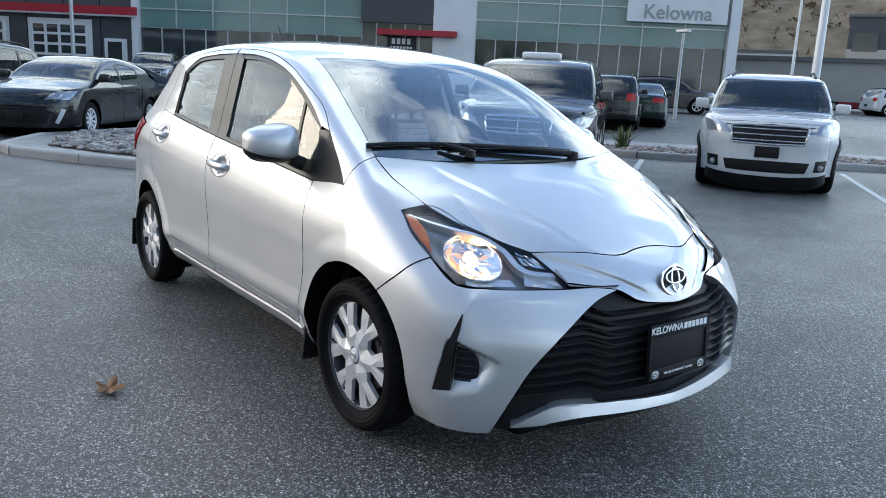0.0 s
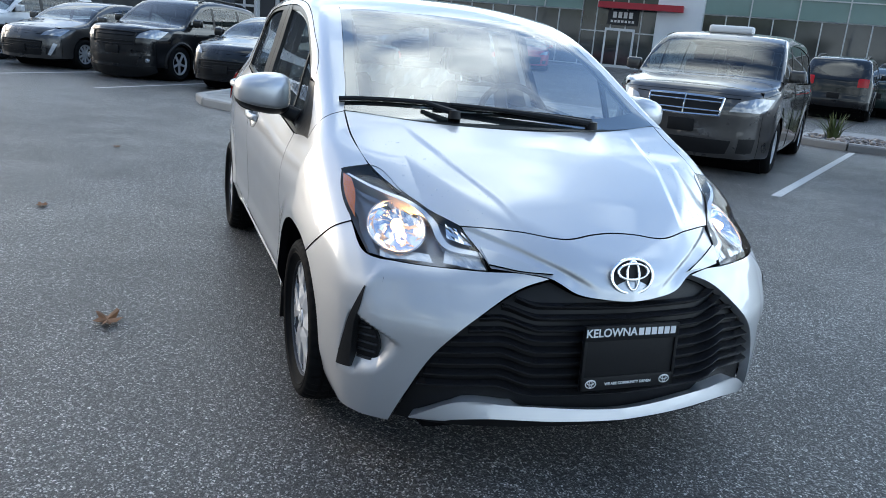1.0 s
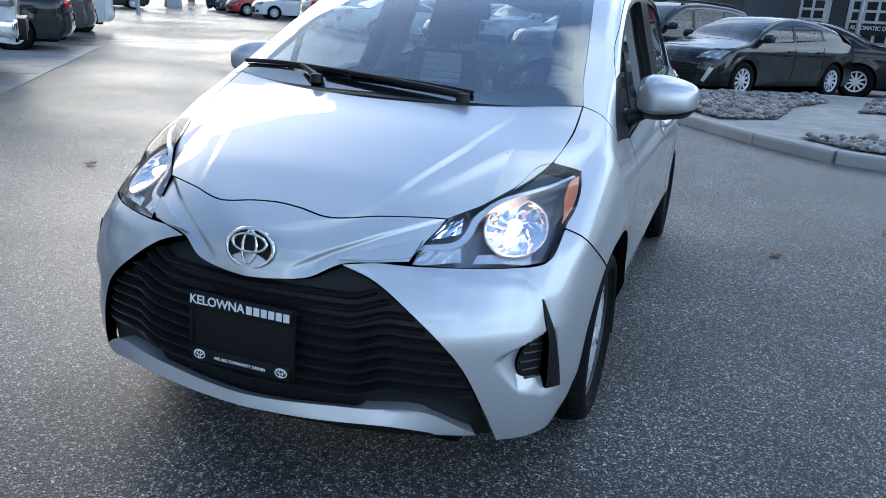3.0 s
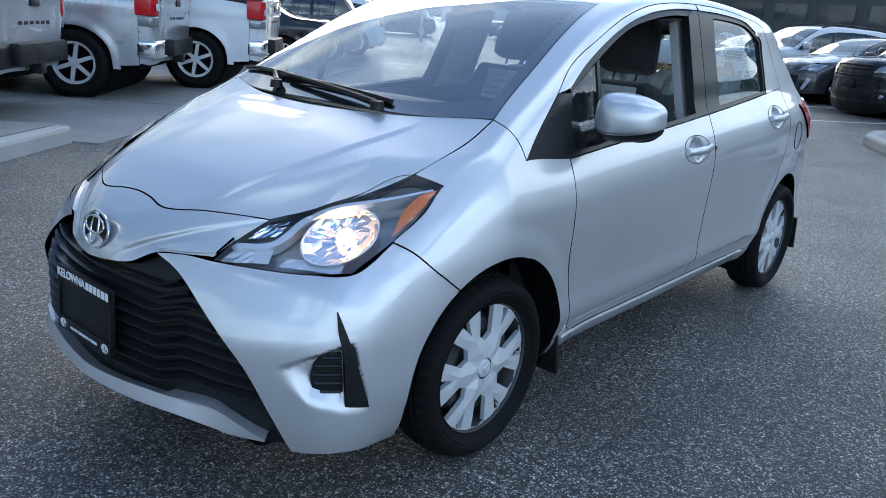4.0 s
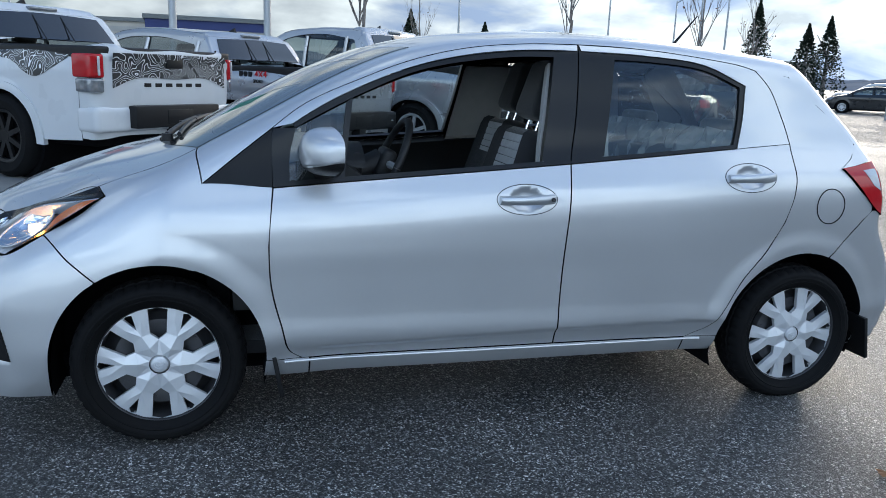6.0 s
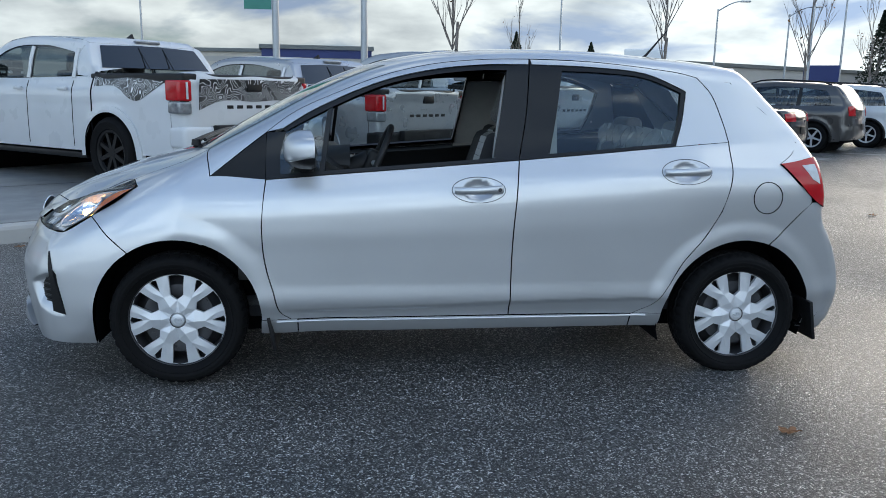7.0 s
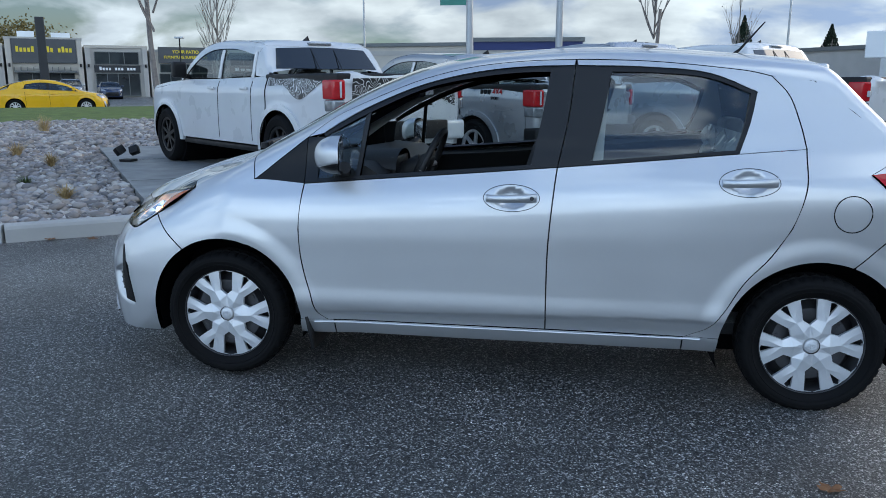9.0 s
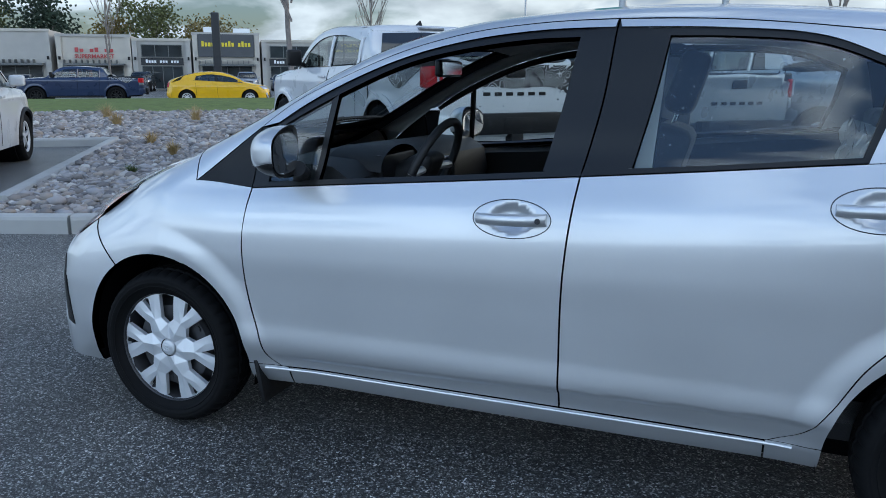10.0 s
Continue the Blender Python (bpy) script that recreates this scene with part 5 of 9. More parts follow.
def door_handle(k, cx, cz, keyed):
    bm = bmesh.new()
    n = 18
    rows = []
    for i in range(n + 1):
        t = i / n
        x = cx + .105 - .21 * t
        y0 = S((x, cz))[0][1]
        out = .010 + .026 * math.sin(math.pi * min(max((t - .02) / .96, 0), 1))**.5
        h = .0155 + .003 * t
        row = [bm.verts.new((x, k * (y0 + out + dy), cz + .006 * t + dz)) for dy, dz in ((.004, -h * .6), (.008, -h * .25), (.009, h * .2), (.004, h * .75), (-.006, h), (-.014, h * .6), (-.014, -h * .6), (-.004, -h))]
        rows.append(row)
    for a, b in zip(rows, rows[1:]):
        for j in range(8):
            bm.faces.new((a[j], a[(j + 1) % 8], b[(j + 1) % 8], b[j]))
    bm.faces.new(rows[0])
    bm.faces.new(rows[-1])
    h = part("door_handle", bm, PAINT, car, "silver pull handle over a finger cup", smooth=True)
    pts = S(*[(cx + .116 * math.cos(t), cz + .001 + .054 * math.sin(t)) for t in np.linspace(0, 2 * math.pi, 49)])
    P, _ = settle(pts, body, .0003)
    bm = bmesh.new()
    tube(bm, P * (1, k, 1), .0016, 6, cap=False)
    part("cup_edge", bm, STEEL, h, smooth=True)
    if keyed:
        bm = bmesh.new()
        y0 = S((cx - .088, cz))[0][1]
        revolve(bm, [(.0005, .0405), (.0075, .0405), (.0085, .036)], 16, "y", (cx - .086, y0 - .0, cz + .006))
        part("key_cylinder", bm, STEEL, h, smooth=True)


for k in (1, -1):
    door_mirror(k)
    door_handle(k, -.030, .853, k > 0)
    door_handle(k, -.965, .932, False)


def wiper(pivot, a, b, elbow):
    P, Nn = settle(sample(np.array([a, [(a[i] + b[i]) / 2 for i in range(3)], b]), 20), body, .013)
    bm = bmesh.new()
    tube(bm, P, .009, 6)
    tube(bm, P - Nn * .014, .004, 6)
    w = part("wiper", bm, BLACK, car, "black wiper parked on the windscreen", smooth=True)
    Q, _ = settle(sample(np.array([pivot, elbow]), 10), body, .024)
    bm = bmesh.new()
    tube(bm, Q, .013, 8, .007)
    revolve(bm, [(.0005, .03), (.02, .028), (.024, 0)], 16, "z", tuple(Q[0] - np.array((0, 0, .02))))
    part("wiper_arm", bm, BLACK, w, smooth=True)


wiper((1.235, .28, 1.0), (1.19, .30, 1.01), (1.148, -.33, 1.04), (1.155, -.27, 1.036))
wiper((1.21, -.27, 1.02), (1.155, -.20, 1.035), (1.055, -.655, 1.03), (1.135, -.37, 1.04))
bm = bmesh.new()
tube(bm, [(-1.02, 0, 1.452), (-1.045, 0, 1.475), (-1.15, 0, 1.60)], .010, 10, .003)
part("roof_aerial", bm, BLACK, car, "short black roof aerial", smooth=True)


# ---- cabin ----
SEATGREY = mat("pale_grey_fabric", (0.42, 0.43, 0.44), 0.9, bump=0.002, bump_scale=400, noise_scale=30, noise_amt=0.12, sheen=0.3)
PLASTIC_SHEET = mat("clear_plastic_sheet", (0.62, 0.64, 0.66), 0.14, coat=1.0, noise_scale=9, noise_amt=0.18)


def front_seat(cx, cy, name="front_seat"):
    m = pose(cx, cy, 0)
    bm = bmesh.new()
    box(bm, -.05, .46, -.24, .24, .42, .58, .06, 3)
    bmesh.ops.transform(bm, matrix=m, verts=bm.verts)
    seat = part(name, bm, FABRIC, car, "black cloth front seat with ribbed grey insert", smooth=True)
    lean = m @ Matrix.Translation((-.02, 0, .55)) @ Matrix.Rotation(radians(-17), 4, "Y")
    bm = bmesh.new()
    box(bm, -.14, .02, -.235, .235, -.02, .56, .06, 3)
    for v in bm.verts:
        if v.co.z > .2:
            v.co.y *= 1 - .28 * ((v.co.z - .2) / .36)**2
        if abs(v.co.y) > .15 and v.co.x > -.05:
            v.co.x += .035
    bmesh.ops.transform(bm, matrix=lean, verts=bm.verts)
    part("backrest", bm, FABRIC, seat, smooth=True)
    for i in range(15):
        bm = bmesh.new()
        box(bm, .018, .030, -.125 + .02 * (i / 14)**2, .125 - .02 * (i / 14)**2, .03 + .033 * i, .062 + .033 * i, .006, 2)
        bmesh.ops.transform(bm, matrix=lean, verts=bm.verts)
        part("grey_rib", bm, SEATGREY, seat, "ribbed pale grey cloth insert", smooth=True)
    bm = bmesh.new()
    box(bm, -.095, .02, -.135, .135, .60, .85, .05, 4)
    for v in bm.verts:
        v.co.y *= 1 - .25 * ((v.co.z - .60) / .25)
    bmesh.ops.transform(bm, matrix=lean, verts=bm.verts)
    part("headrest", bm, FABRIC, seat, smooth=True)
    for y in (-.055, .055):
        bm = bmesh.new()
        tube(bm, [(-.04, y, .52), (-.04, y, .64)], .006, 8)
        bmesh.ops.transform(bm, matrix=lean, verts=bm.verts)
        part("headrest_post", bm, CHROME, seat, smooth=True)


def cabin():
    front_seat(.02, .36)
    front_seat(-.14, -.36)
    bm = bmesh.new()
    box(bm, -1.0, -.45, -.60, .60, .42, .60, .06, 3)
    bench = part("rear_bench", bm, GREYFAB, car, "grey cloth rear bench", smooth=True)
    bm = bmesh.new()
    box(bm, -1.16, -.98, -.60, .60, .55, 1.0, .06, 3)
    part("backrest", bm, GREYFAB, bench, smooth=True)
    for y in (-.38, .38):
        bm = bmesh.new()
        box(bm, -1.15, -1.05, y - .13, y + .13, .98, 1.14, .04, 3)
        part("headrest", bm, GREYFAB, bench, smooth=True)
    # crumpled protective sheet thrown over the bench
    rng = np.random.default_rng(5)
    gx, gy = np.meshgrid(np.linspace(0, 1, 34), np.linspace(-.58, .58, 40), indexing="ij")
    px = np.where(gx < .55, -.47 - .55 * gx / .55, -1.02 - .06 * (gx - .55) / .45)
    pz = np.where(gx < .55, .62, .62 + .46 * (gx - .55) / .45)
    w = sum(np.abs(np.sin(gx * a + gy * b + c)) * d for a, b, c, d in zip(rng.uniform(6, 22, 7), rng.uniform(-26, 26, 7), rng.uniform(0, 6, 7), rng.uniform(.006, .022, 7)))
    v = np.stack([px + np.where(gx > .5, w, 0), gy, pz + np.where(gx < .6, w, w * .3)], -1).reshape(-1, 3)
    f = [(i * 40 + j, i * 40 + j + 1, i * 40 + j + 41, i * 40 + j + 40) for i in range(33) for j in range(39)]
    obj("plastic_seat_cover", v, f, PLASTIC_SHEET, bench, "crumpled clear plastic sheet", smooth=False)
    # dashboard
    bm = bmesh.new()
    prof = [(1.10, .93), (.95, .965), (.78, .985), (.62, .975), (.55, .93), (.53, .83), (.60, .68), (.62, .45), (1.08, .45)]
    ys = [-.69, -.5, -.25, 0, .25, .5, .69]
    rows = [[bm.verts.new((x - .07 * (y / .69)**2 * (x > .9), y, z - .012 * (y / .69)**2)) for x, z in prof] for y in ys]
    for a, b in zip(rows, rows[1:]):
        for i in range(len(prof) - 1):
            bm.faces.new((a[i], a[i + 1], b[i + 1], b[i]))
    bm.faces.new(rows[0])
    bm.faces.new(rows[-1])
    dash = part("dashboard", bm, DASH, car, "dark grey moulded dashboard", smooth=True)
    bm = bmesh.new()
    n = 14
    r0 = [bm.verts.new((.52, .36 + .175 * math.cos(math.pi * i / n), .93 + .085 * math.sin(math.pi * i / n))) for i in range(n + 1)]
    r1 = [bm.verts.new((.74, .36 + .16 * math.cos(math.pi * i / n), .945 + .06 * math.sin(math.pi * i / n))) for i in range(n + 1)]
    for i in range(n):
        bm.faces.new((r0[i], r0[i + 1], r1[i + 1], r1[i]))
    part("instrument_hood", bm, DASH, dash, smooth=True)
    bm = bmesh.new()
    box(bm, .525, .56, .22, .50, .86, .985, .01)
    part("instrument_panel", bm, TRIM, dash, smooth=True)
    bm = bmesh.new()
    box(bm, .50, .56, -.13, .12, .72, .93, .012)
    part("centre_screen", bm, TRIM, dash, smooth=True)
    bm = bmesh.new()
    box(bm, .493, .503, -.125, .115, .70, .935, .004)
    part("screen_bezel", bm, CHROME, dash, "silver bezel round the centre stack", smooth=True)
    # steering wheel
    tilt = Matrix.Translation((.40, .36, .93)) @ Matrix.Rotation(radians(-24), 4, "Y")
    bm = bmesh.new()
    R = .183
    tube(bm, [tilt @ Vector((0, R * math.cos(t), R * math.sin(t))) for t in np.linspace(0, 2 * math.pi, 49)], .0155, 10, cap=False)
    wheel = part("steering_wheel", bm, DASH, car, "black three-spoke steering wheel with silver trim", smooth=True)
    bm = bmesh.new()
    box(bm, -.01, .05, -.075, .075, -.07, .055, .025, 3)
    bmesh.ops.transform(bm, matrix=tilt, verts=bm.verts)
    part("hub", bm, DASH, wheel, smooth=True)
    for a in (0, 180, 250, 290):
        bm = bmesh.new()
        t = radians(a)
        tube(bm, [tilt @ Vector((.01, .06 * math.cos(t), .05 * math.sin(t))), tilt @ Vector((0, R * math.cos(t), R * math.sin(t)))], .015, 8)
        part("spoke", bm, CAP, wheel, smooth=True)
    bm = bmesh.new()
    tube(bm, [tilt @ Vector((.03, 0, 0)), (.62, .36, .85)], .05, 12)
    part("steering_column", bm, DASH, wheel, smooth=True)
    # floor, headliner, pillars, door cards
    bm = bmesh.new()
    box(bm, -1.6, 1.05, -.68, .68, .27, .32)
    box(bm, -.25, .6, -.1, .1, .3, .55, .03)
    part("cabin_floor", bm, FABRIC, car)
    s = Skin()
    a = T((.40, -.50), (.45, 0), (.40, .50))
    b = T((-1.30, -.46), (-1.33, 0), (-1.30, .46))
    s.add(a, b, Y(RAIL), RAIL, 16, 20, off=-.035, gaps=(0, 0, 0, 0))
    s.done("headliner", HEADLINER, car)
    for k in (1, -1):
        q = (1, k, 1)
        r = Skin()
        r.add(join(GUT_A[1:], GUT_F, GUT_R) * q, join(WS_SIDE, RAIL) * q, np.array([GUT_A[1], WS_SIDE[0]]) * q, np.array([GUT_R[-1], RAIL[-1]]) * q, 60, 4, off=-.036, gaps=(0, 0, 0, 0))
        r.done("pillar_trim", HEADLINER, car)
        p = Skin()
        lo, hi = S((-.10, .98), (-.40, 1.0)), S((-.17, 1.37), (-.42, 1.37))
        p.add(lo * q, hi * q, np.array([lo[0], hi[0]]) * q, np.array([lo[1], hi[1]]) * q, 6, 12, off=-.06, gaps=(1, 1, 1, 1), depth=.03, edge_mat=0)
        p.done("centre_pillar_trim", HEADLINER, car)
        d = Skin()
        d.add(S((.80, .33), (-.181, .33)) * q, S((.80, .905), (.135, .945), (-.213, .975)) * q, S((.80, .33), (.80, .905)) * q, S((-.181, .33), (-.213, .975)) * q, 16, 8, off=-.07, gaps=(0, 1, 0, 0), depth=-.05, edge_mat=0)
        d.add(S((-.181, .33), (-.85, .35)) * q, S((-.213, .975), (-.93, 1.035), (-1.15, 1.04)) * q, S((-.181, .33), (-.213, .975)) * q, S((-.85, .35), (-1.15, 1.04)) * q, 16, 8, off=-.07, gaps=(0, 1, 0, 0), depth=-.05, edge_mat=0)
        d.done("door_card", DASH, car, "black inner door trim")
        e = Skin()
        e.add(S((-1.05, .69), (-1.50, .69)) * q, S((-1.15, 1.0), (-1.45, 1.0)) * q, S((-1.05, .69), (-1.15, 1.0)) * q, S((-1.50, .69), (-1.45, 1.0)) * q, 8, 6, off=-.06, gaps=(0, 0, 0, 0))
        e.add(S((-1.15, 1.0), (-1.45, 1.0)) * q, S((-1.06, 1.33), (-1.20, 1.32)) * q, S((-1.15, 1.0), (-1.06, 1.33)) * q, S((-1.45, 1.0), (-1.20, 1.32)) * q, 8, 8, off=-.05, gaps=(0, 0, 0, 0))
        e.done("boot_side_trim", DASH, car)
    bm = bmesh.new()
    box(bm, .46, .49, -.115, .115, 1.25, 1.315, .014, 3)
    tube(bm, [(.49, 0, 1.29), (.56, 0, 1.335)], .01, 8)
    mirror = part("interior_mirror", bm, TRIM, car, smooth=True)
    bm = bmesh.new()
    box(bm, .456, .460, -.105, .105, 1.258, 1.307, .001)
    part("mirror_glass", bm, CHROME, mirror)


cabin()


# ---- rain left on the car ----
def rain_beads(name, P, Nn, parent, seed, r0, r1):
    rng = np.random.RandomState(seed)
    ico = bmesh.new()
    bmesh.ops.create_icosphere(ico, subdivisions=1, radius=1)
    base = np.array([v.co[:] for v in ico.verts])
    tri = np.array([[v.index for v in f.verts] for f in ico.faces])
    ico.free()
    V, T_ = [], []
    for i, (p, n_) in enumerate(zip(P, Nn)):
        r = rng.uniform(r0, r1) * (1 + (rng.rand() < .1))
        b = base * r * rng.uniform(.8, 1.25, 3)
        b = b - np.outer(b @ n_, n_) * .5
        V.append(b + p)
        T_.append(tri + i * len(base))
    ob = obj(name, np.vstack(V), np.vstack(T_), DROP, parent, "scattered beads of rain water")
    ob["kind"] = "stuff"


DROP = glass_mat("water_bead", (0.93, 0.95, 0.97), 2.3)
rng_ = np.random.RandomState(11)
xy = np.stack([rng_.uniform(1.28, 1.86, 420), rng_.uniform(-.60, .60, 420)], 1)
xy = xy[np.abs(xy[:, 1]) < np.interp(xy[:, 0], [1.28, 1.45, 1.78, 1.86], [.62, .60, .42, .28])]
P_, N_ = settle(T(*xy), body, .0006)
rain_beads("rain", P_, N_, car, 12, .0012, .0030)
xz = np.stack([rng_.uniform(-.94, -.42, 240), rng_.uniform(1.05, 1.34, 240)], 1)
P_, N_ = settle(S(*xz), body, -.0115)
rain_beads("rain", P_, N_, car, 13, .0010, .0024)
for x0, x1, n_b in ((-.94, -.42, 260), (-.08, .58, 300)):
    xz = np.stack([rng_.uniform(x0, x1, n_b), rng_.uniform(1.0, 1.30, n_b)], 1)
    P_, N_ = settle(S(*xz), body, -.0115)
    rain_beads("rain", P_ * (1, -1, 1), N_ * (1, -1, 1), car, 14 + n_b, .0012, .0028)


# ---- other vehicles ----
def paint(name, c, metal=0.0, rough=0.3):
    return mat(name, c, rough, metal, 1.0, spec=0.2, noise_scale=2.0, noise_amt=0.05, rough_var=0.05)


P_WHITE = paint("white_paint", (0.62, 0.63, 0.64))
P_BLACK = paint("black_paint", (0.006, 0.0065, 0.008))
P_GREY = paint("graphite_paint", (0.075, 0.071, 0.069), 0.5)
P_SILVER = paint("grey_silver_paint", (0.42, 0.43, 0.45), 0.6)
P_RED = paint("red_paint", (0.35, 0.02, 0.03), 0.1)
P_NAVY = paint("navy_paint", (0.015, 0.03, 0.075), 0.2)
P_GREEN = paint("dark_green_paint", (0.012, 0.03, 0.028), 0.2)
P_YELLOW = paint("yellow_paint", (0.75, 0.42, 0.01))
SMOKED = mat("smoked_clear_lens", (0.22, 0.23, 0.245), 0.12, 0.4, coat=1.0, noise_scale=25, noise_amt=0.3)
C_GLASS = glass_mat("clear_cabin_glass", (0.50, 0.56, 0.56), 1.7)
V_GLASS = mat("privacy_glass", (0.012, 0.014, 0.016), 0.03, spec=0.7, coat=0.15)
HEADLENS = mat("headlamp_glass", (0.34, 0.35, 0.37), 0.10, 0.5, coat=1.0, noise_scale=18, noise_amt=0.25)


def road_wheel(name, r, w, spokes, rim_mat, inner=0.64):
    """A shared wheel: outside face towards +y."""
    bm = bmesh.new()
    rr = r * inner
    revolve(bm, [(rr, w * .36), (rr * 1.04, w * .46), (r * .86, w * .52), (r * .96, w * .42), (r, w * .30), (r, -w * .30), (r * .95, -w * .45), (rr, -w * .4)], 40)
    tyre = bm
    bm2 = bmesh.new()
    revolve(bm2, [(rr * .22, w * .33), (rr * .20, w * .37), (.001, w * .37)], 20)
    revolve(bm2, [(rr * .86, w * .30), (rr * .90, w * .40), (rr * 1.01, w * .42), (rr * 1.01, w * .2)], 40)
    for k in range(spokes):
        a = 2 * math.pi * k / spokes
        d, t = Vector((math.cos(a), 0, math.sin(a))), Vector((-math.sin(a), 0, math.cos(a)))
        q0, q1 = d * rr * .15, d * rr * .93
        vs = []
        for p, hw, y in ((q0, rr * .10, w * .36), (q1, rr * .085, w * .37)):
            for sgn in (-1, 1):
                for dy in (0, -w * .12):
                    vs.append(bm2.verts.new(p + t * hw * sgn + Vector((0, y + dy, 0))))
        a0, a1, b0, b1, c0, c1, d0, d1 = vs
        for f in ((a0, b0, d0, c0), (a0, c0, c1, a1), (b0, b1, d1, d0), (a1, c1, d1, b1)):
            bm2.faces.new(f)
    bm3 = bmesh.new()
    revolve(bm3, [(.001, w * .12), (rr * .95, w * .10), (rr * .98, w * .3)], 32)
    base = part(name, bm3, GAP, None, smooth=True)
    part("tyre", tyre, RUBBER, base, smooth=True)
    part("rim", bm2, rim_mat, base, smooth=True)
    return base


DARKRIM = mat("black_rim", (0.015, 0.015, 0.016), 0.35, 0.4)
W_CAR = road_wheel("wheel", .33, .21, 10, CAP)
W_SUV = road_wheel("wheel", .36, .22, 5, CAP)
W_TRUCK = road_wheel("wheel", .40, .26, 6, CAP)
W_BLACK = road_wheel("wheel", .415, .28, 8, DARKRIM)
WHEEL_PROTOS = (W_CAR, W_SUV, W_TRUCK, W_BLACK)


class Shell:
    """The outer surface of a parked vehicle; x forward, middle of the wheelbase at 0."""

    def __init__(s, P):
        s.P = P
        s.top = spl(P["top"])
        W, H, bz = P["W"], max(z for _, z in P["top"]), P["belt"]
        s.side = spl([(.12, W - .09), (.25, W - .03), (.42, W - .012), (bz - .28, W), (bz - .10, W - .008), (bz, W - .045), (bz + (H - bz) * .5, W - .045 - P["tumble"] * .45), (H - .06, W - .045 - P["tumble"]), (H + .1, W - .09 - P["tumble"] * 1.25)])
        s.nose = spl([(0, 0), (W * .5, .045 * P["round"]), (W * .8, .16 * P["round"]), (W, .42 * P["round"]), (W + .1, .8)])
        s.tail = spl([(0, 0), (W * .5, .03), (W * .8, .10), (W, .28), (W + .1, .6)] if not P.get("pickup") else [(0, 0), (W * .6, .015), (W * .88, .045), (W, .12), (W + .1, .5)])
        hf = P["hood_z"]
        s.face = spl([(.1, .10), (.2, .04), (.35, 0), (.55, .0), (hf - .1, .03), (hf, .09), (hf + .2, .3)])
        s.rear = spl(P["back"])

    def f(s, x, y, z):
        P = s.P
        y = np.abs(y)
        side = y - s.side(z) + .02 * np.clip((x - P["wf"]) / (P["xf"] - P["wf"]), 0, 1)**2 + .035 * np.clip((P["wr"] - x) / (P["wr"] - P["xr"]), 0, 1)**2
        for hx in (P["wf"], P["wr"]):
            r = np.hypot(x - hx, z - P["R"])
            side = side - P.get("flare", .012) * np.exp(-((r - P["R"] * 1.16) / .07)**2)
        top = (z - (s.top(x) - .055 * (y / P["W"])**2.4)) * .8
        fr = x - (P["xf"] - s.nose(y) - s.face(z))
        re = s.rear(z) + s.tail(y) - x
        v = smax(top, side, P.get("k", .06))
        v = smax(v, fr * .9, .05)
        return smax(v, re * .9, .05)

    def _c(s, o, d, hi):
        return cast_f(s.f, np.array(o, float), np.tile(np.array(d, float), (len(o), 1)), 0, hi)

    def S(s, *p):
        return s._c([(x, 1.6, z) for x, z in p], (0, -1, 0), 1.6)

    def T(s, *p):
        return s._c([(x, y, 2.4) for x, y in p], (0, 0, -1), 2.3)

    def F(s, *p):
        return s._c([(4.2, y, z) for y, z in p], (-1, 0, 0), 4.0)

    def B(s, *p):
        return s._c([(-4.4, y, z) for y, z in p], (1, 0, 0), 4.2)


def cast_f(f, o, d, lo, hi, n=110):
    t = np.linspace(lo, hi, n)
    P = o[:, None, :] + d[:, None, :] * t[None, :, None]
    v = f(P[..., 0], P[..., 1], P[..., 2]) < 0
    i = np.argmax(v, 1)
    i = np.where(v.any(1), i, n - 1)
    a, b = t[np.maximum(i - 1, 0)], t[i]
    for _ in range(16):
        m = (a + b) / 2
        Q = o + d * m[:, None]
        ins = f(Q[:, 0], Q[:, 1], Q[:, 2]) < 0
        b = np.where(ins, m, b)
        a = np.where(ins, a, m)
    return o + d * ((a + b) / 2)[:, None]


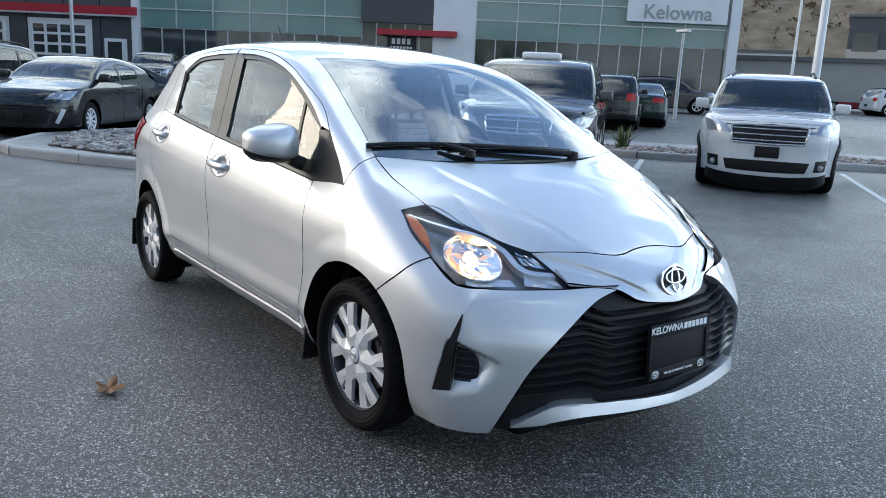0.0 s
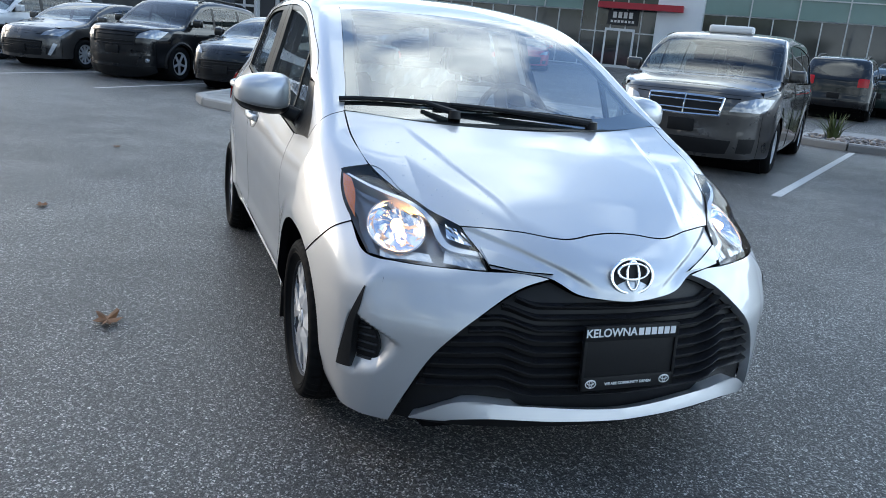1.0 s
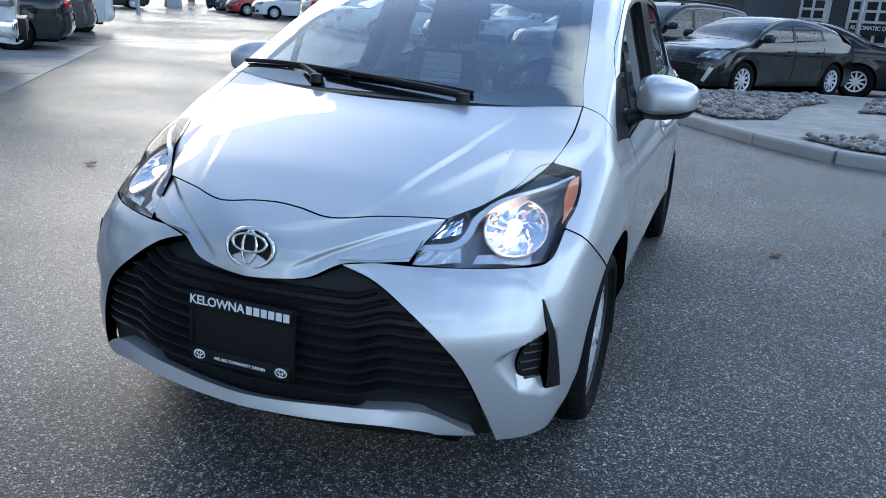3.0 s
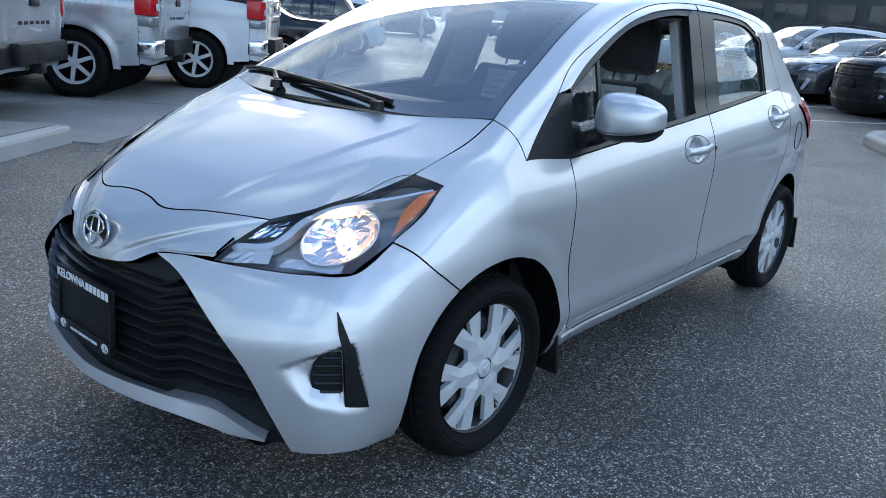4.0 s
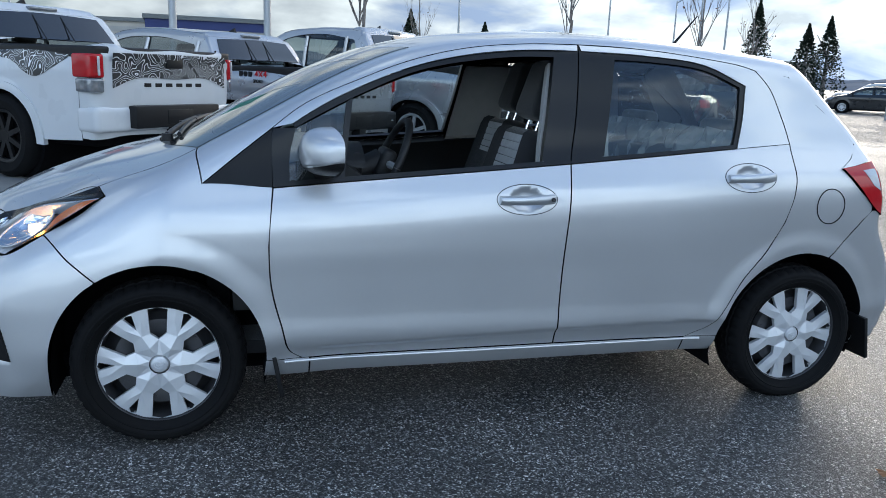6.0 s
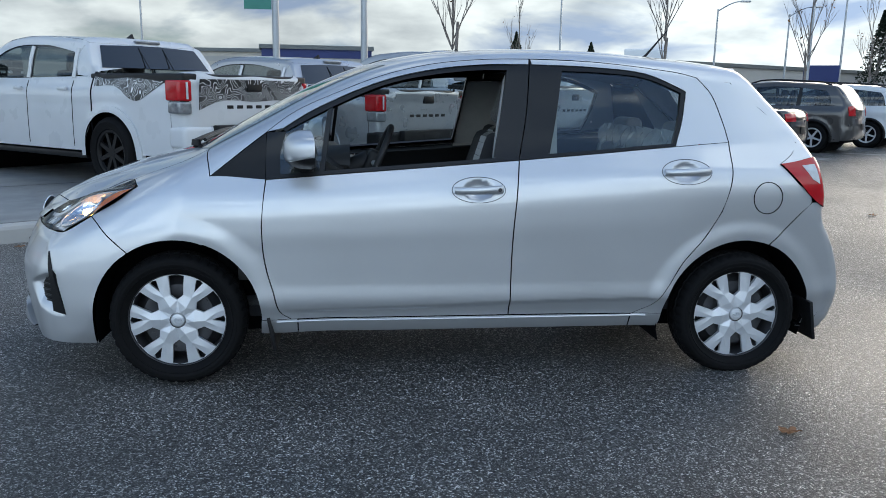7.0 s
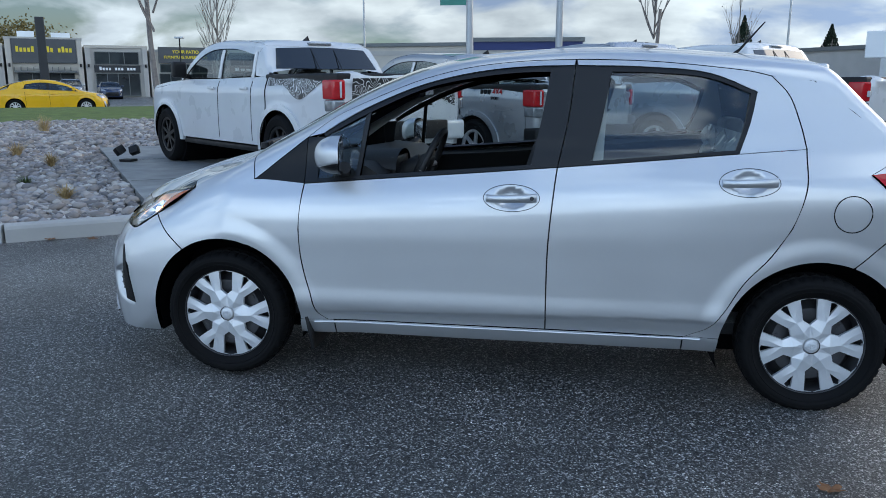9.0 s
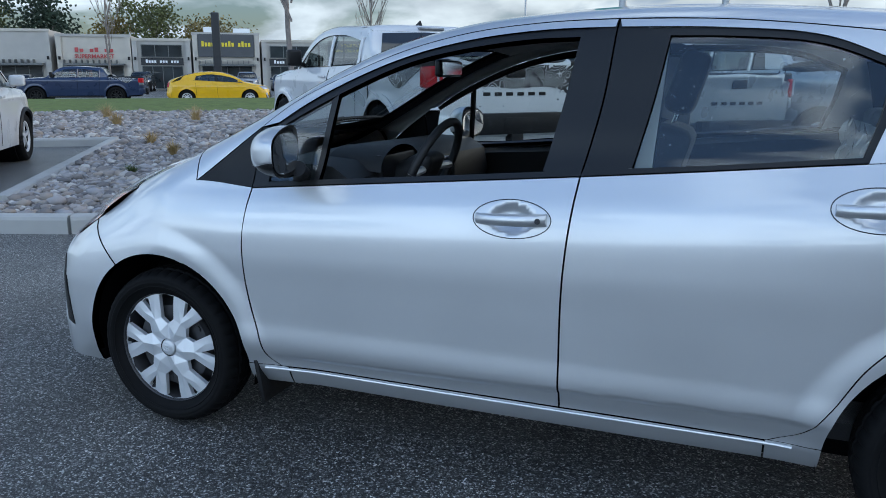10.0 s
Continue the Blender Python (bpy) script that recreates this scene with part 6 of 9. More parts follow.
def vehicle(name, label, category, m, P, col, wheel, group=""):
    e = thing(name, label, category, m, group)
    h = Shell(P)
    f = h.f
    W, bz, bz2 = P["W"], P["belt"], P["belt_r"]
    xf, xr, xc, r0, r1, xg, R = P["xf"], P["xr"], P["xc"], P["r0"], P["r1"], P["xg"], P["R"]
    pick = P.get("pickup", False)
    sill = P.get("sill", .24)
    NE, TE = xf - .34, xr + .26            # where flank meets nose and tail
    G = dict(f=f, gap=.003, depth=.03)

    def arch(cx):
        lo = math.degrees(math.asin(max(-.5, min(.1, (sill - R * .97) / (R * 1.17)))))
        return [(cx + R * 1.17 * math.cos(radians(a)), R * .97 + R * 1.17 * math.sin(radians(a))) for a in (lo, lo * .4 + 6, 25, 50, 75, 90, 105, 130, 155, 174 - lo * .4, 180 - lo)]

    def corner(cx):
        x = R * 1.17 + .012
        return [(cx + x, sill)], [(cx - x, sill)]


    topz = lambda x: float(h.top(x))
    (fa, fb), (ra, rb_) = corner(P["wf"]), corner(P["wr"])
    bottom = [(NE, sill)] + fa * (fa[0][0] < NE - .05) + arch(P["wf"]) + fb + [((P["wf"] + P["wr"]) / 2 + .4, sill), ((P["wf"] + P["wr"]) / 2 - .4, sill)] + ra + arch(P["wr"]) + rb_ * (rb_[0][0] > TE + .05) + [(TE, sill + .02)]
    dk = bz2 if not pick else topz(xg) - .03
    up_f = [(NE, topz(NE) - .115), ((NE + xc) / 2, topz((NE + xc) / 2) - .10), (xc - .10, bz)]
    belt = [(xc - .10, bz), ((xc + r1) / 2, (bz + bz2) / 2), (r1 - .05, bz2)]
    up_r = [(r1 - .05, bz2), ((r1 + TE) / 2 - .1, bz2 + P.get("tail_up", 0)), (TE, P.get("tail_z", bz2))]
    c0, c1 = h.S(*bottom), join(h.S(*up_f), h.S(*belt), h.S(*up_r))
    yc = lambda x: float(h.side(np.array(topz(x) - .07))) - .05
    rail = lambda xs: h.T(*[(x, yc(x)) for x in xs])
    RA_ = rail((xc, (xc + r0) / 2, r0, (r0 + r1) / 2, r1))
    ws_side, roof_side = RA_[:3], RA_[2:]
    deck_side = h.S(*up_r)
    rg = rail((r1, (r1 * .6 + xg * .4)))
    back_side = join(rg, deck_side[1:2] if not pick else h.S((xg, bz2)))
    hood_side = h.S(*up_f)[::-1]
    for k in (1, -1):
        q = np.array((1, k, 1))
        s = Skin()
        s.add(c0 * q, c1 * q, np.array([c0[0], c1[0]]) * q, np.array([c0[-1], c1[-1]]) * q, 110, 12, **G)
        s.done("flank", col, e)
        # pillar and cant rail above the glass
        low = join(h.S((xc - .10, bz), ((xc + r0) / 2 - .10, (bz + topz(r0) - .14) / 2 + P.get("bulge", .06)), (r0 - .06, topz(r0) - .145), ((r0 + r1) / 2, topz((r0 + r1) / 2) - .135), (r1 + .10, topz(r1) - .15)))
        rear_low = h.S((r1 - .05, bz2))
        s = Skin()
        s.add(low * q, RA_ * q, np.array([low[0], RA_[0]]) * q, np.array([low[-1], RA_[-1]]) * q, 30, 3, **G)
        s.done("roof_rail", col, e)
        s = Skin()
        gx = P.get("glass_end", r1 + .12)
        gb = h.S((xc - .18, bz + .015), ((xc + gx) / 2, (bz + bz2) / 2 + .015), (gx - .10, bz2 + .015))
        ge = h.S((gx - .10, bz2 + .015), (gx - .02, (bz2 + topz(gx)) / 2), (gx + .05, topz(gx) - .155))
        gl = join(low[:1], low[1:4], ge[-1:])
        s.add(gb * q, gl * q, np.array([gb[0], gl[0]]) * q, ge * q, 30, 6, off=-.008, f=f, gaps=(0, 0, 0, 0))
        s.done("side_glass", C_GLASS, e)
        s = Skin()
        p0, p1 = ge, join(rear_low, h.S((r1 + .0, (bz2 + topz(r1)) / 2)), low[-1:])
        s.add(p0 * q, np.vstack([rear_low, h.S((r1 - .02, (bz2 + topz(r1)) / 2)), low[-1:]]) * q, np.array([p0[0], rear_low[0]]) * q, np.array([p0[-1], low[-1]]) * q, 10, 5, **dict(G, gap=0))
        sidefill = np.vstack([rear_low, h.S((r1 - .02, (bz2 + topz(r1)) / 2)), low[-1:]])
        edge = join(back_side[::-1])
        s.add(sidefill * q, np.array([back_side[-1], back_side[1], back_side[0]]) * q, np.array([sidefill[0], back_side[-1]]) * q, np.array([sidefill[-1], back_side[0]]) * q, 10, 5, **dict(G, gap=0))
        s.done("rear_pillar", col, e)
        # black door pillars and shut lines
        for px in P["pillars"]:
            s = Skin()
            a = h.S((px + .04, (bz + bz2) / 2), (px + .02, topz(px) - .15))
            b = h.S((px - .05, (bz + bz2) / 2), (px - .06, topz(px) - .15))
            s.add(a * q, b * q, np.array([a[0], b[0]]) * q, np.array([a[1], b[1]]) * q, 6, 2, off=-.003, f=f, gaps=(0, 0, 0, 0))
            s.done("door_pillar", TRIM, e)
            bm = bmesh.new()
            pts, _ = settle(sample(h.S((px, bz - .01), (px + .02, .6), (px + .03, sill + .05)), 16), f, .001)
            tube(bm, pts * q, .0045, 5)
            part("door_seam", bm, GAP, e)
            bm = bmesh.new()
            hp = h.S((px + .16, bz - .10))[0]
            box(bm, hp[0] - .09, hp[0] + .09, k * (hp[1] + .012), k * (hp[1] + .04), hp[2] - .016, hp[2] + .016, .008)
            part("door_handle", bm, col if P.get("handles", True) else TRIM, e, smooth=True)
        # mirror
        bm = bmesh.new()
        mp = h.S((xc - .28, bz + .06))[0]
        box(bm, mp[0] - .05, mp[0] + .07, k * (mp[1] + .03), k * (mp[1] + .23), mp[2] - .02, mp[2] + (.20 if pick else .13), .04, 3)
        box(bm, mp[0] - .02, mp[0] + .03, k * (mp[1] - .02), k * (mp[1] + .10), mp[2] - .03, mp[2] + .03, .01)
        part("door_mirror", bm, P.get("mirror", col), e, smooth=True)
        # sill and arch edge in black plastic where the vehicle has it
        if P.get("cladding"):
            for cx in (P["wf"], P["wr"]):
                pts, _ = settle(h.S(*arch(cx)), f, .004)
                bm = bmesh.new()
                tube(bm, sample(pts, 24) * q, .035, 6)
                part("arch_cladding", bm, BLACK, e, smooth=True)
    # bonnet, screens, roof, deck
    s = Skin()
    lead = join(Y(h.S((NE, topz(NE) - .115))), h.F((-W * .72, P["hood_z"] - .01), (0, P["hood_z"]), (W * .72, P["hood_z"] - .01)), h.S((NE, topz(NE) - .115)))
    cowl = join(Y(h.S((xc - .10, bz))), h.T((xc, -W * .72), (xc + .10, 0), (xc, W * .72)), h.S((xc - .10, bz)))
    s.add(cowl, lead, Y(hood_side), hood_side, 26, 16, **G)
    s.done("hood", col, e)
    s = Skin()
    base = join(Y(RA_[:1]), h.T((xc + .09, 0)), RA_[:1])
    rf = join(Y(RA_[2:3]), h.T((r0 + .06, 0)), RA_[2:3])
    s.add(base, rf, Y(ws_side), ws_side, 20, 12, off=.002, f=f, gaps=(0, 0, 0, 0))
    s.done("windscreen", C_GLASS, e)
    s = Skin()
    rb = join(Y(RA_[-1:]), h.T((r1 - .03, 0)), RA_[-1:])
    s.add(rf, rb, Y(roof_side), roof_side, 20, 16, **G)
    s.done("roof", col, e)
    # cowl filler between bonnet and screen
    s = Skin()
    s.add(cowl, base, [cowl[0], base[0]], [cowl[-1], base[-1]], 20, 3, off=-.006, f=f, gaps=(0, 0, 0, 0))
    s.done("cowl_panel", TRIM, e)
    bk = back_side
    s = Skin()
    if pick:
        gb2 = join(Y(bk[-1:]), h.T((xg + .02, 0)), bk[-1:])
        s.add(rb, gb2, Y(bk), bk, 20, 10, off=0, f=f, gaps=(0, 0, 0, 0))
        s.done("cab_back", col, e)
        s = Skin()
        zlo, zhi = topz(xg - .5) + .035, topz(r1) - .06
        mid_x = (r1 + xg) / 2
        a = [h.B((y, zlo)) for y in (-W * .68, 0, W * .68)]
        cb = lambda *p: cast_f(f, np.array([(xg - .5, y, z) for y, z in p]), np.tile((1., 0, 0), (len(p), 1)), 0, 2)
        lo_, hi_ = cb((-W * .80, zlo + .02), (0, zlo + .02), (W * .80, zlo + .02)), cb((-W * .70, zhi), (0, zhi + .02), (W * .70, zhi))
        s.add(lo_, hi_, [lo_[0], hi_[0]], [lo_[-1], hi_[-1]], 20, 8, off=.008, f=f, gaps=(1, 1, 1, 1), gap=0, depth=.012, edge_mat=0)
        s.done("rear_window", V_GLASS, e, "dark sliding rear window", edge=TRIM)
        for y in (-.17, .17):
            bm = bmesh.new()
            a_, b_ = cb((y, zlo + .01), (y, zhi))
            tube(bm, [a_ + (-.012, 0, 0), b_ + (-.012, 0, 0)], .007, 6)
            part("window_divider", bm, TRIM, e)
        bm = bmesh.new()
        st = h.T((r1 + .02, 0))[0]
        box(bm, st[0] - .04, st[0] + .05, -.17, .17, st[2] - .025, st[2] + .008, .01)
        part("stop_lamp", bm, SMOKED, e, "high stop lamp", smooth=True)
        bm = bmesh.new()
        fp = h.T((r1 + .35, 0))[0]
        fin = [bm.verts.new((fp[0] + a, b, fp[2] + c)) for a, b, c in ((.09, .02, -.01), (.09, -.02, -.01), (-.07, .03, -.01), (-.07, -.03, -.01), (-.06, .006, .065), (-.06, -.006, .065))]
        for q4 in ((0, 1, 3, 2), (0, 2, 4), (1, 5, 3), (2, 3, 5, 4), (0, 4, 5, 1)):
            bm.faces.new([fin[i] for i in q4])
        part("roof_fin", bm, BLACK, e)
        bm = bmesh.new()
        ct = topz(xr + .5) - .045
        box(bm, xr + .07, xg + .04, -W + .05, W - .05, ct - .40, ct, .03, 3)
        part("bed_cover", bm, BLACK, e, "black bed cover", smooth=True)
    else:
        gb2 = join(Y(bk[1:2]), h.T((xg, 0)) if P.get("deck") else h.B((0, P["glass_low"])), bk[1:2])
        s.add(rb, gb2, Y(bk[:2]), bk[:2], 20, 10, off=.002, f=f, gaps=(0, 0, 0, 0))
        s.done("rear_window", V_GLASS, e)
        s = Skin()
        tz = P.get("tail_z", bz2)
        te = join(Y(h.S((TE, tz))), h.B((-W * .6, tz), (0, tz + .01), (W * .6, tz)), h.S((TE, tz)))
        ds = join(bk[1:2], h.S((TE, tz)))
        s.add(gb2, te, Y(ds), ds, 24, 10, **G)
        s.done("tailgate", col, e)
    # nose and tail
    s = Skin()
    lo = join(Y(h.S((NE, sill))), h.F((-W * .7, sill - .02), (0, sill - .03), (W * .7, sill - .02)), h.S((NE, sill)))
    s.add(lo, lead, np.array([lo[0], lead[0]]), np.array([lo[-1], lead[-1]]), 40, 14, **G)
    s.done("front_bumper", col, e)
    s = Skin()
    tz = P.get("tail_z", bz2)
    te = join(Y(h.S((TE, tz))), h.B((-W * .6, tz), (0, tz + .01), (W * .6, tz)), h.S((TE, tz)))
    lo2 = join(Y(h.S((TE, sill + .04))), h.B((-W * .7, sill + .05), (0, sill + .05), (W * .7, sill + .05)), h.S((TE, sill + .04)))
    s.add(lo2, te, np.array([lo2[0], te[0]]), np.array([lo2[-1], te[-1]]), 40, 14, **G)
    s.done("rear_bumper" if not pick else "tailgate", P.get("gate_mat", col), e)

    def quad(nm, pts, mt, off, chart, lab="", mir=True, grid=(8, 4), depth=.02):
        for k in ((1, -1) if mir else (1,)):
            q = np.array((1, k, 1))
            p = chart(*pts)
            s = Skin()
            s.add(p[[0, 1]] * q, p[[3, 2]] * q, p[[0, 3]] * q, p[[1, 2]] * q, *grid, off=off, f=f, gaps=(1, 1, 1, 1), gap=.0, depth=depth, edge_mat=0)
            s.done(nm, mt, e, lab, edge=mt)

    z0, z1 = P["lamp"]
    quad("headlamp", [(W * .52, z0 + .015), (W * .88, z0 + .02), (W * .95, z1 + .03), (W * .60, z1 - .035)], HEADLENS, .006, h.F, "clear headlamp")
    g0, g1, gw = P["grille"]
    quad("grille", [(-W * gw, g0), (W * gw, g0), (W * gw * 1.05, g1), (-W * gw * 1.05, g1)], BLACK, .003, h.F, "", False, (16, 6))
    for i in range(P.get("bars", 3)):
        z = g0 + (g1 - g0) * (i + .5) / P.get("bars", 3)
        pts, _ = settle(h.F(*[(y, z) for y in np.linspace(-W * gw, W * gw, 9)]), f, .010)
        bm = bmesh.new()
        tube(bm, pts, .010, 6)
        part("grille_bar", bm, P.get("bar_mat", CHROME), e, smooth=True)
    loop = [(-W * gw, g0), (0, g0 - .012), (W * gw, g0), (W * gw * 1.05, g1), (0, g1 + .012), (-W * gw * 1.05, g1), (-W * gw, g0)]
    pts, _ = settle(np.vstack([sample(h.F(a_, b_), 8) for a_, b_ in zip(loop, loop[1:])]), f, .008)
    bm = bmesh.new()
    tube(bm, pts, .014, 6)
    part("grille_surround", bm, P.get("bar_mat", CHROME), e, smooth=True)
    for k in (1, -1):
        pts, _ = settle(h.F((k * W * .10, P["hood_z"] - .06), (k * W * .45, P["hood_z"] - .055), (k * W * .62, P["hood_z"] - .05)), f, .001)
        bm = bmesh.new()
        tube(bm, pts, .005, 5)
        part("hood_seam", bm, GAP, e)
    a0, a1 = P.get("intake", (.28, .40))
    quad("lower_intake", [(-W * .55, a0), (W * .55, a0), (W * .6, a1), (-W * .6, a1)], BLACK, .003, h.F, "", False, (14, 4))
    quad("fog_lamp", [(W * .66, a0 + .02), (W * .82, a0 + .03), (W * .84, a1 + .04), (W * .68, a1 + .03)], P.get("fog_mat", BLACK), .004, h.F)
    if P.get("cladding"):
        quad("lower_cladding", [(-W * .86, .19), (W * .86, .19), (W * .84, .31), (-W * .84, .31)], BLACK, .006, h.F, "black lower bumper cladding", False, (24, 4))
        for k in (1, -1):
            bm = bmesh.new()
            c = h.F((k * W * .75, a0 + .08))[0]
            revolve(bm, [(.0005, .035), (.03, .033), (.042, .02), (.045, -.02)], 20, "x", tuple(c))
            part("fog_lens", bm, HEADLENS, e, smooth=True)
    if P.get("drl"):
        quad("running_lamp", [(W * .70, .30), (W * .75, .28), (W * .86, .52), (W * .80, .54)], WHITE_LENS, .010, h.F, "slanted white running lamp", True, (3, 6))
    bm = bmesh.new()
    c = h.F((0, (a1 + g0) / 2))[0]
    box(bm, c[0] - .01, c[0] + .02, -.155, .155, c[2] - .075, c[2] + .075, .006)
    part("dealer_plate", bm, BLACK, e, "black dealer plate", smooth=True)
    t0, t1, tw0, tw1 = P["tail_lamp"]
    if not pick:
        quad("tail_lamp", [(W * tw0, t0), (W * tw1, t0), (W * tw1, t1), (W * tw0, t1)], RED, .010, h.B, "red tail lamp")
    else:
        for k in (1, -1):
            corner = lambda z: float(h.B((W * .86, z))[0][0])
            bm = bmesh.new()
            zc = t0 + .13
            x0 = corner(zc + .1)
            box(bm, x0 - .012, x0 + .20, k * (W - .125), k * (W + .006), zc, t1, .025, 3)
            for v in bm.verts:
                v.co.x += max(0, abs(v.co.y) - W + .08) * .7
            lamp = part("tail_lamp", bm, RED, e, "red tail lamp with a clear lower half", smooth=True)
            bm = bmesh.new()
            box(bm, x0 - .010, x0 + .17, k * (W - .12), k * (W + .004), t0, zc - .004, .022, 3)
            for v in bm.verts:
                v.co.x += max(0, abs(v.co.y) - W + .08) * .7
            part("reversing_lens", bm, SMOKED, lamp, smooth=True)
            bm = bmesh.new()
            if W > 1:
                box(bm, x0 - .018, x0, k * (W - .14), k * (W - .05), zc + .06, zc + .15, .02)
            else:
                box(bm, x0 - .016, x0, k * (W - .075), k * (W - .055), zc + .02, t1 - .02, .006)
            part("lamp_insert", bm, WHITE_LENS, lamp, smooth=True)
        bm = bmesh.new()
        bx = float(h.rear(np.array(.6)))
        box(bm, bx - .10, bx + .16, -W + .01, W - .01, .50, .73, .05, 4)
        for v in bm.verts:
            v.co.x += .10 * (abs(v.co.y) / W)**4
        b = part("rear_step_bumper", bm, P.get("step", CHROME), e, "rear step bumper", smooth=True)
        bm = bmesh.new()
        box(bm, bx - .112, bx, -.56, .56, .53, .742, .02)
        box(bm, bx - .118, bx - .10, -.17, .17, .56, .70, .01)
        box(bm, bx - .10, bx + .02, -.07, .07, .42, .54, .01)
        part("step_pad", bm, BLACK, b, smooth=True)
        bm = bmesh.new()
        hz = P["gate_handle"]
        xx = h.B((0, hz))[0][0]
        box(bm, xx - .015, xx + .02, -.11, .11, hz - .05, hz + .05, .015)
        part("gate_handle", bm, BLACK, e, smooth=True)
        for i in range(6):
            bm = bmesh.new()
            y = (2.5 - i) * .135
            xx = h.B((y, P["gate_text"]))[0][0]
            box(bm, xx - .004, xx + .01, y - .042, y + .042, P["gate_text"] - .018, P["gate_text"] + .018, .003)
            part("letter_bar", bm, P.get("text_mat", BLACK), e)
    if not pick:
        bm = bmesh.new()
        c = h.B((0, .62))[0]
        box(bm, c[0] - .015, c[0] + .01, -.155, .155, c[2] - .075, c[2] + .075, .006)
        part("rear_plate", bm, BLACK, e, smooth=True)
    # added black block below the windows stops light inside the body; underside
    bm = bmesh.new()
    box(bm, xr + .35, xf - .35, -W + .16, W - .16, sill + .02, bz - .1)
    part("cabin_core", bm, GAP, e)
    bm = bmesh.new()
    box(bm, xc - .62, xc - .05, -W + .20, W - .20, bz - .2, bz + .02, .05, 3)
    part("dashboard", bm, DASH, e, smooth=True)
    for sx in (xc - 1.45, xc - 2.35):
        if sx < r1 + .25:
            continue
        for y in (-W * .42, W * .42):
            bm = bmesh.new()
            zt = topz(sx)
            box(bm, sx - .16, sx, y - .24, y + .24, bz - .25, zt - .42, .06, 3)
            box(bm, sx - .15, sx - .03, y - .14, y + .14, zt - .44, zt - .21, .05, 3)
            for v in bm.verts:
                v.co.x -= (v.co.z - bz) * .22
            part("seat", bm, FABRIC, e, smooth=True)
    bm = bmesh.new()
    box(bm, xr + .3, xf - .3, -W + .2, W - .2, sill - .05, sill + .1, .02)
    for cx in (P["wf"], P["wr"]):
        tube(bm, [(cx, -W + .1, R), (cx, W - .1, R)], R * 1.12, 24)
    part("underbody", bm, GAP, e, smooth=True)
    sc = R / {W_CAR: .33, W_SUV: .36, W_TRUCK: .40, W_BLACK: .415}[wheel]
    for cx in (P["wf"], P["wr"]):
        for k in (1, -1):
            w = copy_thing(wheel, Matrix())
            w.parent = e
            w.matrix_basis = pose(cx, k * (W - .105), R, 0, 20 * k, 0 if k > 0 else 180) @ Matrix.Scale(sc, 4)
    if pick:
        for k in (1, -1):
            q = np.array((1, k, 1))
            for cx in (P["wf"], P["wr"]):
                arc = lambda rr, lift: h.S(*[(cx + rr * math.cos(radians(a)) * (1.0 if abs(a - 90) > 60 else 1.03), R * .97 + rr * math.sin(radians(a)) * lift) for a in (-4, 12, 30, 48, 66, 90, 114, 132, 150, 168, 184)])
                a_, b_ = arc(R * 1.16, 1.0), arc(R * 1.16 + .085, .97)
                s = Skin()
                s.add(a_ * q, b_ * q, np.array([a_[0], b_[0]]) * q, np.array([a_[-1], b_[-1]]) * q, 40, 4, off=.018, f=f, gap=0, depth=.05, edge_mat=0)
                s.done("arch_flare", col, e, edge=col)
            bm = bmesh.new()
            pts, _ = settle(sample(h.S((xg - .03, topz(xg - .2) - .06), (xg - .03, .9), (xg - .03, sill + .03)), 16), f, .001)
            tube(bm, pts * q, .009, 5)
            part("bed_gap", bm, GAP, e)
            bm = bmesh.new()
            pts = h.T(*[(x, W - .075) for x in np.linspace(xg - .05, xr + .14, 8)])
            tube(bm, (pts + (0, 0, -.004)) * q, .024, 6)
            part("bed_rail_cap", bm, BLACK, e, smooth=True)
            for px in P["pillars"]:
                bm = bmesh.new()
                pts, _ = settle(sample(h.S((px + .005, bz + .02), (px - .015, topz(px) - .16)), 6), f, .004)
                tube(bm, pts * q, .028, 6)
                part("door_frame", bm, col, e, smooth=True)
            bm = bmesh.new()
            box(bm, P["wr"] + R * 1.3, P["wf"] - R * 1.3, k * (W - .20), k * (W - .03), sill - .09, sill - .02, .02)
            part("side_step", bm, BLACK, e, smooth=True)
    if P.get("rails"):
        for k in (1, -1):
            bm = bmesh.new()
            pts = h.T(*[(x, k * (yc(x) - .08)) for x in np.linspace(r0 - .15, r1 + .1, 9)]) + (0, 0, .045)
            pts[0][2] -= .04
            pts[-1][2] -= .04
            tube(bm, pts, .018, 8)
            part("roof_bar", bm, BLACK, e, smooth=True)
    return e, h


SUV = dict(W=.92, belt=1.07, belt_r=1.12, tumble=.16, round=1.45, hood_z=.98, xf=2.28, xr=-2.22, xc=1.12, r0=.42, r1=-1.72, xg=-2.12, wf=1.35, wr=-1.34, R=.36, pillars=(.05, -.95),
           top=[(2.4, .8), (2.25, .98), (1.9, 1.06), (1.45, 1.11), (1.12, 1.15), (.8, 1.38), (.42, 1.60), (-.1, 1.68), (-.9, 1.67), (-1.6, 1.61), (-1.85, 1.54), (-2.05, 1.25), (-2.2, 1.05), (-2.5, .8)],
           back=[(.2, -2.10), (.4, -2.24), (.7, -2.22), (.95, -2.20), (1.1, -2.17), (1.5, -1.88), (1.7, -1.7)], lamp=(.80, .95), grille=(.70, .92, .50), tail_lamp=(.88, 1.10, .58, .86), tail_z=1.02, glass_low=1.10, sill=.27, rails=True, cladding=True, intake=(.32, .46))
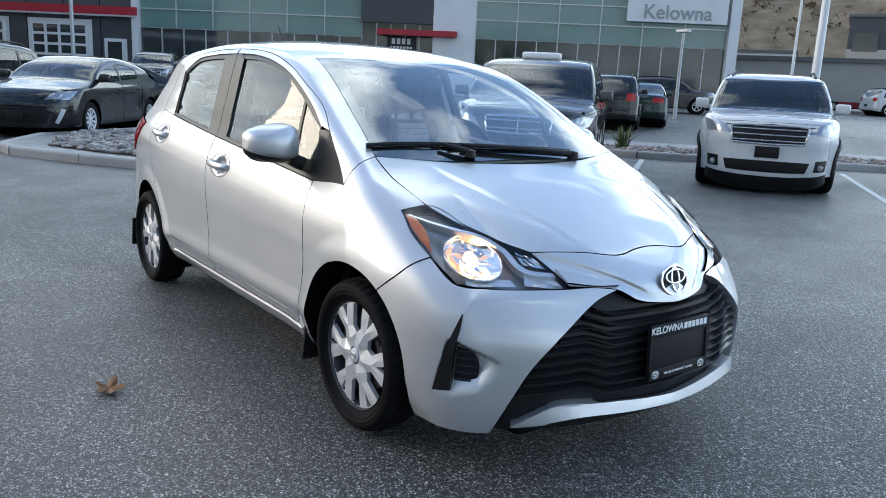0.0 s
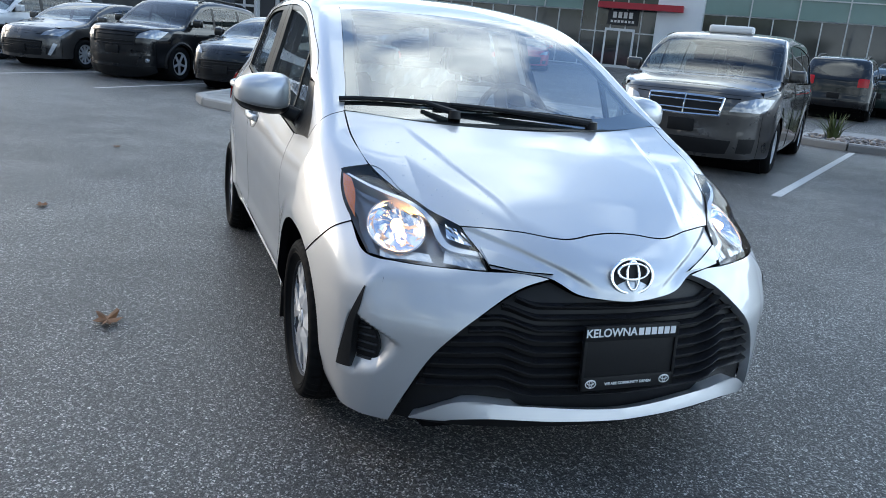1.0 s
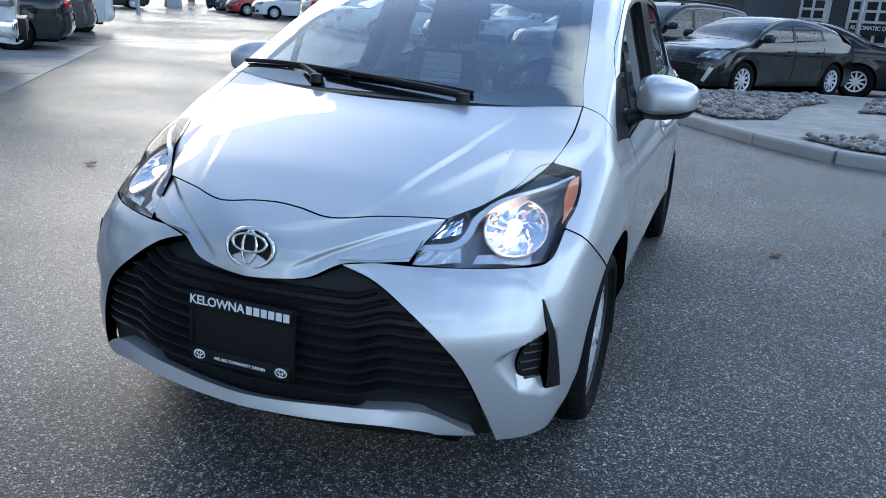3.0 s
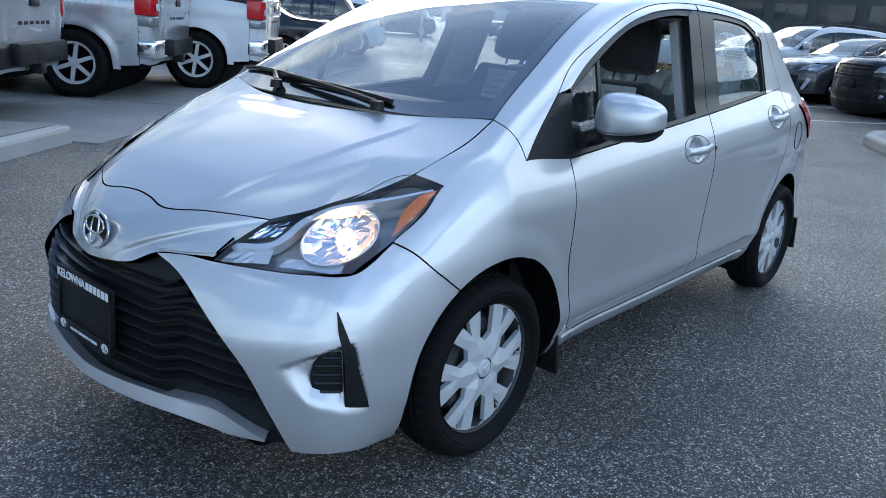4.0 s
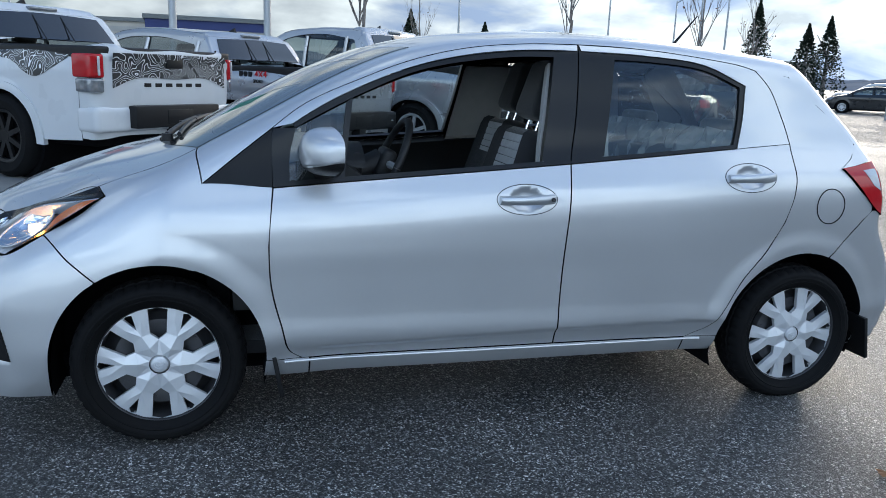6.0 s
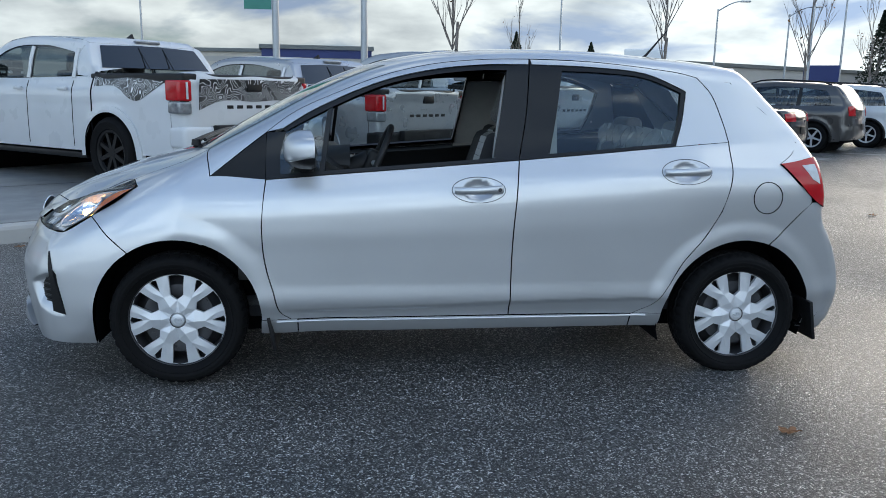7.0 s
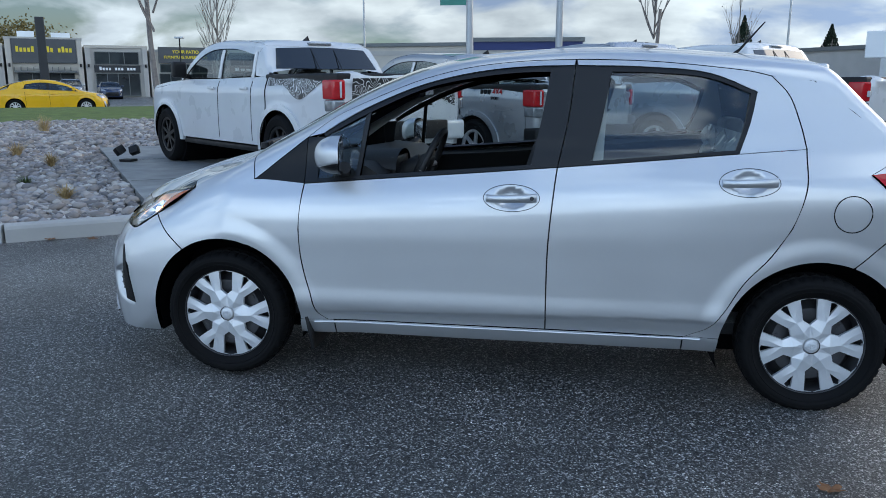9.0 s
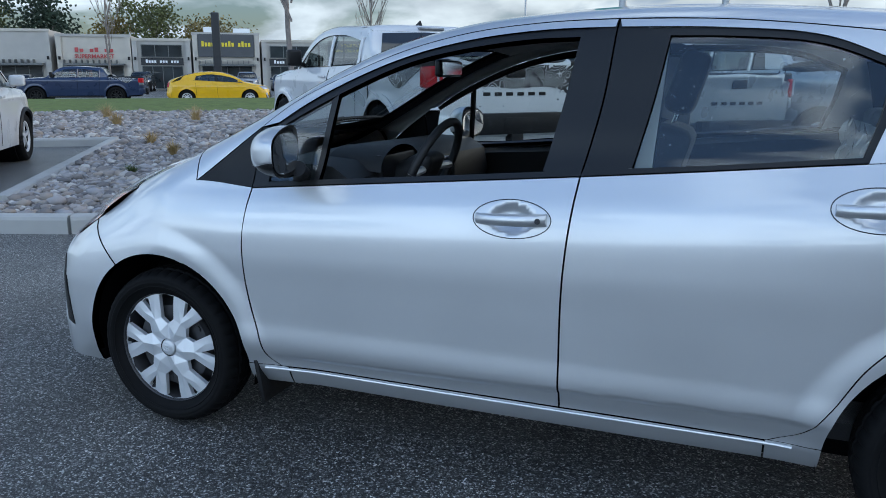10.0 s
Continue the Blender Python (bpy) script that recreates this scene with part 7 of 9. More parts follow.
VAN = dict(W=.99, belt=1.10, belt_r=1.10, tumble=.15, round=1.35, hood_z=.96, xf=2.48, xr=-2.62, xc=1.42, r0=.75, r1=-2.15, xg=-2.5, wf=1.54, wr=-1.54, R=.335, pillars=(.30, -.95),
           top=[(2.6, .75), (2.45, .95), (2.1, 1.05), (1.75, 1.12), (1.42, 1.18), (1.1, 1.42), (.75, 1.64), (.2, 1.73), (-1.0, 1.74), (-2.0, 1.69), (-2.25, 1.6), (-2.45, 1.25), (-2.6, 1.0), (-2.8, .7)],
           back=[(.2, -2.5), (.4, -2.63), (.8, -2.6), (1.05, -2.56), (1.5, -2.3), (1.75, -2.1)], lamp=(.74, .90), grille=(.70, .90, .42), tail_lamp=(.85, 1.25, .74, .88), tail_z=1.0, glass_low=1.08, sill=.22, intake=(.26, .42), bars=2)
HATCH = dict(W=.88, belt=.96, belt_r=1.08, tumble=.20, round=1.15, hood_z=.76, xf=2.30, xr=-2.24, xc=1.18, r0=.30, r1=-1.0, xg=-1.95, wf=1.36, wr=-1.34, R=.325, pillars=(-.05, -.95),
             top=[(2.42, .58), (2.28, .76), (1.9, .89), (1.5, .97), (1.18, 1.04), (.75, 1.27), (.30, 1.42), (-.2, 1.47), (-.7, 1.45), (-1.2, 1.37), (-1.7, 1.22), (-2.05, 1.10), (-2.2, .98), (-2.5, .7)],
             back=[(.2, -2.1), (.4, -2.24), (.7, -2.22), (.95, -2.16), (1.08, -2.08), (1.3, -1.5)], lamp=(.66, .80), grille=(.42, .56, .55), tail_lamp=(.78, .98, .50, .85), tail_z=.98, glass_low=1.0, deck=True, sill=.22, bars=2, bar_mat=BLACK)
SEDAN = dict(HATCH, W=.91, xf=2.42, xr=-2.44, wf=1.42, wr=-1.40, belt=.97, belt_r=1.02, r0=.25, r1=-.85, xg=-1.55, xc=1.15,
             top=[(2.55, .62), (2.4, .78), (2.0, .90), (1.5, .98), (1.15, 1.04), (.7, 1.28), (.25, 1.41), (-.2, 1.45), (-.7, 1.42), (-1.15, 1.28), (-1.55, 1.10), (-2.0, 1.06), (-2.38, 1.0), (-2.6, .75)],
             back=[(.2, -2.3), (.4, -2.43), (.7, -2.42), (.95, -2.38), (1.06, -2.3), (1.3, -1.9)], tail_lamp=(.80, .95, .45, .84), tail_z=.99)
PICKUP = dict(W=.94, belt=1.20, belt_r=1.24, tumble=.13, round=.9, hood_z=1.10, xf=2.65, xr=-2.95, xc=1.30, r0=.66, r1=-1.12, xg=-1.32, wf=1.75, wr=-1.66, R=.40, pillars=(-.04, -.98), mirror=BLACK, pickup=True, flare=.012, k=.035, bulge=.03,
              top=[(2.8, .85), (2.62, 1.10), (2.2, 1.18), (1.7, 1.23), (1.30, 1.27), (1.0, 1.485), (.66, 1.68), (.3, 1.74), (-.3, 1.735), (-.8, 1.70), (-1.12, 1.645), (-1.22, 1.51), (-1.32, 1.36), (-1.42, 1.31), (-2.1, 1.31), (-2.9, 1.32), (-3.2, 1.32)],
              back=[(.3, -2.83), (.55, -2.89), (.8, -2.93), (1.1, -2.94), (1.28, -2.935), (1.36, -2.81)], lamp=(.88, 1.06), grille=(.72, 1.05, .45), tail_lamp=(.86, 1.20, .80, .97), tail_z=1.25, sill=.40, intake=(.48, .6), gate_handle=1.14, gate_text=.93, glass_end=-.93)
BIGPICK = dict(PICKUP, pillars=(.22, -.55), W=1.01, xf=2.95, xr=-2.90, wf=1.85, wr=-1.85, R=.41, tail_lamp=(.90, 1.30, .82, .97), gate_text=1.0, gate_handle=1.2,
               top=[(3.1, .95), (2.92, 1.18), (2.4, 1.27), (1.8, 1.32), (1.45, 1.36), (1.1, 1.62), (.80, 1.82), (.2, 1.92), (-.5, 1.92), (-.85, 1.88), (-1.0, 1.66), (-1.15, 1.46), (-1.25, 1.41), (-2.0, 1.41), (-2.9, 1.42), (-3.2, 1.42)],
               back=[(.3, -2.78), (.55, -2.85), (.8, -2.88), (1.2, -2.9), (1.38, -2.89), (1.46, -2.7)], belt=1.28, belt_r=1.32, tail_z=1.34, xc=1.45, r0=.80, r1=-.87, xg=-1.15, glass_end=-.72, hood_z=1.18, lamp=(.95, 1.12))

BED = -46                                   # heading of the stalls, degrees
head = Vector((math.cos(radians(BED)), math.sin(radians(BED)), 0))
left = Vector((-head.y, head.x, 0))


def at_wheel(P, x, y, z=0, heading=BED, side=1):
    """Pose from where the front wheel on one side meets the ground."""
    hd = Vector((math.cos(radians(heading)), math.sin(radians(heading)), 0))
    lf = Vector((-hd.y, hd.x, 0))
    c = Vector((x, y, z)) - hd * P["wf"] - lf * side * (P["W"] - .1)
    return pose(c.x, c.y, z, 0, 0, heading)


def at_tail(P, x, y, z=0, heading=BED):
    """Pose from the middle of the tail."""
    hd = Vector((math.cos(radians(heading)), math.sin(radians(heading)), 0))
    c = Vector((x, y, z)) - hd * P["xr"]
    return pose(c.x, c.y, z, 0, 0, heading)


ESC = dict(SUV, fog_mat=BLACK, bars=3, bar_mat=P_SILVER)
vehicle("suv", "white compact SUV with chrome-barred grille", "car", at_wheel(ESC, -2.05, 8.9, 0, -58, 1), ESC, P_WHITE, W_SUV)
van, van_shell = vehicle("minivan", "graphite minivan with chrome cross grille", "car", at_wheel(VAN, -3.95, 6.0, 0, -50, 1), dict(VAN, pillars=(.30, -.95)), P_GREY, W_CAR)
bm = bmesh.new()
p = van_shell.T((.25, 0))[0]
box(bm, p[0] - .10, p[0] + .10, -.30, .30, p[2] - .01, p[2] + .10, .045, 4)
part("roof_sign", bm, WHITE, van, "white rounded roof sign", smooth=True)
bm = bmesh.new()
pts, _ = settle(van_shell.F((0, .70), (0, .80), (0, .90)), van_shell.f, .011)
tube(bm, pts, .011, 6)
part("grille_bar", bm, CHROME, van, smooth=True)
row = [(SEDAN, P_WHITE, W_CAR, "white saloon parked in a row", "sedan"), (ESC, P_WHITE, W_SUV, "white compact SUV parked in a row", "suv"), (dict(HATCH, drl=True), P_GREY, W_CAR, "dark grey hybrid hatchback in a row", "hatchback"),
       (dict(SUV, bars=2, bar_mat=BLACK), P_BLACK, W_SUV, "black SUV parked in a row", "suv"), (dict(HATCH, drl=True), P_BLACK, W_CAR, "black hybrid hatchback with slanted white running lamps", "hatchback")]
for i, (P, c, w, lab, nm) in enumerate(row):
    x, y = -13.6 + (i - 3) * 1.85, -.75 + (i - 3) * 1.9
    vehicle(nm, lab, "car", at_wheel(P, x, y, 0, -38), P, c, w, "cars in the row")
PAD = .15
wrapped, wrapped_shell = vehicle("pickup_truck", "lifted white pickup with black contour-line wrap on its tailgate", "truck", at_tail(PICKUP, 1.58, -4.83, PAD, -40), dict(PICKUP, step=P_WHITE), P_WHITE, W_BLACK)


def contour_wrap():
    """Black film printed with white map contours."""
    m = mat("contour_wrap", (0.02, 0.02, 0.02), 0.35, coat=0.4)
    nt = m.node_tree
    n, L = nt.nodes.new, nt.links.new
    tc, t, mul, fr, ramp = n("ShaderNodeTexCoord"), n("ShaderNodeTexNoise"), n("ShaderNodeMath"), n("ShaderNodeMath"), n("ShaderNodeValToRGB")
    t.inputs["Scale"].default_value, t.inputs["Detail"].default_value = 5.5, 1.0
    mul.operation, fr.operation = "MULTIPLY", "FRACT"
    mul.inputs[1].default_value = 17
    L(tc.outputs["Object"], t.inputs["Vector"])
    L(t.outputs[0], mul.inputs[0])
    L(mul.outputs[0], fr.inputs[0])
    e = ramp.color_ramp.elements
    e[0].position, e[0].color = 0.0, (0.02, 0.02, 0.02, 1)
    e[1].position, e[1].color = 1.0, (0.02, 0.02, 0.02, 1)
    for pos, c in ((0.36, 0.02), (0.41, 0.75), (0.58, 0.75), (0.63, 0.02)):
        k = e.new(pos)
        k.color = (c, c, c, 1)
    L(fr.outputs[0], ramp.inputs[0])
    L(ramp.outputs[0], nt.nodes["Principled BSDF"].inputs["Base Color"])
    return m


WRAP = contour_wrap()


def wrap_panels(e, h):
    W = .94
    for name, chart, low, up, grid, mirror in (("tailgate_wrap", h.B, [(-.74, .90), (-.5, .985), (0, .985), (.5, .985), (.74, .90)], [(-.74, 1.215), (0, 1.22), (.74, 1.215)], (24, 8), False),
                                               ("bed_side_wrap", h.S, [(-1.40, 1.13), (-1.78, 1.13), (-2.15, .98), (-2.42, 1.09), (-2.55, 1.16)], [(-1.38, 1.235), (-1.9, 1.24), (-2.60, 1.242)], (26, 6), True)):
        for k in ((1, -1) if mirror else (1,)):
            q = np.array((1, k, 1))
            a, b = chart(*low) * q, chart(*up) * q
            s = Skin()
            s.add(a, b, np.array([a[0], b[0]]), np.array([a[-1], b[-1]]), *grid, off=.006, f=h.f, gap=0, depth=.005, edge_mat=0)
            s.done(name, WRAP, e, "black vinyl with white contour lines", edge=WRAP)


wrap_panels(wrapped, wrapped_shell)
bed_truck, bed_shell = vehicle("pickup_truck", "silver pickup with a grey tailgate and black bumper", "truck", at_tail(PICKUP, -.52, -6.55, .03, -44), dict(PICKUP, step=BLACK, gate_mat=P_SILVER), P_SILVER, W_TRUCK)
vehicle("pickup_truck", "silver full-size pickup with chrome rear bumper", "truck", at_tail(BIGPICK, -2.95, -7.92, .03, -44), BIGPICK, P_SILVER, W_TRUCK)
vehicle("pickup_truck", "white full-size pickup with chrome rear bumper", "truck", at_tail(BIGPICK, -5.03, -8.53, .03, -44), BIGPICK, P_WHITE, W_TRUCK)
for words, x, z, size, m_ in (("4X4", -2.12, 1.165, .115, RED), ("SPORT", -2.10, 1.085, .055, BLACK)):
    y = bed_shell.S((x, z))[0][1]
    text_part("lettering", words, size, Matrix(((-1, 0, 0, x), (0, 0, 1, y + .008), (0, 1, 0, z), (0, 0, 0, 1))), m_, bed_truck, .002)
for i in range(3):
    bm = bmesh.new()
    y = bed_shell.S((-1.78, 1.165))[0][1]
    box(bm, -1.83 - .075 * i, -1.775 - .075 * i, y - .004, y + .010, 1.13, 1.20, .003)
    part("letter_bar", bm, BLACK, bed_truck)
FLEET = {}
for o in bpy.data.objects:
    if o.parent is None and o.type == "EMPTY" and o.get("category") in ("car", "truck") and o is not car:
        FLEET.setdefault(o.name.split(".")[0], o)


# ---- ground, kerbs, planting beds ----
O2, R2, N2 = Vector((3.5, -2.54, 0)), Vector((.81, .586, 0)), Vector((.586, -.81, 0))


def uv(u, v, z=0.0):
    """A point in the display lot: u along the kerb, v away from it."""
    p = O2 + R2 * u + N2 * v
    return Vector((p.x, p.y, z))


def ground_z(x, y):
    d = -0.82 * x + 0.57 * y
    v = (Vector((x, y, 0)) - O2).dot(N2)
    return 0.018 * max(0.0, d - 14) - 0.06 * min(1.0, max(0.0, (v - 29) / 6))


def structure(ob, label, category):
    return tagged(ob, label, category, kind="structure")


def ground():
    N = 120
    xs = [math.copysign(abs(t)**2.4 * 900, t) for t in np.linspace(-1, 1, N)]
    verts = [(x, y, ground_z(x, y) if math.hypot(x, y) < 160 else ground_z(x * 160 / math.hypot(x, y), y * 160 / math.hypot(x, y))) for x in xs for y in xs]
    faces = [(i * N + j, (i + 1) * N + j, (i + 1) * N + j + 1, i * N + j + 1) for i in range(N - 1) for j in range(N - 1)]
    structure(obj("ground", verts, faces, ASPHALT), "wet dark asphalt car park with pale stone chips", "ground")


ground()


def sheet(name, pts, z, material, label, category, thick=0.0, kind="structure", lift=True):
    """A flat polygon with its own thickness, laid on the ground."""
    bm = bmesh.new()
    top = [bm.verts.new((p[0], p[1], z + (ground_z(p[0], p[1]) if lift else 0))) for p in pts]
    f = bm.faces.new(top)
    if f.normal.z < 0:
        f.normal_flip()
    if thick:
        r = bmesh.ops.extrude_face_region(bm, geom=[f])
        for e in r["geom"]:
            if isinstance(e, bmesh.types.BMVert):
                e.co.z -= thick
    ob = part(name, bm, material, None)
    return tagged(ob, label, category, kind=kind)


def kerb(name, pts, h=.15, w=.16, closed=False, seg=1.6, label="pale concrete kerb", lift=True):
    """A kerb of separate stones with rounded tops along pts."""
    P = [Vector((p[0], p[1], 0)) for p in pts]
    if closed:
        P.append(P[0])
    e = thing(name, label, "kerb", kind="structure")
    for a, b in zip(P, P[1:]):
        L = (b - a).length
        n = max(1, round(L / seg))
        d = (b - a).normalized()
        s = Vector((-d.y, d.x, 0)) * w / 2
        for i in range(n):
            p, q = a + d * (L * i / n + .003), a + d * (L * (i + 1) / n - .003)
            bm = bmesh.new()
            rows = []
            for c in (p, q):
                g = ground_z(c.x, c.y) if lift else 0
                prof = [(-1, -.05), (-1, h * .75), (-.86, h * .93), (-.6, h), (.6, h), (.86, h * .93), (1, h * .75), (1, -.05)]
                rows.append([bm.verts.new(c + s * k + Vector((0, 0, z + g))) for k, z in prof])
            m = len(rows[0])
            for j in range(m):
                bm.faces.new((rows[0][j], rows[0][(j + 1) % m], rows[1][(j + 1) % m], rows[1][j]))
            bm.faces.new(rows[0])
            bm.faces.new(rows[1])
            part("kerb_stone", bm, CONCRETE, e)
    return e


ROCK = mat("river_stone", (0.30, 0.285, 0.27), 0.75, noise_scale=9, noise_amt=0.2, bump=0.004, bump_scale=60)
_n = ROCK.node_tree
_geo, _hsv = _n.nodes.new("ShaderNodeNewGeometry"), _n.nodes.new("ShaderNodeValToRGB")
_hsv.color_ramp.elements[0].color, _hsv.color_ramp.elements[1].color = (0.13, 0.125, 0.13, 1), (0.52, 0.50, 0.48, 1)
for _p, _c in ((.25, (0.24, 0.21, 0.19, 1)), (.5, (0.33, 0.32, 0.33, 1)), (.75, (0.30, 0.25, 0.21, 1))):
    _hsv.color_ramp.elements.new(_p).color = _c
_n.links.new(_geo.outputs["Random Per Island"], _hsv.inputs[0])
_n.links.new(_hsv.outputs[0], _n.nodes["Principled BSDF"].inputs["Base Color"])
SOIL = mat("dark_gravel_soil", (0.10, 0.09, 0.085), 0.95, noise_scale=6, noise_amt=0.3, bump=0.01, bump_scale=40)
MULCH = mat("red_brown_mulch", (0.12, 0.055, 0.035), 0.95, noise_scale=10, noise_amt=0.35, bump=0.01, bump_scale=60)
GRASS = mat("lawn_grass", (0.12, 0.16, 0.035), 0.9, noise_scale=3, noise_amt=0.3, bump=0.02, bump_scale=50)
STRAW = mat("dry_grass", (0.42, 0.30, 0.14), 0.85, noise_scale=20, noise_amt=0.2)
LEAFGREEN = mat("green_blades", (0.07, 0.10, 0.03), 0.6, noise_scale=20, noise_amt=0.2)
LEAFBROWN = mat("dry_oak_leaf", (0.20, 0.085, 0.03), 0.7, noise_scale=25, noise_amt=0.25, bump=0.001, bump_scale=200)


def stones(name, poly, per_m2, r0, r1, z, label, seed, near=None):
    """Loose river stones strewn over a polygon."""
    rng = np.random.RandomState(seed)
    ico = bmesh.new()
    bmesh.ops.create_icosphere(ico, subdivisions=1, radius=1)
    base = np.array([v.co[:] for v in ico.verts])
    tri = np.array([[v.index for v in f.verts] for f in ico.faces])
    ico.free()
    P = np.array([(p[0], p[1]) for p in poly])
    lo, hi = P.min(0), P.max(0)
    area = np.prod(hi - lo)
    n = int(area * per_m2)
    c = rng.uniform(lo, hi, (n, 2))
    inside = np.zeros(n, bool)
    for (x0, y0), (x1, y1) in zip(P, np.roll(P, -1, 0)):
        cr = ((y0 > c[:, 1]) != (y1 > c[:, 1])) & (c[:, 0] < (x1 - x0) * (c[:, 1] - y0) / (y1 - y0 + 1e-12) + x0)
        inside ^= cr
    c = c[inside]
    V, T_ = [], []
    for i, (x, y) in enumerate(c):
        r = rng.uniform(r0, r1) * (1 + .6 * (rng.rand() < .12))
        s = np.array([r * rng.uniform(.8, 1.4), r * rng.uniform(.7, 1.1), r * rng.uniform(.45, .75)])
        b = base * (1 + rng.uniform(-.18, .18, (len(base), 1))) * s
        a = rng.uniform(0, 2 * math.pi)
        rot = np.array([[math.cos(a), -math.sin(a)], [math.sin(a), math.cos(a)]])
        b[:, :2] = b[:, :2] @ rot
        V.append(b + (x, y, z + ground_z(x, y) + s[2] * rng.uniform(.3, 1.2)))
        T_.append(tri + i * len(base))
    ob = obj(name, np.vstack(V), np.vstack(T_), ROCK, smooth=True)
    tagged(ob, label, "stones", kind="stuff")


def tuft(x, y, z, r, h, material, label, n=90, seed=1, broad=.006):
    rng = random.Random(seed)
    V, Fc = [], []
    for i in range(n):
        a, l = rng.uniform(0, 6.283), rng.uniform(.5, 1) * h
        lean = rng.uniform(.1, 1.0)**1.3 * r * 1.6
        d = Vector((math.cos(a), math.sin(a), 0))
        s = Vector((-d.y, d.x, 0)) * broad
        o = Vector((x, y, z)) + d * rng.uniform(0, r * .35)
        k = len(V)
        for t, w in ((0, 1), (.4, .9), (.75, .6), (1, .05)):
            c = o + d * lean * t * t + Vector((0, 0, l * (t - .25 * t * t * lean / (r + .01) * .5)))
            V += [c - s * w, c + s * w]
        Fc += [(k, k + 1, k + 3, k + 2), (k + 2, k + 3, k + 5, k + 4), (k + 4, k + 5, k + 7, k + 6)]
    return tagged(obj("grass_tuft", V, Fc, material, smooth=False), label, "plant")


# display pads for the trucks
sheet("concrete_pad", [uv(-4.3, 0), uv(-.02, 0), uv(-.02, 8.2), uv(-4.3, 8.2)], .15, SLAB, "damp raised concrete display pad", "pavement", .20)
sheet("concrete_ramp", [uv(-16, -.42), uv(-4.32, -.42), uv(-4.32, 8.4), uv(-16, 8.4)], .012, SLAB, "damp concrete apron under the trucks", "pavement", .05)
for u in (-7.2, -10.1, -13.0):
    sheet("pad_joint", [uv(u, -.41), uv(u + .02, -.41), uv(u + .02, 8.3), uv(u, 8.3)], .016, GAP, "dark saw-cut joint in the apron", "pavement")
for v in (2.6, 5.4):
    sheet("pad_joint", [uv(-4.28, v), uv(-.05, v), uv(-.05, v + .02), uv(-4.28, v + .02)], .154, GAP, "dark saw-cut joint in the pad", "pavement")
kerb("kerb_1", [uv(-4.3, -.09), uv(-1.0, -.09), uv(1.2, -.06), uv(2.6, .35), uv(3.4, 1.1)])
kerb("kerb_2", [uv(2.05, 1.2), uv(2.05, 8.6), uv(9.5, 8.6)])
bed = [uv(.02, .02), uv(1.2, .02), uv(2.4, .40), uv(1.96, 1.2), uv(1.96, 8.6), uv(9.5, 8.7), uv(14, 12), uv(14, 21), uv(-12, 21), uv(-12, 8.6), uv(.02, 8.3)]
sheet("planting_bed", bed, .085, SOIL, "dark soil under river stones", "ground", .1)
stones("river_stones", [uv(.06, .04), uv(1.2, .05), uv(2.3, .40), uv(1.94, 1.2), uv(1.94, 8.7), uv(-.0, 8.7)], 340, .022, .050, .085, "pale grey river stones in a kerbed bed", 3)
stones("river_stones", [uv(-3, 8.6), uv(9.5, 8.8), uv(13, 12), uv(13, 20.5), uv(-6, 20.5)], 120, .030, .065, .085, "river stones sloping up to the lawn", 4)
sheet("mulch_bed", [uv(-4.5, 9.5), uv(1.2, 10.5), uv(1.6, 13), uv(-1, 15), uv(-5, 15)], .10, MULCH, "red-brown mulch among the stones", "ground")
kerb("kerb_3", [uv(.9, 10.6), uv(-.6, 9.9), uv(-2.2, 10.2), uv(-3.0, 11.4), uv(-2.4, 12.8), uv(-.6, 13.3), uv(.7, 12.5)], .14, .14, True, .9, "rounded concrete tree ring")
lawn_edge = [uv(-40, 19.6, .08), uv(60, 19.6, .08), uv(60, 23.5, .26), uv(60, 27.4, .36), uv(60, 27.7, -.1), uv(-40, 27.7, -.1), uv(-40, 27.4, .36), uv(-40, 23.5, .26)]
structure(obj("lawn", lawn_edge, [(0, 1, 2, 7), (7, 2, 3, 6), (6, 3, 4, 5)], GRASS, smooth=False), "short autumn lawn on a low bank", "ground")
sheet("road", [uv(-80, 28), uv(90, 28), uv(90, 36.5), uv(-80, 36.5)], .03, mat("dry_road", (0.16, 0.16, 0.16), 0.8, noise_scale=1.2, noise_amt=0.12, bump=0.002, bump_scale=80), "pale street beyond the lawn", "road")
kerb("kerb_4", [uv(-40, 27.8), uv(60, 27.8)], .13, .2, seg=12)
for i, (u, v, m_, h_, lab) in enumerate(((.7, 1.6, STRAW, .20, "dry straw-coloured grass tuft"), (1.1, 3.0, LEAFGREEN, .16, "small green grass tuft"), (.8, 5.4, STRAW, .26, "dry straw-coloured grass tuft"), (1.3, 7.4, STRAW, .3, "dry straw-coloured grass tuft"),
                                         (2.6, 13, STRAW, .45, "tall dry grass tuft"), (.9, 14.5, STRAW, .5, "tall dry grass tuft"), (5, 15, STRAW, .45, "tall dry grass tuft"), (3.4, 17, STRAW, .5, "tall dry grass tuft"), (8, 14, STRAW, .4, "tall dry grass tuft"))):
    p = uv(u, v)
    tuft(p.x, p.y, .09, h_ * .6, h_, m_, lab, 110, 10 + i)


def floodlight(x, y, z):
    bm = bmesh.new()
    box(bm, x - .10, x + .10, y - .09, y + .09, z, z + .04, .01)
    e = part("floodlight", bm, BLACK, None, smooth=True)
    tagged(e, "small black floodlights standing on the pad", "lamp")
    for dx in (-.09, .10):
        bm = bmesh.new()
        box(bm, -.07, .07, -.05, .05, -.05, .07, .015)
        bmesh.ops.transform(bm, matrix=pose(x + dx, y + dx * .4, z + .16, 30, 20, 40 + dx * 300), verts=bm.verts)
        part("lamp_head", bm, BLACK, e, smooth=True)


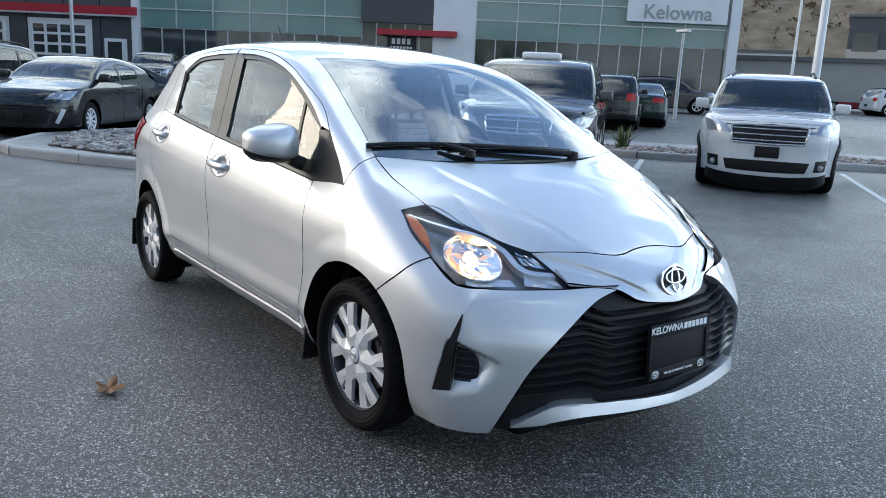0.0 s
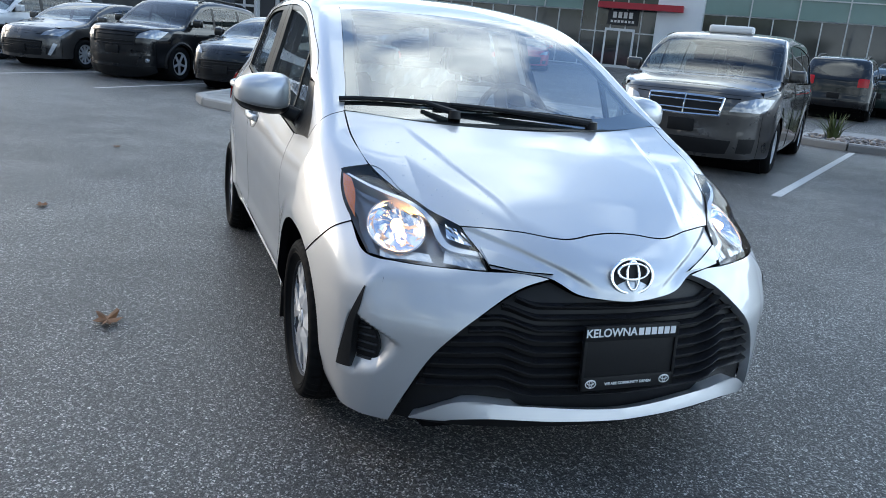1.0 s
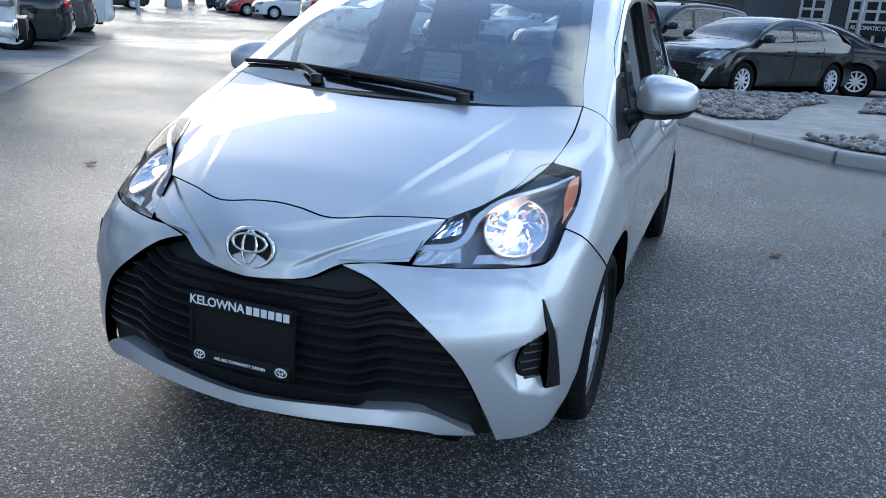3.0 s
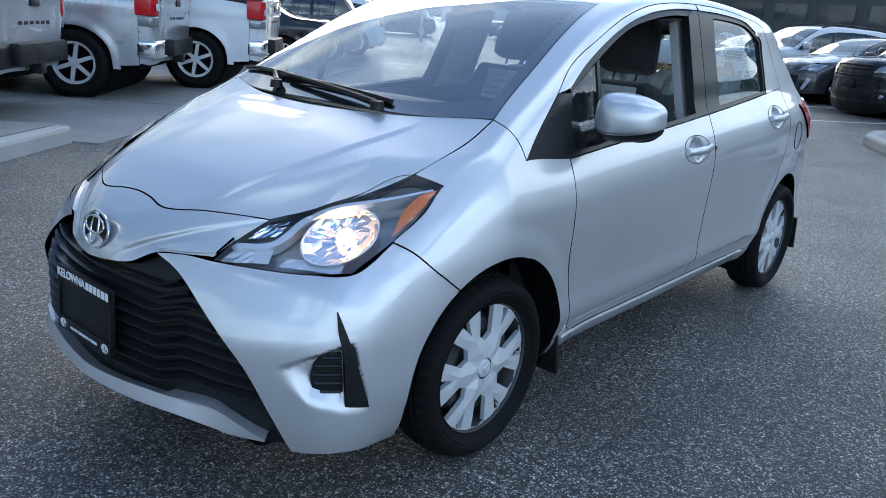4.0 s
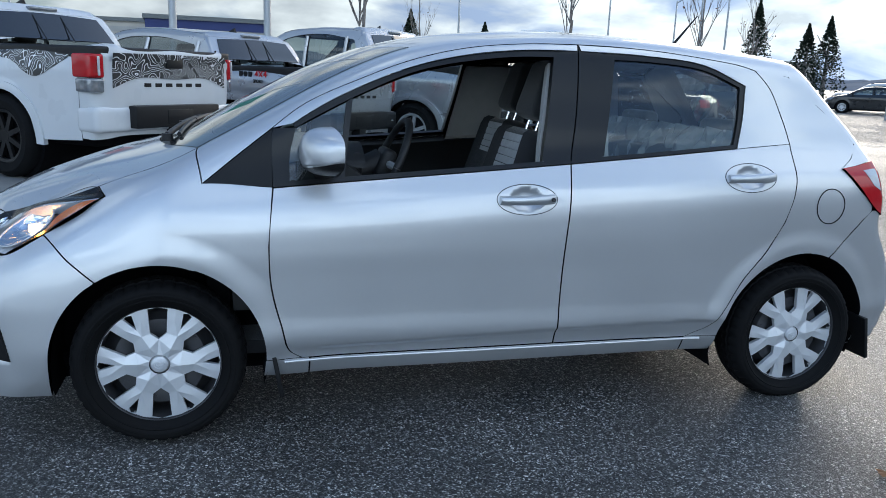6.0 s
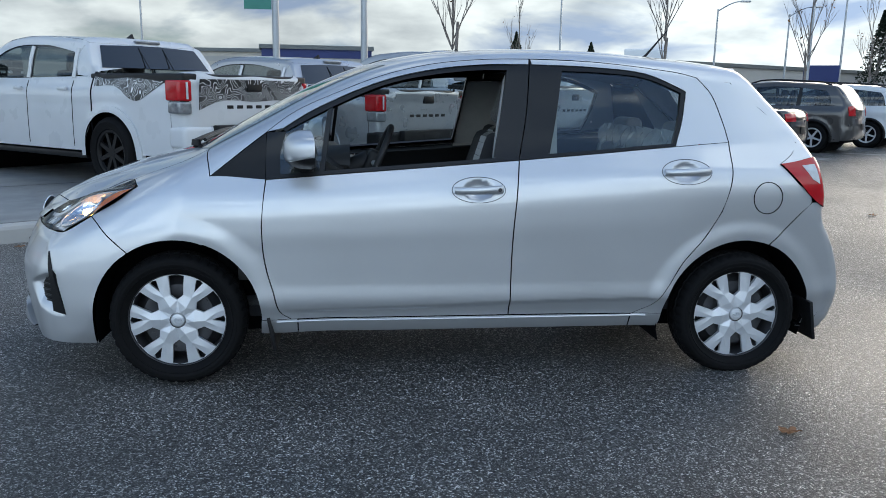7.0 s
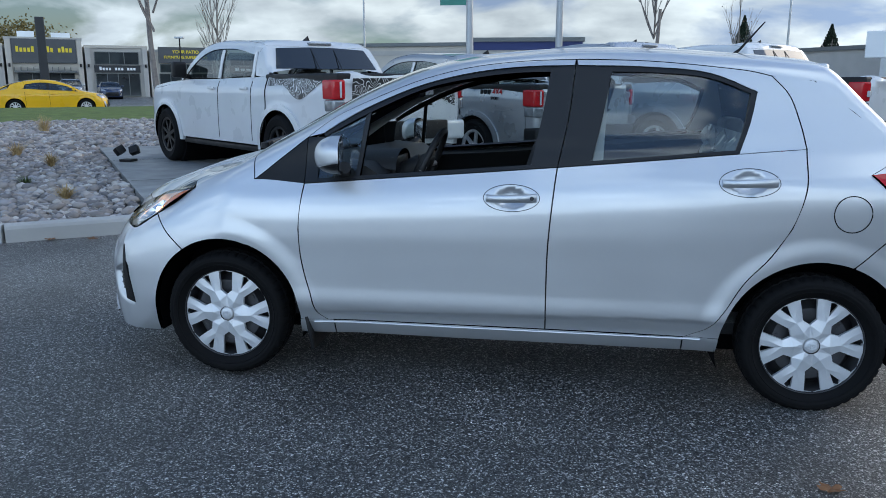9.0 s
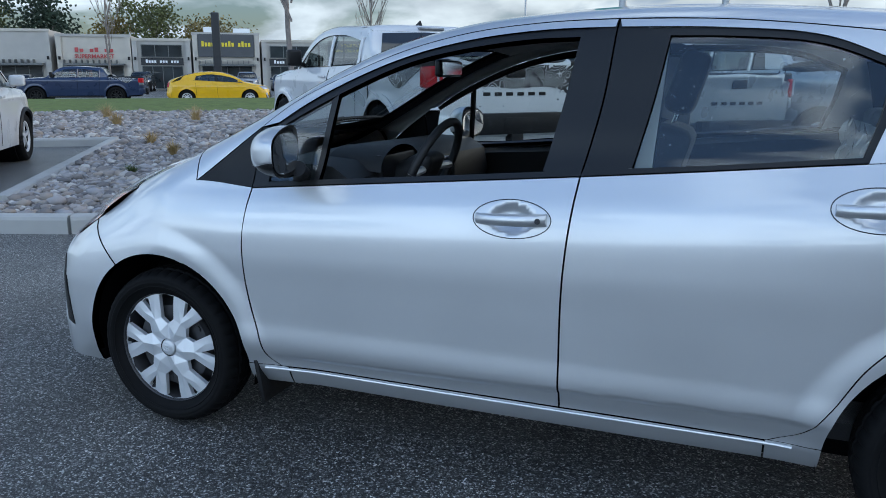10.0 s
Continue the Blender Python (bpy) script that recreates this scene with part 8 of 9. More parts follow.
p = uv(-.25, 5.2)
floodlight(p.x, p.y, .15)

# islands of the main lot
ISL = [(-8.9, -.45), (-7.7, .20), (-6.9, .75), (-5.9, 1.45), (-5.15, 2.2), (-4.95, 2.9), (-5.4, 3.6), (-6.5, 4.9), (-8.3, 7.0), (-9.9, 9.2), (-12.5, 7.2), (-13.2, 4.6), (-12.6, 2.4), (-11.2, .3), (-9.6, -.5)]
sheet("island", ISL, .115, SLAB, "pale concrete walkway on a kerbed island", "pavement", .2)
kerb("kerb_5", ISL, .13, .17, True, 1.2)
BED1 = [(-5.35, 2.35), (-5.2, 2.85), (-5.6, 3.45), (-6.7, 4.75), (-8.3, 6.6), (-8.7, 6.2), (-7.0, 3.9), (-6.3, 2.6), (-5.9, 1.85)]
BED2 = [(-9.0, .0), (-7.9, .45), (-7.0, 1.0), (-7.6, 1.7), (-9.6, 2.0), (-11.0, 2.6), (-12.2, 2.6), (-11, .75)]
BED3 = [(-9.6, 2.9), (-12.6, 3.6), (-12.8, 5.4), (-11.2, 5.4)]
for bd, sd in ((BED1, 7), (BED2, 8), (BED3, 9)):
    sheet("planting_bed", bd, .13, SOIL, "dark soil under river stones", "ground")
    stones("river_stones", bd, 260, .022, .048, .13, "grey river stones on a kerbed island", sd)
tuft(-6.9, 3.35, .13, .12, .30, STRAW, "pale straw grass tuft on the island", 140, 31)
tuft(-12.0, 4.4, .13, .16, .36, LEAFGREEN, "grey-green grass tuft on the island", 140, 32)
BEDR = [(-7.4, 9.9), (-6.6, 10.3), (-3.4, 13.6), (1.5, 18.5), (.5, 19.5), (-4.5, 14.6), (-8.2, 11.0)]
sheet("planting_strip", BEDR, .12, SOIL, "dark soil strip behind the stalls", "ground", .2)
kerb("kerb_6", BEDR, .14, .17, True, 1.4)
stones("river_stones", BEDR, 110, .022, .05, .12, "grey stones in the strip behind the stalls", 12)
tuft(-7.2, 10.55, .13, .35, .55, LEAFGREEN, "spiky green yucca plant", 45, 41, .022)
tuft(-5.7, 11.75, .13, .2, .35, STRAW, "small yellowing shrub among the stones", 120, 42, .012)
tuft(-1.2, 16.6, .13, .35, .5, LEAFGREEN, "spiky green yucca plant", 45, 43, .022)
sheet("walkway", [(-8.4, 11.2), (.3, 19.7), (-.8, 21.0), (-9.6, 12.6)], .08, SLAB, "pale concrete walkway behind the strip", "pavement", .15)


def stall_line(a, b, w=.10):
    a, b = Vector((*a, 0)), Vector((*b, 0))
    d = (b - a).normalized()
    s = Vector((-d.y, d.x, 0)) * w / 2
    n = max(2, int((b - a).length / 1.0))
    verts, faces = [], []
    for i in range(n + 1):
        c = a + (b - a) * i / n
        for k in (-1, 1):
            q = c + s * k
            verts.append((q.x, q.y, ground_z(q.x, q.y) + .004))
    faces = [(2 * i, 2 * i + 2, 2 * i + 3, 2 * i + 1) for i in range(n)]
    structure(obj("stall_line", verts, faces, LINEPAINT, smooth=False), "worn white stall line on asphalt", "road marking")


stall_line((-2.45, 4.85), (-6.3, 10.1))
stall_line((-1.05, 8.75), (-3.4, 12.2))
for i in range(6):
    a = Vector((-10.9 - 1.85 * (i - 1) * .98, -2.15 - 1.9 * (i - 1)))
    stall_line((a.x, a.y), (a.x - 3.4, a.y + 2.7))
stall_line((-11.0, -13.4), (-14.0, -11.5))

# fallen leaves and spots on the asphalt
def leaf(x, y, r, rot, seed):
    rng = random.Random(seed)
    n = 22
    V = [(x, y, .012)]
    for i in range(n):
        a = 2 * math.pi * i / n
        rr = r * (.45 + .55 * abs(math.cos(a * 2.5))) * rng.uniform(.85, 1.1)
        V.append((x + rr * math.cos(a + rot), y + rr * .75 * math.sin(a + rot), .006 + .035 * r / .1 * (rr / r)**2 * rng.uniform(.2, 1)))
    tagged(obj("fallen_leaf", V, [(0, i + 1, (i + 1) % n + 1) for i in range(n)], LEAFBROWN, smooth=False), "curled brown oak leaf on the asphalt", "leaf", "fallen leaves")


for i, (x, y, r) in enumerate(((.445, -1.475, .085), (-1.784, -1.969, .06), (-2.09, 2.215, .05), (-1.15, 1.483, .05), (3.0, -2.25, .07), (3.3, -2.15, .06), (3.15, -2.32, .05), (3.75, -1.98, .06), (-3.6, -2.9, .05), (-4.4, -1.6, .05), (-.8, -3.3, .06), (-5.2, -3.8, .06), (4.1, -1.9, .05), (2.8, -2.55, .06))):
    leaf(x, y, r, i * 1.3, i)


# ---- the dealership behind the lot ----
CLAD = mat("dark_grey_cladding", (0.075, 0.08, 0.088), 0.5, 0.2, noise_scale=1.5, noise_amt=0.08)
WHITECLAD = mat("white_metal_panel", (0.74, 0.76, 0.78), 0.4, 0.1, noise_scale=1.0, noise_amt=0.04)
REDFASCIA = mat("red_fascia", (0.42, 0.02, 0.035), 0.4, noise_scale=2, noise_amt=0.06)
SPANDREL = mat("green_spandrel_glass", (0.16, 0.27, 0.25), 0.12, 0.0, 0.6, noise_scale=0.6, noise_amt=0.06)
SHOPGLASS = mat("dark_shop_glass", (0.035, 0.042, 0.045), 0.06, 0.0, 0.5, spec=0.7, noise_scale=0.5, noise_amt=0.5)
MULLION = mat("silver_mullion", (0.55, 0.57, 0.58), 0.4, 0.5)
INTERIOR = mat("showroom_wall", (0.20, 0.17, 0.14), 0.8, noise_scale=0.7, noise_amt=0.3)
SIGNDARK = mat("dark_sign_board", (0.02, 0.022, 0.026), 0.5)
GREYTXT = mat("grey_sign_letters", (0.30, 0.33, 0.35), 0.4, 0.4)


class Facade:
    """Helps to build a straight facade: s runs along it, z from its foot, d outwards."""

    def __init__(f, name, label, category, origin, along, foot):
        f.o, f.g = Vector((*origin, foot)), Vector((*along, 0)).normalized()
        f.n = Vector((f.g.y, -f.g.x, 0))
        f.e = thing(name, label, category)
        f.m = Matrix((( f.g.x, f.n.x, 0, f.o.x), (f.g.y, f.n.y, 0, f.o.y), (0, 0, 1, f.o.z), (0, 0, 0, 1)))

    def box(f, nm, s0, s1, z0, z1, d0, d1, material, parent=None, label="", bevel=0):
        bm = bmesh.new()
        box(bm, s0, s1, d0, d1, z0, z1, bevel)
        bmesh.ops.transform(bm, matrix=f.m, verts=bm.verts)
        return part(nm, bm, material, parent or f.e, label)

    def text(f, words, size, s, z, d, material, parent=None):
        m = f.m @ Matrix(((1, 0, 0, s), (0, 0, 1, d), (0, 1, 0, z), (0, 0, 0, 1)))
        return text_part("lettering", words, size, m, material, parent or f.e, .02)

    def window(f, nm, s0, s1, z0, z1, cols, rows, glass=None, frame=None, d=.0, bar=.07, sp_rows=()):
        """A glazed opening: each pane a part, with bars proud of the glass."""
        w = f.box(nm, s0, s1, z0, z1, d - .30, d - .12, INTERIOR)
        for i in range(cols):
            for j in range(rows):
                a, b = s0 + (s1 - s0) * i / cols, s0 + (s1 - s0) * (i + 1) / cols
                c, e_ = z0 + (z1 - z0) * j / rows, z0 + (z1 - z0) * (j + 1) / rows
                f.box("pane", a + bar / 2, b - bar / 2, c + bar / 2, e_ - bar / 2, d - .10, d - .06, SPANDREL if j in sp_rows else (glass or SHOPGLASS), w)
        for i in range(cols + 1):
            a = s0 + (s1 - s0) * i / cols
            f.box("mullion", a - bar / 2, a + bar / 2, z0, z1, d - .11, d + .02, frame or MULLION, w)
        for j in range(rows + 1):
            c = z0 + (z1 - z0) * j / rows
            f.box("transom", s0, s1, c - bar / 2, c + bar / 2, d - .11, d + .015, frame or MULLION, w)
        return w


def dealership():
    f = Facade("dealership_building", "two-storey glass and grey-panel car dealership", "building", (-37.5, 26.5), (.66, .751), .55)
    H = 9.2
    f.box("wall", -42, 19, 0, H, -14, -.32, CLAD)
    f.box("roof", -42.2, 19.2, H, H + .25, -14.2, .1, CLAD)
    # service wing
    f.box("white_panel", -42, -33.2, 0, 6.0, -.3, .05, WHITECLAD)
    f.text("Service", .75, -37.6, 2.9, .06, GREYTXT)
    f.text("Reception", .75, -37.6, 2.1, .06, GREYTXT)
    f.box("service_cladding", -33.2, -18.4, 0, H, -.3, 0, CLAD)
    for k in range(6):
        f.box("panel_seam", -33.2 + k * 2.47, -33.16 + k * 2.47, 0, H, 0, .012, GAP)
    for z in (4.9, 6.3, 7.7):
        f.box("panel_seam", -33.2, -18.4, z, z + .04, 0, .012, GAP)
    f.box("red_fascia", -42, -18.2, 3.95, 4.45, .0, .55, REDFASCIA)
    f.box("white_soffit", -42, -18.2, 3.85, 3.95, 0, .50, WHITECLAD)
    for s0 in (-31.0, -25.4):
        f.box("door_surround", s0 - .3, s0 + 4.0, 0, 3.6, .0, .05, WHITECLAD)
        f.window("overhead_door", s0, s0 + 3.7, .05, 3.3, 4, 5, glass=SHOPGLASS, frame=WHITECLAD, d=.17, bar=.16)
        sg = f.box("door_sign", s0 + .1, s0 + 3.6, .55, 1.25, .20, .24, SIGNDARK)
        f.text("AUTOMATIC DOOR", .36, s0 + 1.85, .98, .25, WHITE, sg)
    f.box("door_surround", -20.6, -19.1, 0, 2.5, 0, .06, WHITECLAD)
    f.window("side_door", -20.4, -19.3, .05, 2.35, 1, 1, d=.18, bar=.12, frame=WHITECLAD)
    f.box("corner_post", -18.6, -18.2, 0, H, -.1, .35, WHITECLAD)
    # glazed showroom
    f.window("shop_window", -18.2, -3.8, .1, 3.3, 10, 1)
    f.window("upper_glazing", -18.2, -3.8, 3.3, H - .1, 6, 5, sp_rows=(0, 1, 2, 3, 4))
    f.window("shop_window", 3.3, 18.5, .1, 3.5, 12, 1)
    f.window("upper_glazing", 3.3, 18.5, 3.5, H - .1, 6, 5, sp_rows=(0, 1, 2, 3, 4))
    # portal
    f.box("portal_block", -3.8, .7, 4.2, H + .3, -.3, .5, CLAD)
    f.box("white_pier", .7, 3.3, 0, H + .3, -.3, .55, WHITECLAD)
    f.box("red_canopy", -2.7, 2.2, 3.45, 3.80, .5, 1.1, REDFASCIA)
    f.window("entrance", -3.8, .7, .05, 4.2, 5, 2)
    f.box("entrance_doors", -2.3, -.5, .05, 2.35, -.06, .05, WHITECLAD)
    for s0 in (-2.18, -1.34):
        f.box("door_glass", s0, s0 + .72, .2, 2.2, .02, .07, SHOPGLASS)
    nb = f.box("number_board", -2.2, -.4, 2.55, 3.40, .05, .12, SIGNDARK, None, "dark board with pale bars")
    for i in range(4):
        f.box("figure_bar", -1.9 + i * .32, -1.68 + i * .32, 2.95, 3.3, .12, .14, WHITE, nb)
    for i in range(7):
        f.box("letter_bar", -2.0 + i * .21, -1.86 + i * .21, 2.68, 2.82, .12, .14, WHITE, nb)
    # sign
    sb = f.box("sign_board", 12.4, 18.3, 4.9, 7.2, .0, .45, WHITECLAD, None, "white sign board with grey letters")
    f.text("Kelowna", 1.15, 15.35, 5.45, .46, GREYTXT, sb)
    f.box("end_pier", 18.5, 19.1, 0, H, -.3, .4, WHITECLAD)
    return f


dealership()


# ---- shops across the street ----
STUCCO = [mat("beige_stucco", (0.50, 0.46, 0.40), 0.85, noise_scale=0.8, noise_amt=0.08, bump=0.003, bump_scale=40), mat("grey_stucco", (0.42, 0.40, 0.37), 0.85, noise_scale=0.8, noise_amt=0.08, bump=0.003, bump_scale=40)]
YELLOW = mat("yellow_letters", (0.75, 0.58, 0.03), 0.5)
AWNING = mat("grey_metal_awning", (0.14, 0.15, 0.15), 0.5, 0.4)
REDLET = mat("red_letters", (0.45, 0.06, 0.06), 0.5)
WARM = mat("lit_shop_display", (0.45, 0.13, 0.06), 0.6, noise_scale=1.5, noise_amt=0.4)


def bars(f, parent, s0, s1, z0, z1, d, n, material, rng):
    """Plain bars in place of a shop's name."""
    s = s0
    step = (s1 - s0) / n
    for i in range(n):
        if n > 6 and i in (n // 3, 2 * n // 3):
            continue
        f.box("letter_bar", s0 + step * i + step * .12, s0 + step * i + step * .82, z0, z0 + (z1 - z0) * (1 if i % 4 == 0 else .72), d, d + .05, material, parent)


def shops():
    rng = random.Random(5)
    o = uv(0, 73)
    foot = ground_z(o.x, o.y)
    spec = [  # start, width, height, wall, board colour, letter colour, kind
        (-60, 12, 4.6, 0, SIGNDARK, WHITE, 1), (-47.5, 11, 5.0, 1, SIGNDARK, WHITE, 0), (-36, 10, 4.6, 0, REDFASCIA, WHITE, 1), (-25.5, 9.5, 5.4, 1, SIGNDARK, WHITE, 0),
        (-15.5, 6.4, 5.0, 0, None, REDLET, 2), (-9, 5.2, 4.7, 1, SIGNDARK, WHITE, 3), (-3.6, 6.2, 5.3, 0, CLAD, YELLOW, 4), (2.8, 5.4, 4.7, 1, SIGNDARK, WHITE, 3), (8.4, 6.6, 4.4, 0, CLAD, YELLOW, 5), (15.2, 9, 4.2, 1, None, WHITE, 1)]
    for s0, w, h, wall, board, col, kind in spec:
        f = Facade("shop", "beige stucco shop with glazed front and sign", "building", (o.x, o.y), (-R2.x, -R2.y), foot)
        st = STUCCO[wall]
        f.box("wall", s0, s0 + w, 0, h, -9, 0, st)
        f.box("parapet", s0 - .05, s0 + w + .05, h - .18, h + .06, -.3, .12, STUCCO[1 - wall])
        for k in (0, 1):
            f.box("pilaster", s0 + k * (w - .45), s0 + .45 + k * (w - .45), 0, h - .2, 0, .22, STUCCO[wall])
            f.box("wall_lamp", s0 + .15 + k * (w - .45), s0 + .32 + k * (w - .45), 2.75, 3.05, .22, .40, BLACK)
        f.window("shop_window", s0 + .8, s0 + w - .8, .15, 2.2, max(3, int(w / 1.3)), 1, d=.15, bar=.06, frame=AWNING)
        if kind in (2, 4, 0):
            a = f.box("awning", s0 + .6, s0 + w - .6, 2.25, 2.42, 0, 1.1, AWNING)
            for i in range(int((w - 1.2) / .5)):
                f.box("awning_rib", s0 + .6 + i * .5, s0 + .64 + i * .5, 2.42, 2.75, 0, .9 - .0 * i, AWNING, a)
        if kind in (3, 1):
            f.window("upper_window", s0 + .8, s0 + w - .8, 3.05, h - .55, max(3, int(w / 1.5)), 1, d=.15, bar=.06, frame=AWNING)
            b = f.box("sign_board", s0 + .7, s0 + w - .7, 2.3, 2.95, .0, .14, board or SIGNDARK)
            bars(f, b, s0 + 1.1, s0 + w - 1.1, 2.5, 2.82, .14, 12, col, rng)
        if kind == 2:
            e = f.text("SUPERMARKET", .52, s0 + w / 2, 3.05, .12, REDLET)
            bars(f, f.e, s0 + 1.5, s0 + w - 1.5, 3.45, 3.85, .08, 8, REDLET, rng)
            f.box("shop_display", s0 + .9, s0 + w * .45, .5, 1.9, .04, .09, WARM)
        if kind == 4:
            b = f.box("sign_board", s0 + .5, s0 + w - .5, 3.1, h - .1, .0, .25, board)
            bars(f, b, s0 + .8, s0 + w - .8, 4.05, 4.55, .25, 15, YELLOW, rng)
            f.box("roof_unit", s0 + 1, s0 + 2.4, h, h + .7, -4, -2.5, WHITECLAD)
            f.box("roof_unit", s0 + 3.8, s0 + 5.4, h, h + .6, -4, -2.5, WHITECLAD)
        if kind == 5:
            b = f.box("sign_board", s0 + .8, s0 + w - .8, 3.2, h + .3, .0, .25, board)
            f.text("YOUR PATIO", .42, s0 + w / 2, 4.25, .26, YELLOW, b)
            f.text("FURNITURE SUPERSTORE", .36, s0 + w / 2, 3.75, .26, YELLOW, b)
            f.window("upper_window", s0 + .9, s0 + w - .9, 2.35, 3.1, 4, 1, d=.15, bar=.06, frame=AWNING)


shops()


def far_block(name, label, centre, yaw, w, d, h, base, wall, bands=(), win=(0, 0)):
    """A plain distant building with a roofline and rows of windows."""
    e = thing(name, label, "building", pose(centre[0], centre[1], base, 0, 0, yaw))
    bm = bmesh.new()
    box(bm, -w / 2, w / 2, -d / 2, d / 2, 0, h)
    part("wall", bm, wall, e)
    bm = bmesh.new()
    box(bm, -w / 2 - .2, w / 2 + .2, -d / 2 - .2, d / 2 + .2, h, h + .3)
    part("roof", bm, AWNING, e)
    for z0, z1, m_ in bands:
        bm = bmesh.new()
        box(bm, -w / 2 - .04, w / 2 + .04, -d / 2 - .05, d / 2 + .05, z0, z1)
        part("band", bm, m_, e)
    n, rows = win
    for j in range(rows):
        for i in range(n):
            x = -w / 2 + w * (i + .5) / n
            for k in (-1, 1):
                bm = bmesh.new()
                box(bm, x - w / n * .36, x + w / n * .36, k * d / 2 - .08, k * d / 2 + .08, .8 + j * 3, 2.6 + j * 3)
                part("window", bm, SHOPGLASS, e)
    return e


BLUEWALL = mat("blue_wall_panel", (0.02, 0.035, 0.14), 0.6, noise_scale=0.6, noise_amt=0.08)
far_block("warehouse", "low grey building with a dark blue band", (-40, -72), 28, 46, 16, 4.6, -.9, STUCCO[1], ((.6, 2.6, BLUEWALL),), (9, 1))
far_block("warehouse", "beige flat-roofed commercial building", (17, -74), -5, 22, 14, 5.4, -.9, STUCCO[0], ((4.6, 5.0, STUCCO[1]),), (7, 1))
far_block("warehouse", "grey shop building with a blue roof edge", (3.5, -62), 4, 8, 12, 4.9, -.6, STUCCO[1], ((4.3, 4.9, BLUEWALL),), (4, 1))
far_block("office_building", "glazed showroom building beyond the parked row", (-48, -12), 78, 30, 14, 6.0, .5, CLAD, ((3.2, 3.6, WHITECLAD),), (12, 1))
far_block("office_building", "pale building far across the lots", (-84, -38), 65, 30, 16, 7, .4, STUCCO[0], ((5.8, 6.6, CLAD),), (10, 2))
far_block("office_building", "brick-brown office block on the skyline", (-100, -52), 60, 22, 16, 10, .4, mat("brown_wall", (0.2, 0.14, 0.11), 0.85, noise_scale=0.5, noise_amt=0.1), (), (8, 3))
far_block("blue_hoarding", "long blue boundary fence", (-70, -30), 66, 60, .3, 2.0, .3, BLUEWALL)


# ---- poles, trees, far slopes ----
GALV = mat("galvanised_steel", (0.40, 0.42, 0.44), 0.45, 0.6, noise_scale=4, noise_amt=0.08)
BARK = mat("grey_bark", (0.22, 0.19, 0.17), 0.9, noise_scale=14, noise_amt=0.25, bump=0.004, bump_scale=60)


def pole(name, label, x, y, h, r=.07, arm=None, material=None, head=False):
    z = ground_z(x, y) - .05
    bm = bmesh.new()
    tube(bm, [(x, y, z), (x, y, z + h * .5), (x, y, z + h)], r, 10, r * .6)
    e = part(name, bm, material or GALV, None, smooth=True)
    tagged(e, label, "pole")
    if arm:
        a, l = arm
        d = Vector((math.cos(radians(a)), math.sin(radians(a)), 0))
        bm = bmesh.new()
        tube(bm, [Vector((x, y, z + h * .98)) + d * l * t + Vector((0, 0, l * .42 * math.sin(t * 1.57))) for t in np.linspace(0, 1, 9)], r * .55, 8, r * .35)
        part("curved_arm", bm, material or GALV, e, smooth=True)
        bm = bmesh.new()
        c = Vector((x, y, z + h * .98)) + d * (l + .25) + Vector((0, 0, l * .42))
        box(bm, -.35, .35, -.14, .14, -.06, .05, .04)
        bmesh.ops.transform(bm, matrix=Matrix.Translation(c) @ Matrix.Rotation(radians(a), 4, "Z"), verts=bm.verts)
        part("lamp_head", bm, GALV, e, smooth=True)
    if head:
        bm = bmesh.new()
        box(bm, x - .3, x + .3, y - .12, y + .12, z + h - .02, z + h + .10, .03)
        part("lamp_head", bm, GALV, e, smooth=True)
    return e


CURVED = "tall street lamp with a curved arm"
for x, y, h, a in ((-13.5, -49, 8.2, 170), (-25, -50, 7.4, 170), (-31.5, -52, 7.4, 170), (-32, -46, 8.4, 170), (-22.9, -34.7, 9, 190), (-26.7, -25.3, 7.2, 200)):
    pole("street_lamp", CURVED, x, y, h, .09, (a, 1.6))
pole("flagpole", "grey pole with a green banner", 2.5, -17.5, 8, .11)
bm = bmesh.new()
box(bm, 2.6, 3.3, -17.52, -17.48, 3.35, 5.2)
tagged(part("banner", bm, mat("green_banner", (0.06, 0.25, 0.20), 0.7, noise_scale=3, noise_amt=0.1), None), "hanging green cloth banner on a pole", "banner")
pole("steel_pole", "plain grey steel pole", .15, -19.6, 9, .12)
pole("steel_pole", "thin grey steel pole far off", 15, -53.8, 12, .09)
pole("lamp_post", "tall square lamp post in the lot", -7.8, 18.9, 8.5, .13, None, WHITECLAD, True)
pole("lamp_post", "tall lamp post by the hill", -16.3, 32.5, 7.0, .08, None, WHITECLAD, True)
pole("lamp_post", "lamp post before the showroom", -17.4, 25.7, 3.6, .09, None, GALV, True)
pole("lamp_post", "lamp post before the service doors", -33.6, 5.5, 8, .10, None, GALV, True)
pole("lamp_post", "black lamp post by the shops", 24.6, -44, 4.2, .07, None, BLACK, True)


